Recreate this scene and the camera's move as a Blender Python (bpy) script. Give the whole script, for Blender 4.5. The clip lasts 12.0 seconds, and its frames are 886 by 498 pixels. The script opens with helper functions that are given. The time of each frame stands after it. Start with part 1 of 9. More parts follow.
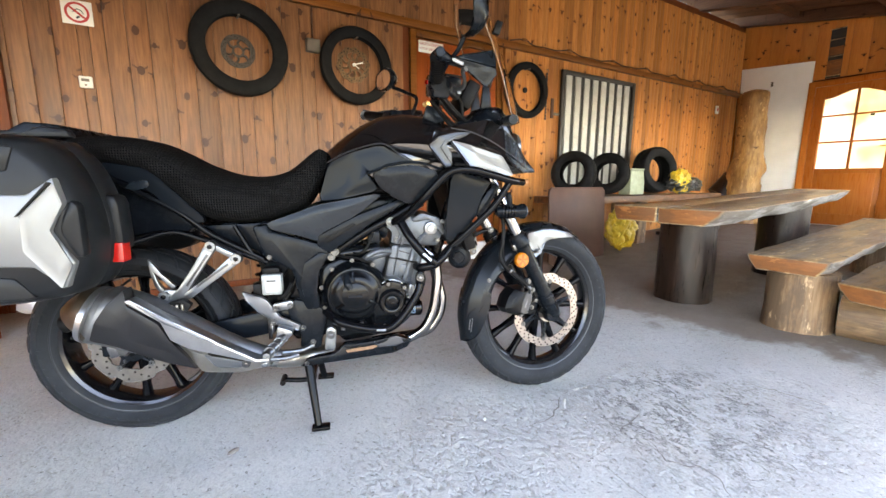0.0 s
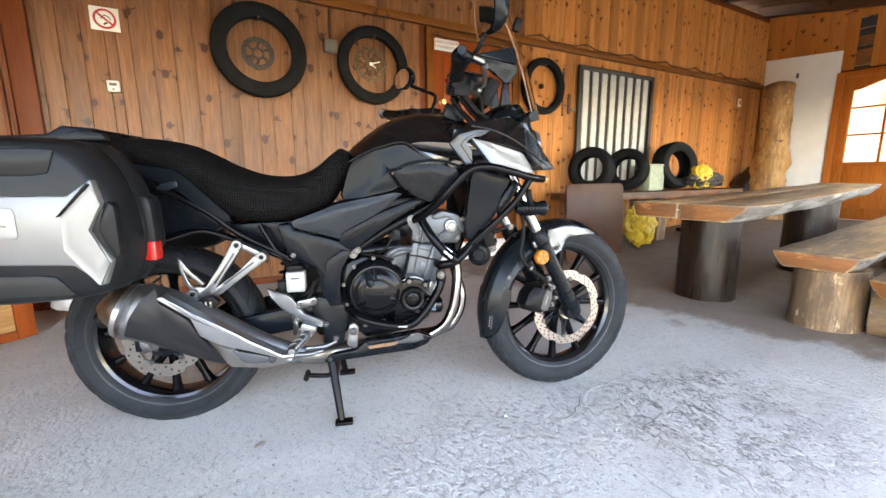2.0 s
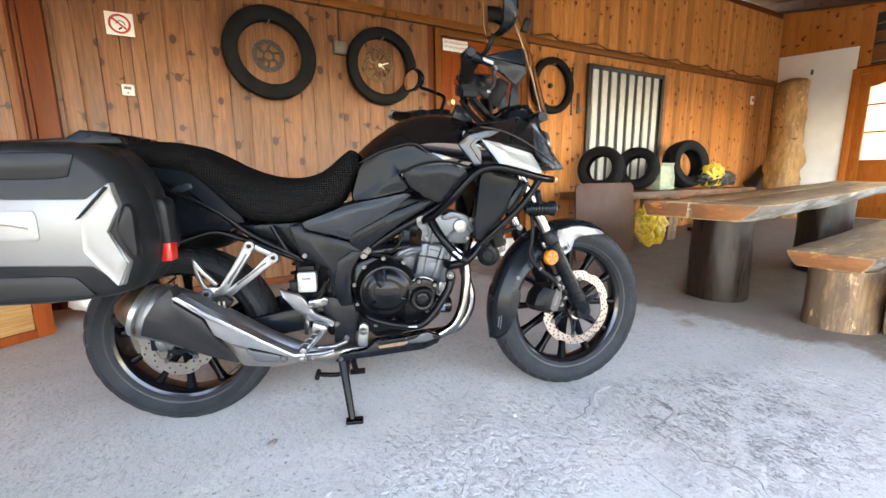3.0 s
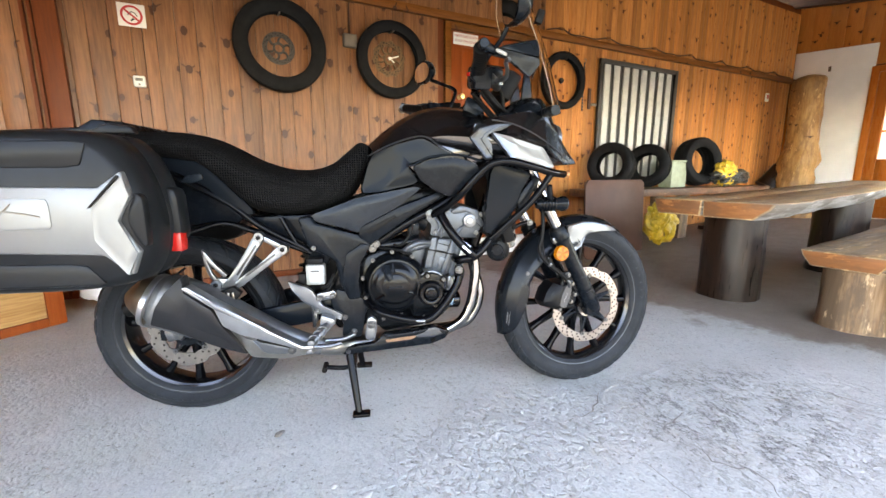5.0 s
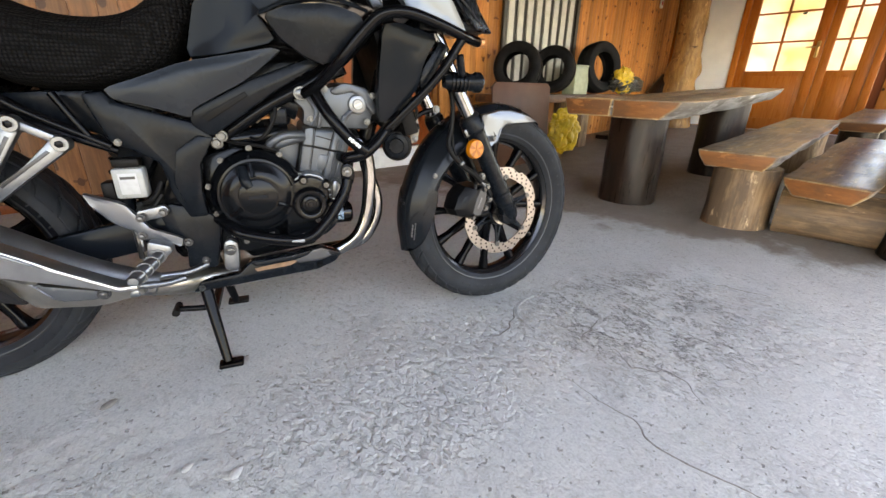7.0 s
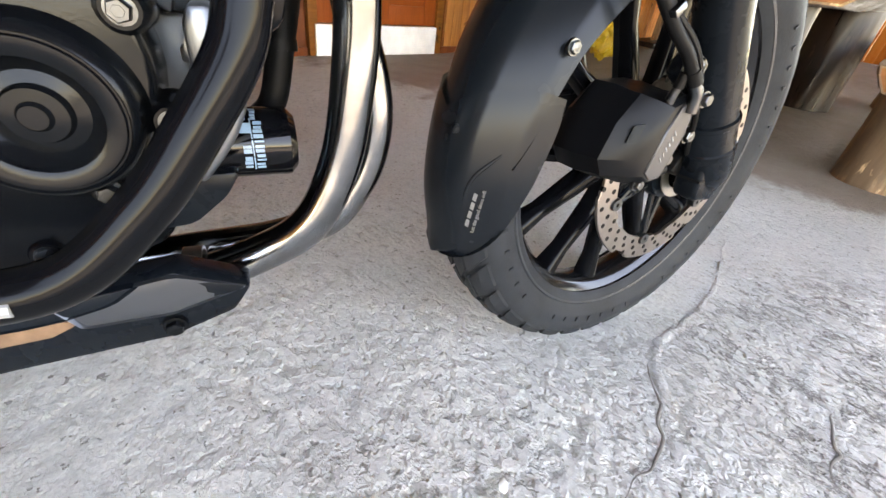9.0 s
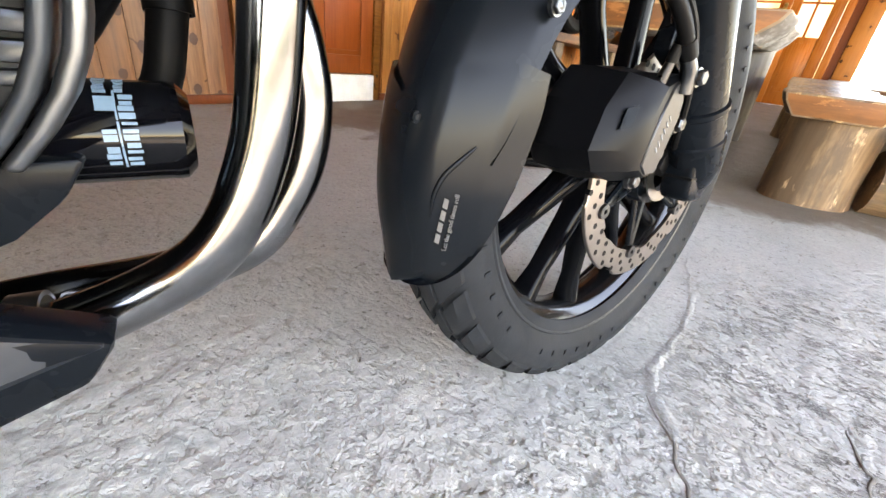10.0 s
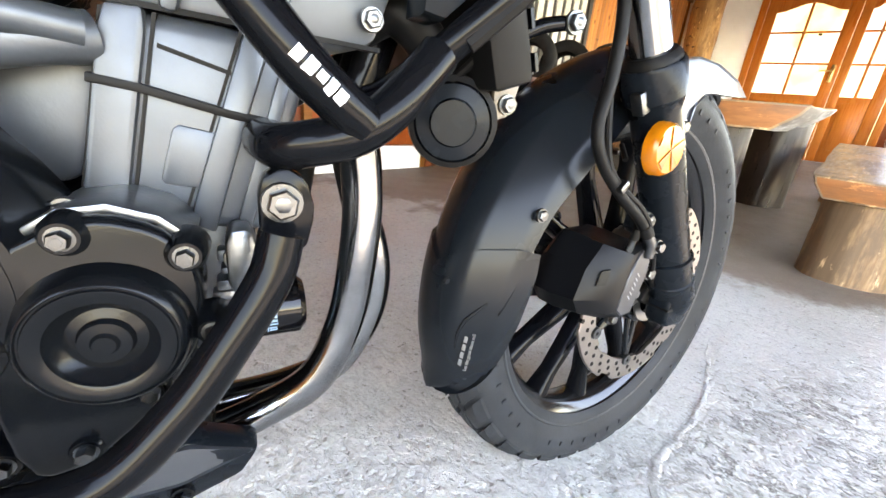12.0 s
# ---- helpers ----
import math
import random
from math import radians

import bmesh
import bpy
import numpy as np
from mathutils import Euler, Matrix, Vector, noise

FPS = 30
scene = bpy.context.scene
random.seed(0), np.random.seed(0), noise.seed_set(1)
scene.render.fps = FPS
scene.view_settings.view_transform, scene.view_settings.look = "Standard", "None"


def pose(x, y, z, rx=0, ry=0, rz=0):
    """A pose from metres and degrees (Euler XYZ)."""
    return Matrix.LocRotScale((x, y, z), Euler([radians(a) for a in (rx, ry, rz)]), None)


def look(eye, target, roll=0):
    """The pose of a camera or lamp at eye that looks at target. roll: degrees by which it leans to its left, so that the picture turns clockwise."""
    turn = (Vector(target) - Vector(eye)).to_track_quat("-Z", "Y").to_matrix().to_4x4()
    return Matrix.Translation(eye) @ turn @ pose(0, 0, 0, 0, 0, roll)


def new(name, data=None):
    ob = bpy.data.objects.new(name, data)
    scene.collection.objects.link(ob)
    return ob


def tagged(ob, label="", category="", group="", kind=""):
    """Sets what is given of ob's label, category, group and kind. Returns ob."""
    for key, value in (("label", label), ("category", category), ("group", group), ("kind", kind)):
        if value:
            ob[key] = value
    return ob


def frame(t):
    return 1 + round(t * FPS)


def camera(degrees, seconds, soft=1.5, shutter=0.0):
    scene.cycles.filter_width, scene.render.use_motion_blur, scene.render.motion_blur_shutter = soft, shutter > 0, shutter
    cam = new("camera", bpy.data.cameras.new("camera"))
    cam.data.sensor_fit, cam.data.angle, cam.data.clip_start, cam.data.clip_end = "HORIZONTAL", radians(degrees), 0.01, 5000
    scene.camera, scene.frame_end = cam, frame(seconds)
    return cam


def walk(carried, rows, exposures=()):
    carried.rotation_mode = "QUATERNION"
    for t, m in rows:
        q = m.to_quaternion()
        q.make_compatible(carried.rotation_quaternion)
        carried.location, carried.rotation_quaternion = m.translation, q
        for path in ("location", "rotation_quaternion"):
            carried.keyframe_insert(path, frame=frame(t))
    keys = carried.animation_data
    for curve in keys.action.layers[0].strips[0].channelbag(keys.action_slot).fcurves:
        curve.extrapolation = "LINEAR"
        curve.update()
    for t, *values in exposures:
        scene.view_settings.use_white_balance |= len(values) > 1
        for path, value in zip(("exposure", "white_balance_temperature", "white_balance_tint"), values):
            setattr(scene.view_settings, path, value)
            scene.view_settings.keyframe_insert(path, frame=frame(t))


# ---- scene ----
cam = camera(94.0, 12.0)
PATH = [
    (0, (0.013, 0.072, 0.837), (1.044, 1.753, 0.502), 0.2),
    (0.5, (0.007, 0.075, 0.84), (1.016, 1.767, 0.501), -0.1),
    (1, (-0.001, 0.084, 0.834), (0.998, 1.783, 0.494), -0.2),
    (1.5, (0.001, 0.078, 0.836), (0.986, 1.785, 0.491), -0.3),
    (2, (-0.008, 0.074, 0.837), (0.961, 1.79, 0.492), -0.4),
    (2.5, (-0.01, 0.073, 0.838), (0.937, 1.8, 0.493), -0.5),
    (3, (-0.014, 0.069, 0.84), (0.919, 1.805, 0.495), -0.7),
    (3.5, (-0.016, 0.068, 0.837), (0.899, 1.813, 0.493), -0.9),
    (5.3, (-0.017, 0.083, 0.831), (0.889, 1.827, 0.458), 0.1),
    (5.5, (0.006, 0.084, 0.825), (1.007, 1.769, 0.426), -0.4),
    (6, (0.069, 0.126, 0.801), (1.284, 1.633, 0.297), -0.3),
    (6.5, (0.098, 0.171, 0.777), (1.324, 1.605, 0.113), -1.3),
    (7, (0.156, 0.303, 0.717), (1.371, 1.712, -0.017), 1.1),
    (7.2, (0.193, 0.375, 0.684), (1.405, 1.78, -0.061), 2.2),
    (8.8, (0.536, 0.962, 0.582), (1.702, 2.136, -0.541), 6.3),
    (9, (0.568, 1.022, 0.508), (1.765, 2.186, -0.594), 7.8),
    (9.5, (0.607, 1.082, 0.44), (2.001, 2.182, -0.478), 8.1),
    (10, (0.616, 1.085, 0.431), (2.047, 2.169, -0.449), 6.9),
    (10.5, (0.612, 1.081, 0.44), (2.057, 2.15, -0.435), 7.2),
    (11, (0.607, 1.062, 0.465), (2.062, 2.133, -0.39), 7.3),
    (11.5, (0.581, 1.038, 0.527), (1.884, 2.31, -0.301), 3.7),
    (12, (0.55, 1.02, 0.58), (1.895, 2.325, -0.119), 5.6),
]
EXPOSURES = [(0.0, 4.05, 8200, 19), (3.5, 4.15, 8200, 19), (5.5, 4.05, 8200, 19), (6.0, 3.88, 8500, 20), (6.5, 3.45, 9000, 21), (7.2, 3.45, 9200, 21), (8.8, 4.15, 9600, 21), (9.5, 4.3, 9600, 21), (10.5, 4.25, 9600, 21), (11.5, 4.3, 9300, 20), (12.0, 4.65, 9000, 19)]
walk(cam, [(t, look(eye, target, roll)) for t, eye, target, roll in PATH], EXPOSURES)

# ---- light ----
WALL_Y, END_X = 3.61, 7.91
SUN_EL, SUN_AZ = 60.2, 188.0          # degrees; azimuth of the sun, clockwise from +y
world = bpy.data.worlds.new("sky")
scene.world = world
world.use_nodes = True
wn = world.node_tree.nodes
sky = wn.new("ShaderNodeTexSky")
sky.sky_type, sky.sun_disc = "NISHITA", False
sky.sun_elevation, sky.sun_rotation = radians(SUN_EL), radians(SUN_AZ)
sky.air_density, sky.dust_density = 1.0, 0.3
wn["Background"].inputs["Strength"].default_value = 0.15
world.node_tree.links.new(sky.outputs[0], wn["Background"].inputs["Color"])
sun_data = bpy.data.lights.new("sun", "SUN")
sun_data.energy, sun_data.angle, sun_data.color = 2.1, radians(0.5), (1.0, 0.95, 0.88)
sun = new("sun", sun_data)
az, el = radians(SUN_AZ), radians(SUN_EL)
sun_dir = Vector((math.sin(az) * math.cos(el), math.cos(az) * math.cos(el), math.sin(el)))
sun.matrix_world = look(sun_dir * 30, (0, 0, 0))


# ---- materials ----
def node_mat(name):
    m = bpy.data.materials.new(name)
    m.use_nodes = True
    nt = m.node_tree
    return m, nt, nt.nodes["Principled BSDF"]


def link(nt, a, b):
    nt.links.new(a, b)


def coords(nt, scale=(1, 1, 1), shift=False, turn=0.0):
    """Object coordinates, scaled; shift: moved by the object's own random number."""
    tc = nt.nodes.new("ShaderNodeTexCoord")
    mp = nt.nodes.new("ShaderNodeMapping")
    mp.inputs["Scale"].default_value = scale
    mp.inputs["Rotation"].default_value = (0, 0, radians(turn))
    link(nt, tc.outputs["Object"], mp.inputs["Vector"])
    if not shift:
        return mp.outputs[0]
    oi = nt.nodes.new("ShaderNodeObjectInfo")
    mul = nt.nodes.new("ShaderNodeMath")
    mul.operation, mul.inputs[1].default_value = "MULTIPLY", 91.0
    add = nt.nodes.new("ShaderNodeVectorMath")
    link(nt, oi.outputs["Random"], mul.inputs[0])
    link(nt, mp.outputs[0], add.inputs[0])
    link(nt, mul.outputs[0], add.inputs[1])
    return add.outputs[0]


def noise_tex(nt, vec, scale, detail=4.0, rough=0.6):
    n = nt.nodes.new("ShaderNodeTexNoise")
    n.inputs["Scale"].default_value, n.inputs["Detail"].default_value = scale, detail
    n.inputs["Roughness"].default_value = rough
    link(nt, vec, n.inputs["Vector"])
    return n.outputs["Fac"]


def ramp(nt, fac, stops):
    r = nt.nodes.new("ShaderNodeValToRGB")
    els = r.color_ramp.elements
    while len(els) < len(stops):
        els.new(0.5)
    for e, (p, c) in zip(els, stops):
        e.position = p
        e.color = (*c, 1) if len(c) == 3 else c
    link(nt, fac, r.inputs["Fac"])
    return r.outputs["Color"]


def mix(nt, fac, a, b, blend="MIX"):
    n = nt.nodes.new("ShaderNodeMix")
    n.data_type, n.blend_type = "RGBA", blend
    for val, sock in ((fac, n.inputs[0]), (a, n.inputs[6]), (b, n.inputs[7])):
        if isinstance(val, (int, float)):
            sock.default_value = val
        elif isinstance(val, tuple):
            sock.default_value = (*val, 1)
        else:
            link(nt, val, sock)
    return n.outputs[2]


def bump(nt, bsdf, height, strength, distance):
    b = nt.nodes.new("ShaderNodeBump")
    b.inputs["Strength"].default_value, b.inputs["Distance"].default_value = strength, distance
    link(nt, height, b.inputs["Height"])
    link(nt, b.outputs[0], bsdf.inputs["Normal"])


def plain(name, col, rough=0.5, metal=0.0, vary=0.15, scale=14.0, grain=0.0, grain_scale=400.0, coat=0.0):
    """A painted, moulded or metal surface with faint soiling and grain."""
    m, nt, b = node_mat(name)
    v = coords(nt)
    n = noise_tex(nt, v, scale, 5)
    lo = tuple(c * (1 - vary) for c in col)
    hi = tuple(min(1.0, c * (1 + vary)) for c in col)
    link(nt, ramp(nt, n, [(0.3, lo), (0.7, hi)]), b.inputs["Base Color"])
    r = ramp(nt, noise_tex(nt, v, scale * 2.7, 3), [(0.3, (rough * 0.9,) * 3), (0.7, (min(1, rough * 1.1),) * 3)])
    link(nt, r, b.inputs["Roughness"])
    b.inputs["Metallic"].default_value = metal
    b.inputs["Coat Weight"].default_value = coat
    b.inputs["Coat Roughness"].default_value = 0.08
    if grain:
        bump(nt, b, noise_tex(nt, v, grain_scale, 2), grain, 0.001)
    return m


def wood(name, dark, light, rough=0.45, axis="z", knots=0.055, tone=0.35, knot_col=(0.026, 0.008, 0.003), grain=1.0, knot_scale=1.0, gloss=0.22, patch=None):
    """Sawn softwood: long grain along an axis, knots, tone that changes from board to board."""
    m, nt, b = node_mat(name)
    sc = {"x": (0.8, 11, 11), "y": (11, 0.8, 11), "z": (11, 11, 0.8)}[axis]
    v = coords(nt, sc, True)
    warp = noise_tex(nt, v, 1.1 * grain, 5, 0.65)
    fine = noise_tex(nt, v, 7.0 * grain, 3)
    col = ramp(nt, warp, [(0.3, dark), (0.68, light)])
    col = mix(nt, 0.45, col, ramp(nt, fine, [(0.38, dark), (0.62, light)]))
    oi = nt.nodes.new("ShaderNodeObjectInfo")
    isl = nt.nodes.new("ShaderNodeNewGeometry")
    sm = nt.nodes.new("ShaderNodeMath")
    sm.operation = "ADD"
    link(nt, oi.outputs["Random"], sm.inputs[0])
    link(nt, isl.outputs["Random Per Island"], sm.inputs[1])
    fr = nt.nodes.new("ShaderNodeMath")
    fr.operation = "FRACT"
    link(nt, sm.outputs[0], fr.inputs[0])
    col = mix(nt, 1.0, col, ramp(nt, fr.outputs[0], [(0.0, (1 - tone, 1 - tone * 1.1, 1 - tone * 1.2)), (0.5, (1, 1, 1)), (1.0, (1.0, 0.92, 0.82))]), "MULTIPLY")
    if knots:
        def calc(op, a, c=0.0):
            n = nt.nodes.new("ShaderNodeMath")
            n.operation = op
            for i, val in enumerate((a, c)):
                if isinstance(val, (int, float)):
                    n.inputs[i].default_value = val
                else:
                    link(nt, val, n.inputs[i])
            return n.outputs[0]

        def unpack(vec):
            n = nt.nodes.new("ShaderNodeSeparateXYZ")
            link(nt, vec, n.inputs[0])
            return n.outputs
        o = unpack(coords(nt, (1, 1, 1), True))
        across, along = {"x": (calc("ADD", o[1], o[2]), o[0]), "y": (calc("ADD", o[0], o[2]), o[1]), "z": (calc("ADD", o[0], o[1]), o[2])}[axis]
        cb = nt.nodes.new("ShaderNodeCombineXYZ")
        ku, kv = 10.5 * knot_scale, 4.2 * knot_scale
        link(nt, calc("MULTIPLY", across, ku), cb.inputs[0])
        link(nt, calc("MULTIPLY", along, kv), cb.inputs[1])
        vo = nt.nodes.new("ShaderNodeTexVoronoi")
        vo.voronoi_dimensions = "2D"
        vo.inputs["Scale"].default_value = 1.0
        link(nt, cb.outputs[0], vo.inputs["Vector"])
        sb = nt.nodes.new("ShaderNodeVectorMath")
        sb.operation = "SUBTRACT"
        link(nt, cb.outputs[0], sb.inputs[0])
        link(nt, vo.outputs["Position"], sb.inputs[1])
        d = unpack(sb.outputs[0])
        rnd = unpack(vo.outputs["Color"])
        wob = calc("MULTIPLY", calc("SUBTRACT", noise_tex(nt, coords(nt, (1, 1, 1), True), 60.0, 2), 0.5), 0.012)
        du = calc("ABSOLUTE", calc("ADD", calc("DIVIDE", d[0], ku), wob))
        dv = calc("ADD", calc("DIVIDE", d[1], kv), wob)
        arm = calc("ABSOLUTE", calc("SUBTRACT", dv, calc("MULTIPLY", du, calc("SUBTRACT", calc("MULTIPLY", rnd[1], 1.6), 0.6))))
        vee = calc("MULTIPLY", calc("LESS_THAN", arm, calc("SUBTRACT", 0.0105, calc("MULTIPLY", du, 0.15))), calc("LESS_THAN", du, calc("MULTIPLY", rnd[2], 0.055)))
        rad = calc("SQRT", calc("ADD", calc("POWER", du, 2.0), calc("POWER", calc("MULTIPLY", dv, 0.7), 2.0)))
        core = calc("LESS_THAN", rad, calc("ADD", calc("MULTIPLY", rnd[1], 0.012), knots * 0.15))
        halo = calc("MULTIPLY", calc("LESS_THAN", rad, 0.030), 0.12)
        k = calc("MULTIPLY", calc("MAXIMUM", calc("MAXIMUM", core, calc("MULTIPLY", vee, 0.8)), halo), calc("LESS_THAN", rnd[0], 0.42 + knots * 2.0))
        col = mix(nt, calc("MULTIPLY", k, 0.9), col, knot_col)
    if patch:
        pv = coords(nt, {"x": (2.2, 7, 7), "y": (7, 2.2, 7), "z": (7, 7, 2.2)}[axis], True)
        col = mix(nt, ramp(nt, noise_tex(nt, pv, 1.0, 6, 0.68), [(0.46, (0, 0, 0)), (0.56, (0.8, 0.8, 0.8))]), col, patch)
        col = mix(nt, ramp(nt, noise_tex(nt, pv, 2.6, 6, 0.7), [(0.60, (0, 0, 0)), (0.66, (0.75, 0.75, 0.75))]), col, tuple(min(1, c * 1.6) for c in light))
    link(nt, col, b.inputs["Base Color"])
    link(nt, ramp(nt, fine, [(0.3, (rough - 0.08,) * 3), (0.7, (rough + 0.12,) * 3)]), b.inputs["Roughness"])
    bump(nt, b, warp, 0.25, 0.004)
    b.inputs["Specular IOR Level"].default_value = gloss
    return m


M = {}
M["pine"] = wood("pine_board", (0.122, 0.047, 0.0178), (0.300, 0.131, 0.0545), 0.40, tone=0.42, gloss=0.35, knot_col=(0.050, 0.013, 0.004), knot_scale=0.95, knots=0.075)
# Lighter pine copy: brighter light right of the door put into its colour.
M["pine_lit"] = wood("lit_pine_board", (0.370, 0.130, 0.034), (0.660, 0.280, 0.085), 0.5, tone=0.40, knot_col=(0.085, 0.022, 0.006), knots=0.035)
M["pine_rail"] = wood("pine_rail", (0.115, 0.036, 0.006), (0.23, 0.082, 0.015), 0.45, axis="x", knots=0.03)
M["pine_end"] = wood("end_board", (0.42, 0.140, 0.030), (0.55, 0.210, 0.052), 0.42, knots=0.03, tone=0.2)
M["door_wood"] = wood("varnished_door", (0.40, 0.105, 0.018), (0.52, 0.165, 0.032), 0.3, knots=0, tone=0.12)
M["red_door"] = wood("reddish_door", (0.21, 0.042, 0.008), (0.29, 0.065, 0.013), 0.4, knots=0, tone=0.15)
M["frame_brown"] = wood("brown_frame", (0.11, 0.026, 0.007), (0.17, 0.042, 0.011), 0.5, knots=0, tone=0.15)
M["roof_dark"] = wood("dark_rafter", (0.060, 0.026, 0.014), (0.115, 0.052, 0.028), 0.6, axis="y", knots=0.03)
M["slab_top"] = wood("slab_planed", (0.27, 0.160, 0.074), (0.46, 0.315, 0.170), 0.36, axis="x", knots=0.015, tone=0.2, patch=(0.17, 0.12, 0.085))
M["bench_plank"] = wood("worn_bench_plank", (0.12, 0.052, 0.026), (0.26, 0.135, 0.075), 0.45, axis="x", knots=0.02, tone=0.2, patch=(0.09, 0.05, 0.032))
M["slab_end"] = wood("slab_end_grain", (0.20, 0.075, 0.026), (0.31, 0.125, 0.046), 0.45, axis="y", knots=0, tone=0.2, patch=(0.15, 0.07, 0.035))
M["bark_grey"] = wood("weathered_edge", (0.16, 0.150, 0.138), (0.42, 0.405, 0.385), 0.6, axis="x", knots=0, tone=0.3, patch=(0.07, 0.055, 0.04))
M["log_dark"] = wood("dark_log", (0.009, 0.0050, 0.0034), (0.026, 0.0145, 0.0098), 0.33, knots=0, tone=0.2, gloss=0.28, patch=(0.009, 0.0056, 0.0042))
M["log_light"] = wood("peeled_log", (0.17, 0.095, 0.048), (0.40, 0.265, 0.155), 0.5, knots=0, tone=0.2, patch=(0.11, 0.075, 0.05))
M["driftwood"] = wood("carved_trunk", (0.26, 0.135, 0.047), (0.47, 0.285, 0.125), 0.4, knots=0.03, tone=0.1, grain=0.6, patch=(0.19, 0.095, 0.037))
M["white_board"] = plain("white_board", (0.84, 0.83, 0.80), 0.5, vary=0.06, scale=3)
M["white_plaster"] = plain("white_plaster", (0.72, 0.71, 0.69), 0.7, vary=0.12, scale=9, grain=0.3, grain_scale=90)
M["rust_board"] = plain("brown_hardboard", (0.075, 0.034, 0.021), 0.45, vary=0.15, scale=5, grain=0.3, grain_scale=120)
M["sheet_pale"] = plain("pale_sheet_metal", (0.52, 0.51, 0.47), 0.45, vary=0.12)
M["frame_black"] = plain("black_frame", (0.025, 0.022, 0.02), 0.5)
M["rubber"] = plain("tyre_rubber", (0.010, 0.010, 0.0105), 0.62, vary=0.25, grain=0.25, grain_scale=260)
M["rubber_new"] = plain("bike_tyre_rubber", (0.0140, 0.0158, 0.0180), 0.55, vary=0.25, grain=0.3, grain_scale=300)
M["yellow_bag"] = plain("yellow_plastic", (0.62, 0.40, 0.03), 0.35, vary=0.25)
M["black_bag"] = plain("black_plastic", (0.02, 0.022, 0.022), 0.3, vary=0.3)
M["box_green"] = plain("pale_green_tin", (0.30, 0.33, 0.22), 0.45, vary=0.15)
M["plastic_white"] = plain("white_plastic", (0.74, 0.72, 0.66), 0.4, vary=0.05)
M["red_print"] = plain("red_print", (0.50, 0.03, 0.03), 0.5, vary=0.05)
M["black_print"] = plain("black_print", (0.02, 0.02, 0.02), 0.5)
M["red_text"] = plain("red_text", (0.45, 0.10, 0.07), 0.5)
M["steel_rust"] = plain("weathered_steel", (0.16, 0.145, 0.125), 0.45, 0.9, vary=0.4, scale=30)
M["grey_plastic"] = plain("grey_plastic", (0.13, 0.11, 0.085), 0.6, vary=0.2)
M["brass"] = plain("brass", (0.75, 0.55, 0.25), 0.3, 1.0)
M["green_dark"] = plain("dark_green_sticker", (0.03, 0.06, 0.02), 0.6)
M["firewood"] = wood("firewood", (0.30, 0.15, 0.05), (0.55, 0.33, 0.14), 0.6, axis="x", knots=0.08)


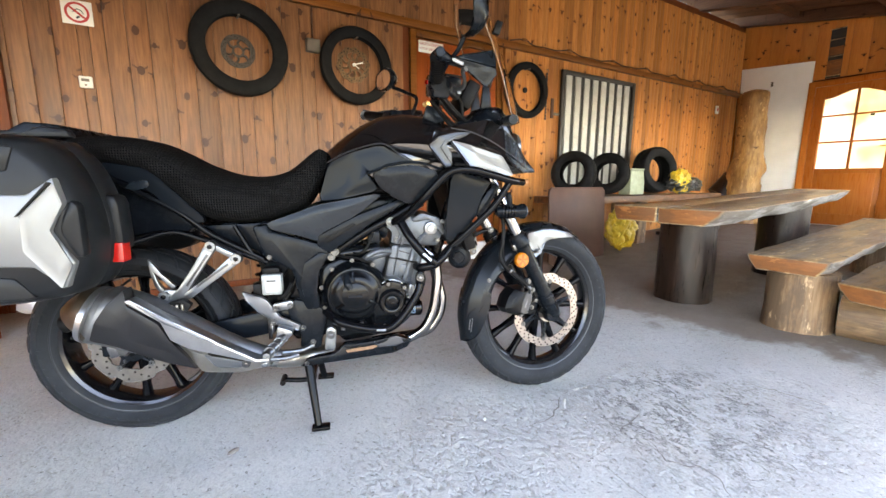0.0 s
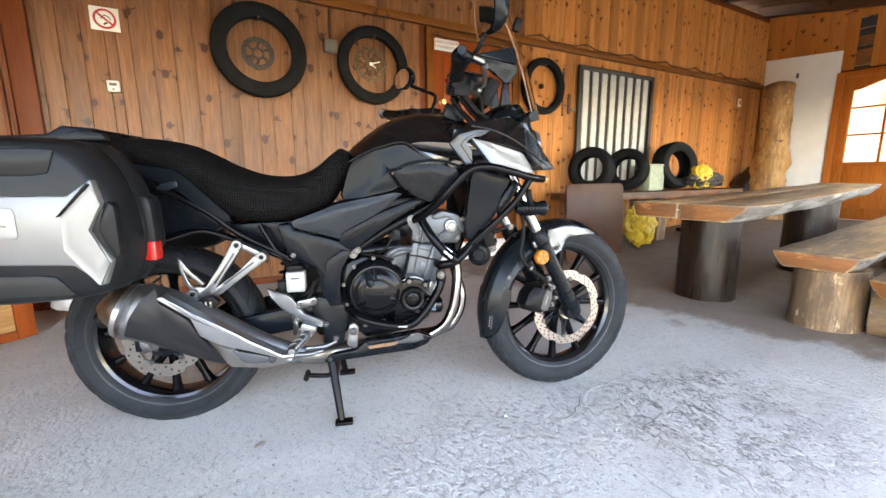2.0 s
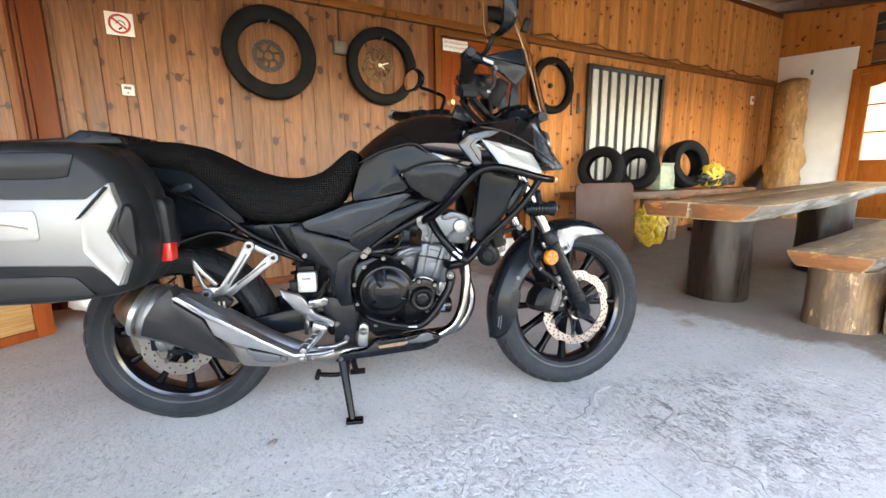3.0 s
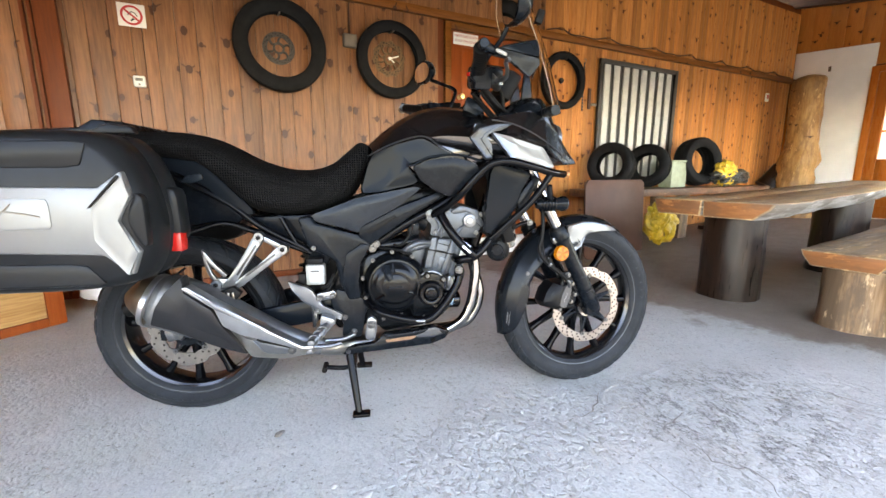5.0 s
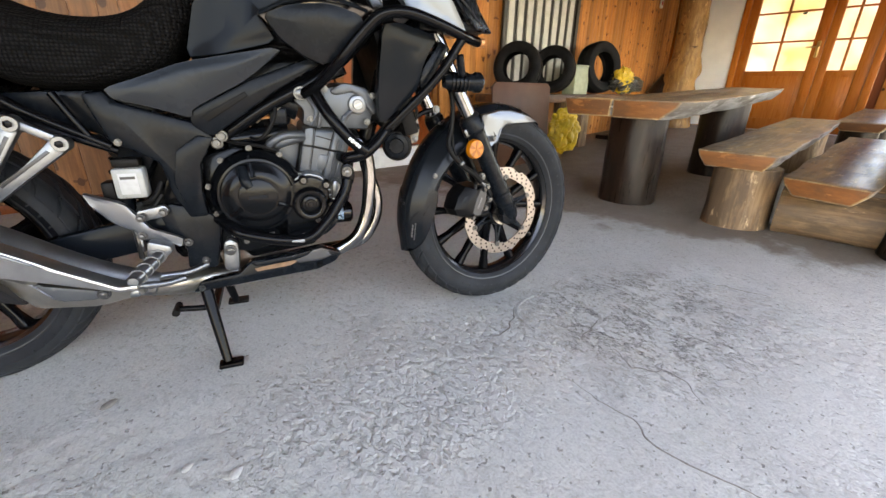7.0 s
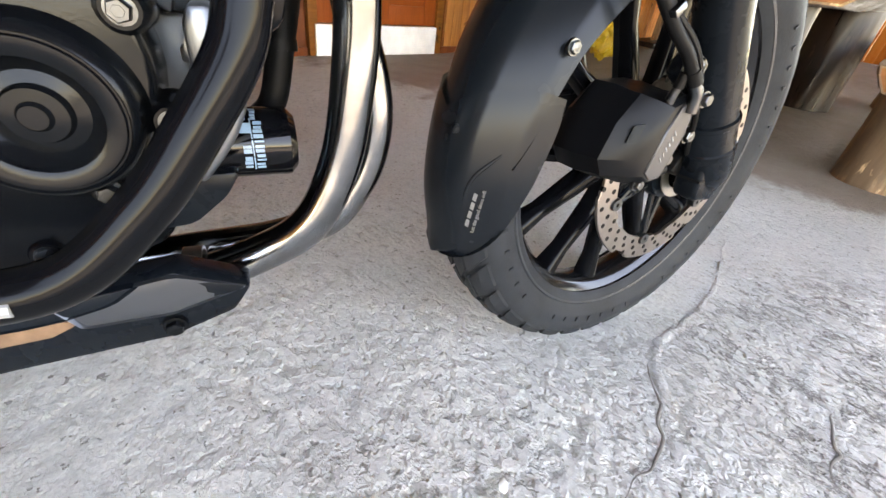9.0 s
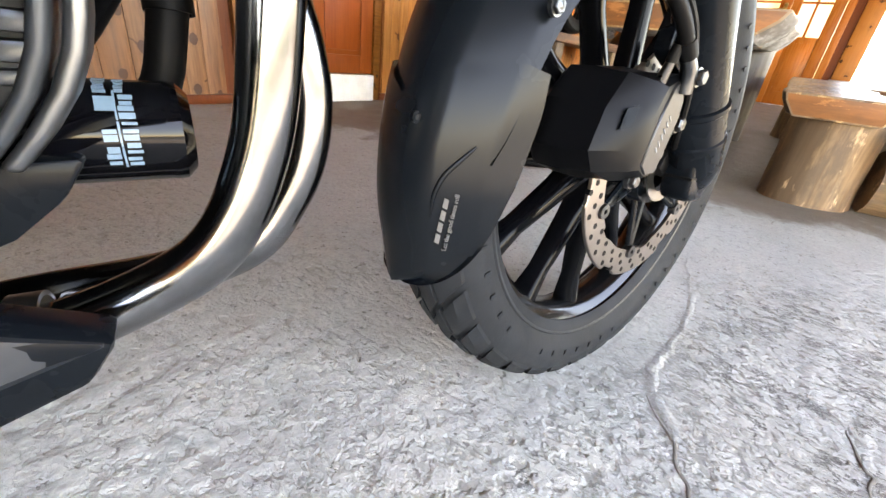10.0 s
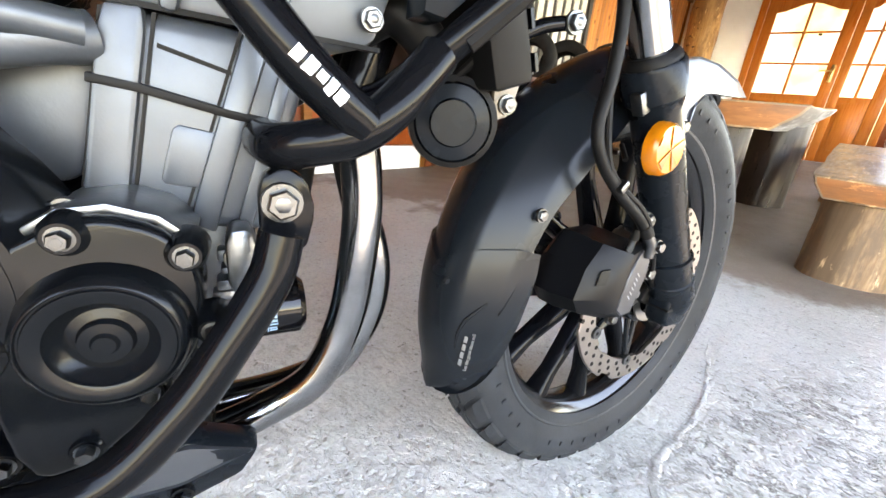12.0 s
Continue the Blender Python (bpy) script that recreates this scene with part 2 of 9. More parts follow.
def floor_material():
    """Old cast concrete: pale cement skin torn by the trowel along one direction, crumbly grit, a darker brown stretch
    by the benches.
    """
    m, nt, b = node_mat("worn_concrete")
    v = coords(nt)
    drag = coords(nt, (1.7, 0.62, 1), turn=-16.0)

    def calc(op, a, c=0.0):
        n = nt.nodes.new("ShaderNodeMath")
        n.operation = op
        for i, val in enumerate((a, c)):
            if isinstance(val, (int, float)):
                n.inputs[i].default_value = val
            else:
                link(nt, val, n.inputs[i])
        return n.outputs[0]

    def grey(fac, lo, hi, a=0.0, c=1.0):
        return ramp(nt, fac, [(lo, (a,) * 3), (hi, (c,) * 3)])

    def band(fac, mid, half):
        return ramp(nt, fac, [(mid - half, (0, 0, 0)), (mid - half * 0.3, (1, 1, 1)), (mid + half * 0.3, (1, 1, 1)), (mid + half, (0, 0, 0))])
    sep = nt.nodes.new("ShaderNodeSeparateXYZ")
    link(nt, v, sep.inputs[0])
    X, Y = sep.outputs[0], sep.outputs[1]
    def zone(cx, cy, kx, ky, r0, r1, amp=0.5):
        """A stretch of the floor with a frayed edge."""
        d = calc("SQRT", calc("ADD", calc("POWER", calc("MULTIPLY", calc("SUBTRACT", X, cx), kx), 2.0), calc("POWER", calc("MULTIPLY", calc("SUBTRACT", Y, cy), ky), 2.0)))
        d = calc("ADD", d, calc("MULTIPLY", calc("SUBTRACT", noise_tex(nt, v, 4.0, 6, 0.68), 0.5), amp))
        return grey(d, r0, r1, 1.0, 0.0)

    def both(a, c):
        return mix(nt, 1.0, a, c, "MULTIPLY")

    def either(a, c):
        return mix(nt, 1.0, a, c, "LIGHTEN")
    big = noise_tex(nt, v, 1.1, 5, 0.55)
    mid = noise_tex(nt, v, 7.0, 6, 0.6)
    crumb = noise_tex(nt, coords(nt, (1.2, 0.85, 1), turn=-16.0), 42.0, 4, 0.60)
    grit = noise_tex(nt, v, 150.0, 3, 0.65)
    # crumbled stretches, and the torn one with dark tears beside the front wheel
    torn = zone(1.50, 0.80, 0.85, 1.0, 0.26, 0.46)
    rough_a = zone(0.75, 1.02, 0.62, 1.15, 0.24, 0.40)
    rough_b = grey(noise_tex(nt, v, 1.7, 6, 0.66), 0.46, 0.57, 0.26, 0.66)
    worn = either(either(rough_a, both(torn, (0.75,) * 3)), rough_b)
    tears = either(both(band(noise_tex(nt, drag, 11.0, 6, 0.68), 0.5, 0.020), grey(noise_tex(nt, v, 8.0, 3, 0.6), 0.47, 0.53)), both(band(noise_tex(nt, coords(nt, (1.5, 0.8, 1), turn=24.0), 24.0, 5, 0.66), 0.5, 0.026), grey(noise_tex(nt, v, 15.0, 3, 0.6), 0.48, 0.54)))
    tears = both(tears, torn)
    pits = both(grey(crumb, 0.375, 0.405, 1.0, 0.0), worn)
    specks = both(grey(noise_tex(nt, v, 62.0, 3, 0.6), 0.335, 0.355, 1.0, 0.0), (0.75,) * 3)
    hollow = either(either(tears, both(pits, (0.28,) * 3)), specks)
    col = ramp(nt, mid, [(0.30, (0.400, 0.388, 0.350)), (0.52, (0.424, 0.411, 0.374)), (0.75, (0.446, 0.434, 0.398))])
    col = mix(nt, grey(big, 0.44, 0.60, 0.0, 0.45), col, (0.475, 0.474, 0.440))
    col = mix(nt, grey(noise_tex(nt, v, 1.9, 5, 0.65), 0.50, 0.66, 0.0, 0.5), col, (0.425, 0.382, 0.335))
    col = mix(nt, grey(noise_tex(nt, coords(nt, (1, 1, 1), turn=70.0), 1.5, 4, 0.6), 0.52, 0.66, 0.0, 0.4), col, (0.360, 0.372, 0.325))
    # Shade between crumbs and in pits and tears is put into the colour.
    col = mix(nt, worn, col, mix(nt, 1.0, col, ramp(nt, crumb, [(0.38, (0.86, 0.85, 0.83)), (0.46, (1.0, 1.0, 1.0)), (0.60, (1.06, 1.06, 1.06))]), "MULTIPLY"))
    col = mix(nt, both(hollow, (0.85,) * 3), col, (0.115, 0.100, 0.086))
    col = mix(nt, 1.0, col, ramp(nt, grit, [(0.36, (0.86,) * 3), (0.5, (1.0,) * 3), (0.64, (1.08,) * 3)]), "MULTIPLY")
    # darker brown stretch under the tables
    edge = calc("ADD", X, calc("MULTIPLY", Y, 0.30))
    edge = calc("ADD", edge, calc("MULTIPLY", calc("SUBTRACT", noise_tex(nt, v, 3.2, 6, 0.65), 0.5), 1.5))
    dark_stretch = ramp(nt, calc("MULTIPLY", calc("SUBTRACT", edge, 2.72), 2.2), [(0.0, (0, 0, 0)), (0.5, (0.85, 0.85, 0.85))])
    col = mix(nt, dark_stretch, col, mix(nt, 0.6, (0.26, 0.195, 0.140), col, "MULTIPLY"))
    link(nt, col, b.inputs["Base Color"])
    link(nt, ramp(nt, mid, [(0.3, (0.78,) * 3), (0.7, (0.6,) * 3)]), b.inputs["Roughness"])
    # relief
    h = mix(nt, both(worn, (0.85,) * 3), (0.62,) * 3, grey(crumb, 0.40, 0.56))
    h = mix(nt, 0.12, h, grey(grit, 0.35, 0.65))
    h = mix(nt, 0.22, h, grey(mid, 0.3, 0.7))
    h = mix(nt, hollow, h, (0, 0, 0))
    bp = nt.nodes.new("ShaderNodeBump")
    bp.inputs["Distance"].default_value, bp.inputs["Strength"].default_value = 0.0052, 1.0
    link(nt, h, bp.inputs["Height"])
    link(nt, bp.outputs[0], b.inputs["Normal"])
    return m


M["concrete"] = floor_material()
M["crack"] = plain("crack_dirt", (0.19, 0.170, 0.145), 0.9, vary=0.3, scale=60)
M["outside"] = plain("sunlit_yard", (0.15, 0.155, 0.115), 0.9, vary=0.4, scale=1.5, grain=0.5, grain_scale=40)


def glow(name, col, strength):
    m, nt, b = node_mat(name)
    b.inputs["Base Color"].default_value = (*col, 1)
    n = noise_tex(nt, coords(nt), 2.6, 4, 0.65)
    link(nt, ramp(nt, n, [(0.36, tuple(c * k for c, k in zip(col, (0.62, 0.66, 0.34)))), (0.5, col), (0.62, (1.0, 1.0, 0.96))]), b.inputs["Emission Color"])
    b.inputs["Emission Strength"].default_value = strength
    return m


def glass(name, col=(1, 1, 1), rough=0.0, ior=1.3):
    m, nt, b = node_mat(name)
    b.inputs["Base Color"].default_value = (*col, 1)
    b.inputs["Transmission Weight"].default_value = 1.0
    b.inputs["Roughness"].default_value, b.inputs["IOR"].default_value = rough, ior
    return m


M["glass"] = glass("window_glass")
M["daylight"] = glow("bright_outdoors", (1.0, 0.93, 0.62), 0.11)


# ---- mesh helpers ----
def finish(bm, name, mat, angle=38):
    bmesh.ops.recalc_face_normals(bm, faces=bm.faces)
    me = bpy.data.meshes.new(name)
    bm.to_mesh(me)
    bm.free()
    for mt in (mat if isinstance(mat, (list, tuple)) else [mat]):
        me.materials.append(mt)
    me.polygons.foreach_set("use_smooth", [True] * len(me.polygons))
    me.set_sharp_from_angle(angle=radians(angle))
    return me


def part(name, bm, mat, parent=None, label="", m=None, angle=38):
    ob = new(name, finish(bm, name, mat, angle))
    if parent is not None:
        ob.parent = parent
    if m is not None:
        ob.matrix_basis = m
    if label:
        tagged(ob, label=label)
    return ob


def thing(name, label, category, m=None, group="", kind=""):
    ob = new(name)
    ob.empty_display_size = 0.1
    if m is not None:
        ob.matrix_basis = m
    return tagged(ob, label, category, group, kind)


def bevel(bm, w, seg=2, angle=30):
    es = [e for e in bm.edges if len(e.link_faces) == 2 and e.calc_face_angle(0) > radians(angle)]
    if es:
        bmesh.ops.bevel(bm, geom=es, offset=w, segments=seg, profile=0.5, affect="EDGES", clamp_overlap=True)
    return bm


def box(x0, x1, y0, y1, z0, z1, bev=0.0, seg=2, bm=None):
    b = bmesh.new()
    bmesh.ops.create_cube(b, size=1.0)
    for v in b.verts:
        v.co = Vector(((x0 + x1) / 2 + v.co.x * (x1 - x0), (y0 + y1) / 2 + v.co.y * (y1 - y0), (z0 + z1) / 2 + v.co.z * (z1 - z0)))
    if bev:
        bevel(b, bev, seg)
    return join(bm, b)


def join(bm, b):
    """Add b to bm (b is used up)."""
    if bm is None:
        return b
    me = bpy.data.meshes.new("join")
    b.to_mesh(me)
    b.free()
    bm.from_mesh(me)
    bpy.data.meshes.remove(me)
    return bm


def moved(bm, m):
    bmesh.ops.transform(bm, matrix=m, verts=bm.verts)
    return bm


def loft(rings, cap=True, closed=True, bm=None):
    """Skin through rings of equally many points."""
    bm = bm or bmesh.new()
    vs = [[bm.verts.new(p) for p in r] for r in rings]
    n = len(vs[0])
    for a, b in zip(vs, vs[1:]):
        for i in range(n if closed else n - 1):
            j = (i + 1) % n
            bm.faces.new((a[i], a[j], b[j], b[i]))
    if cap and closed:
        bm.faces.new(vs[0])
        bm.faces.new(vs[-1])
    return bm


def spline(pts, n=6, closed=False):
    """Catmull-Rom through the points, n steps a span."""
    P = [Vector(p) for p in pts]
    out = []
    m = len(P)
    for i in range(m if closed else m - 1):
        if closed:
            a, b, c, d = (P[(i + k) % m] for k in (-1, 0, 1, 2))
        else:
            b, c = P[i], P[i + 1]
            a = P[i - 1] if i else b * 2 - c
            d = P[i + 2] if i + 2 < m else c * 2 - b
        for k in range(n):
            t = k / n
            out.append(0.5 * ((2 * b) + (c - a) * t + (2 * a - 5 * b + 4 * c - d) * t * t + (3 * b - a - 3 * c + d) * t ** 3))
    if not closed:
        out.append(P[-1])
    return out


def tube(pts, r, sides=12, smooth=6, cap=True, bm=None):
    """A round bar along a smooth line; r: one radius, or one for each given point."""
    P = spline(pts, smooth) if smooth else [Vector(p) for p in pts]
    if isinstance(r, (int, float)):
        R = [r] * len(P)
    else:
        R = [float(np.interp(i / (len(P) - 1) * (len(r) - 1), range(len(r)), r)) for i in range(len(P))]
    rings = []
    nrm = None
    for i, p in enumerate(P):
        d = (P[min(i + 1, len(P) - 1)] - P[max(i - 1, 0)]).normalized()
        if nrm is None:
            nrm = d.orthogonal().normalized()
        nrm = (nrm - d * nrm.dot(d)).normalized()
        bi = d.cross(nrm)
        rings.append([p + (nrm * math.cos(2 * math.pi * k / sides) + bi * math.sin(2 * math.pi * k / sides)) * R[i] for k in range(sides)])
    return loft(rings, cap, True, bm)


def lathe(profile, n=48, bm=None, centre=(0, 0, 0), closed=False):
    """Turn a profile of (radius, y) about the y axis through centre."""
    b = bmesh.new()
    c = Vector(centre)
    rings = []
    for r, y in profile:
        rings.append([c + Vector((math.cos(2 * math.pi * k / n) * r, y, math.sin(2 * math.pi * k / n) * r)) for k in range(n)])
    vs = [[b.verts.new(p) for p in r] if profile[i][0] > 1e-6 else [b.verts.new(c + Vector((0, profile[i][1], 0)))] for i, r in enumerate(rings)]
    pairs = list(zip(vs, vs[1:]))
    if closed:
        pairs.append((vs[-1], vs[0]))
    for a, d in pairs:
        for k in range(n):
            j = (k + 1) % n
            if len(a) == 1 and len(d) == 1:
                continue
            if len(a) == 1:
                b.faces.new((a[0], d[j], d[k]))
            elif len(d) == 1:
                b.faces.new((a[k], a[j], d[0]))
            else:
                b.faces.new((a[k], a[j], d[j], d[k]))
    return join(bm, b)


def prism(outline, y0, y1, bev=0.0, seg=2, bm=None):
    """An outline of (x, z) with thickness from y0 to y1."""
    b = bmesh.new()
    lo = [b.verts.new((x, y0, z)) for x, z in outline]
    hi = [b.verts.new((x, y1, z)) for x, z in outline]
    n = len(lo)
    b.faces.new(lo)
    b.faces.new(hi[::-1])
    for i in range(n):
        j = (i + 1) % n
        b.faces.new((lo[i], lo[j], hi[j], hi[i]))
    bmesh.ops.recalc_face_normals(b, faces=b.faces)
    if bev:
        bevel(b, bev, seg)
    return join(bm, b)


def rounded(outline, cut=0.2, times=1):
    """Cut the corners of a closed outline."""
    for _ in range(times):
        o = []
        n = len(outline)
        for i in range(n):
            a, b = outline[i], outline[(i + 1) % n]
            o.append(tuple(p + (q - p) * cut for p, q in zip(a, b)))
            o.append(tuple(p + (q - p) * (1 - cut) for p, q in zip(a, b)))
        outline = o
    return outline


def plate(pts, bulge=0.01, depth=0.03, bm=None, cut=0.15, side=-1):
    """A moulded panel: outline points (x, z, y), face swelling outwards, edge turned inwards by depth. side: -1 faces -y."""
    b = bm or bmesh.new()
    P = [Vector((x, y, z)) for x, z, y in rounded([tuple(p) for p in pts], cut, 1)]
    c = sum(P, Vector()) / len(P)
    rings = []
    for k, out in ((1.0, -depth), (1.0, -0.002), (0.985, 0.003), (0.93, bulge * 0.45), (0.75, bulge * 0.85), (0.45, bulge)):
        rings.append([b.verts.new(c + (p - c) * k + Vector((0, side * out, 0))) for p in P])
    n = len(P)
    for r, q in zip(rings, rings[1:]):
        for i in range(n):
            j = (i + 1) % n
            b.faces.new((r[i], r[j], q[j], q[i]))
    b.faces.new(rings[-1])
    b.faces.new(rings[0][::-1])
    return b


def ground_z(x):
    """The floor rises slightly towards the far end."""
    return 0.04 * max(0.0, x - 2.9)


def floor_h(x, y):
    p = Vector((x, y, 0))
    h = 0.006 * noise.noise(p * 1.3) + 0.0035 * noise.noise(p * 5.1 + Vector((7, 3, 0)))
    q = Vector((x * 1.5, y * 0.8, 0))
    tear = max(0.0, min(1.0, 0.75 + 1.6 * noise.noise(p * 2.1 + Vector((2, 8, 0)))))
    h += 0.55 * tear * (0.0042 * abs(noise.noise(q * 17)) + 0.0034 * abs(noise.noise(q * 39 + Vector((3, 1, 0)))) + 0.0020 * noise.noise(p * 75))
    dip = 0.008 * math.exp(-((x - 1.2025) ** 2 + (y - 1.275) ** 2) / 0.02)
    return h - dip + ground_z(x)


def text_mesh(body, size, mat, name, parent=None, m=None, label="", depth=0.0008):
    """Lettering as a mesh in the xy plane of m."""
    cu = bpy.data.curves.new("letters", "FONT")
    cu.body, cu.size, cu.extrude, cu.align_x, cu.align_y = body, size, depth, "CENTER", "CENTER"
    tmp = bpy.data.objects.new("letters", cu)
    me = bpy.data.meshes.new_from_object(tmp)
    bpy.data.objects.remove(tmp)
    me.materials.append(mat)
    me.name = name
    ob = new(name, me)
    ob.parent = parent
    if m is not None:
        ob.matrix_basis = m
    if label:
        tagged(ob, label=label)
    return ob


# ---- floor and ground ----
def build_floor():
    bm = bmesh.new()
    def lines(a, fine_a, fine_b, b, step):
        out = [a + i * 0.05 for i in range(int((fine_a - a) / 0.05))]
        out += [fine_a + i * step for i in range(int((fine_b - fine_a) / step))]
        return out + [fine_b + i * 0.05 for i in range(int((b - fine_b) / 0.05) + 2)]
    xs, ys = lines(-2.4, 0.2, 2.4, 8.1, 0.0075), lines(-1.6, 0.1, 1.95, 3.75, 0.0075)
    rows = []
    for y in ys:
        row = []
        for x in xs:
            row.append(bm.verts.new((x, y, floor_h(x, y))))
        rows.append(row)
    for a, b in zip(rows, rows[1:]):
        for i in range(len(a) - 1):
            bm.faces.new((a[i], a[i + 1], b[i + 1], b[i]))
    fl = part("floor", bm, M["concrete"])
    tagged(fl, "worn grey concrete floor, rough and cracked, darker brown by the benches", "floor", kind="structure")
    bm = bmesh.new()
    n = 60
    def reach(k):
        return 0.5 * 1.17 ** k
    rings = []
    for k in range(0, 48):
        r = 6 + reach(k)
        rings.append([bm.verts.new((3 + r * math.cos(2 * math.pi * i / n), 1 + r * math.sin(2 * math.pi * i / n), -0.05 + 0.03 * noise.noise(Vector((r * math.cos(2 * math.pi * i / n) * 0.2, r * 0.2, i * 0.1))))) for i in range(n)])
    for a, b in zip(rings, rings[1:]):
        for i in range(n):
            j = (i + 1) % n
            bm.faces.new((a[i], a[j], b[j], b[i]))
    bm.faces.new(rings[0])
    g = part("ground", bm, M["outside"])
    tagged(g, "sunlit pale yard ground outside the open shed", "ground", kind="structure")


build_floor()


# ---- walls, roof ----
def board_mesh(name, w, h, t, mat, axis_up=True):
    """One tongued board: bevelled front edges."""
    bm = box(0, w - 0.0014, 0, t, 0, h)
    es = [e for e in bm.edges if all(abs(v.co.y) < 1e-6 for v in e.verts) and abs(e.verts[0].co.x - e.verts[1].co.x) < 1e-6]
    bmesh.ops.bevel(bm, geom=es, offset=0.0036, segments=2, profile=0.5, affect="EDGES")
    return finish(bm, name, mat)


def wall_piece(name, label, x0, x1, y0, y1, z0, z1, mat):
    ob = part(name, box(x0, x1, y0, y1, z0, z1), mat)
    return tagged(ob, label, "wall", kind="structure")


GROOVES = [-0.49, -0.43, -0.353, -0.238, -0.115, 0.002, 0.135, 0.263, 0.392, 0.493, 0.631, 0.731, 0.862, 0.969, 1.099]
wall_n = wall_piece("wall_north", "knotty pine plank wall, varnished honey brown", -2.4, 8.1, WALL_Y + 0.024, WALL_Y + 0.2, -0.05, 3.25, M["frame_brown"])
DOOR_L, DOOR_R, DOOR_H = 1.885, 2.82, 2.10
PN = 0.078
while GROOVES[0] > -2.3:
    GROOVES.insert(0, GROOVES[0] - random.choice((0.10, 0.115, 0.13)))
while GROOVES[-1] < 2.8:
    GROOVES.append(GROOVES[-1] + random.choice((0.10, 0.13)))
GROOVES.append(2.928)
# narrow boards right of the door take the lit pine colour
narrow = [board_mesh("plank", PN, h, 0.022, M["pine_lit"]) for h in (2.16, 0.93)]
board_rows = [(a, b - a, [board_mesh("plank", b - a, h, 0.022, M["pine"]) for h in (2.16, 0.93)]) for a, b in zip(GROOVES, GROOVES[1:])]
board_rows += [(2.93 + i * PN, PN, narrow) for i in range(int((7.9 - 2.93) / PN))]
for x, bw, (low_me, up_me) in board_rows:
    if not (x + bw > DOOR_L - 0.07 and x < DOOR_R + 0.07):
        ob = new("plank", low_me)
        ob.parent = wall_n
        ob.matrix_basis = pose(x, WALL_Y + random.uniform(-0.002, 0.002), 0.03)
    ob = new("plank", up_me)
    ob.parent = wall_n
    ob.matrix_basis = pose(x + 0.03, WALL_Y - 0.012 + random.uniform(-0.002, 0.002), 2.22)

rail = part("trim", box(-2.35, 7.9, WALL_Y - 0.055, WALL_Y - 0.014, 2.16, 2.225, 0.006), M["pine_rail"])
tagged(rail, "horizontal pine rail across the plank wall", "trim", kind="structure")
bb = part("baseboard", box(-2.35, DOOR_L - 0.07, WALL_Y - 0.02, WALL_Y - 0.003, 0.0, 0.05, 0.004), M["frame_brown"])
tagged(bb, "low brown board along the foot of the plank wall", "baseboard", kind="structure")
bb2 = part("baseboard", box(DOOR_R + 0.07, 7.88, WALL_Y - 0.02, WALL_Y - 0.003, 0.0, 0.05, 0.004), M["frame_brown"])
tagged(bb2, "low brown board along the foot of the plank wall", "baseboard", kind="structure")

# dark brown upright beam and second plank panel at the near end of the wall
bm = box(-0.955, -0.845, WALL_Y - 0.05, WALL_Y - 0.002, 0.0, 2.16, 0.004)
post = part("trim", bm, M["frame_brown"])
tagged(post, "dark brown upright board on the plank wall", "trim", kind="structure")
for x0 in (-1.02, -0.985):
    ob = part("trim", box(x0, x0 + 0.02, WALL_Y - 0.03, WALL_Y - 0.002, 0.0, 2.16, 0.004), M["frame_brown"])
    tagged(ob, "thin brown cover strip on the plank wall", "trim", kind="structure")


def build_side_door():
    d = thing("door_1", "reddish brown panelled wooden door, closed, in the plank wall", "door", kind="structure")
    y = WALL_Y
    for n, a in (("jamb", (DOOR_L - 0.06, DOOR_L, 0.0, DOOR_H + 0.06)), ("jamb", (DOOR_R, DOOR_R + 0.06, 0.0, DOOR_H + 0.06)), ("head", (DOOR_L, DOOR_R, DOOR_H, DOOR_H + 0.06))):
        part(n, box(a[0], a[1], y - 0.02, y + 0.022, a[2], a[3], 0.004), M["pine_rail"], d)
    leaf = part("leaf", box(DOOR_L + 0.003, DOOR_R - 0.003, y + 0.005, y + 0.02, 0.18, DOOR_H - 0.003, 0.003), M["red_door"], d)
    for zr in ((0.182, 0.30), (0.95, 1.08), (1.96, 2.09)):
        part("rail", box(DOOR_L + 0.006, DOOR_R - 0.006, y - 0.006, y + 0.006, zr[0], zr[1], 0.004), M["red_door"], leaf)
    for xs in ((DOOR_L + 0.006, DOOR_L + 0.11), (DOOR_R - 0.11, DOOR_R - 0.006), (2.297, 2.407)):
        part("stile", box(xs[0], xs[1], y - 0.0085, y + 0.0035, 0.186, DOOR_H - 0.012, 0.004), M["red_door"], leaf)
    for xa, xb in ((2.005, 2.285), (2.42, 2.70)):
        for za, zb in ((0.33, 0.92), (1.11, 1.93)):
            part("panel", box(xa, xb, y - 0.003, y + 0.006, za, zb, 0.012), M["red_door"], leaf)
    part("sill", box(DOOR_L - 0.02, DOOR_R + 0.0, y - 0.03, y + 0.022, 0.0, 0.177, 0.006), M["white_plaster"], d, "white painted sill")
    h = lathe([(0, 0), (0.022, 0), (0.022, -0.012), (0.012, -0.02), (0.012, -0.045), (0.026, -0.055), (0.022, -0.075), (0, -0.078)], 20)
    part("knob", h, M["brass"], d, "brass knob", pose(1.97, y - 0.006, 1.52))
    s = thing("door_sign", "small white sign with two lines of red lettering on the door", "sign")
    part("board", box(1.905, 2.165, y - 0.022, y - 0.0092, 1.975, 2.075, 0.003), M["plastic_white"], s)
    mt = pose(2.035, y - 0.0224, 2.046, 90, 0, 0)
    text_mesh("NEUPOVAŽNENÝM", 0.028, M["red_text"], "lettering", s, mt)
    text_mesh("VSTUP ZAKÁZANÝ", 0.028, M["red_text"], "lettering", s, pose(2.035, y - 0.0224, 2.006, 90, 0, 0))


build_side_door()

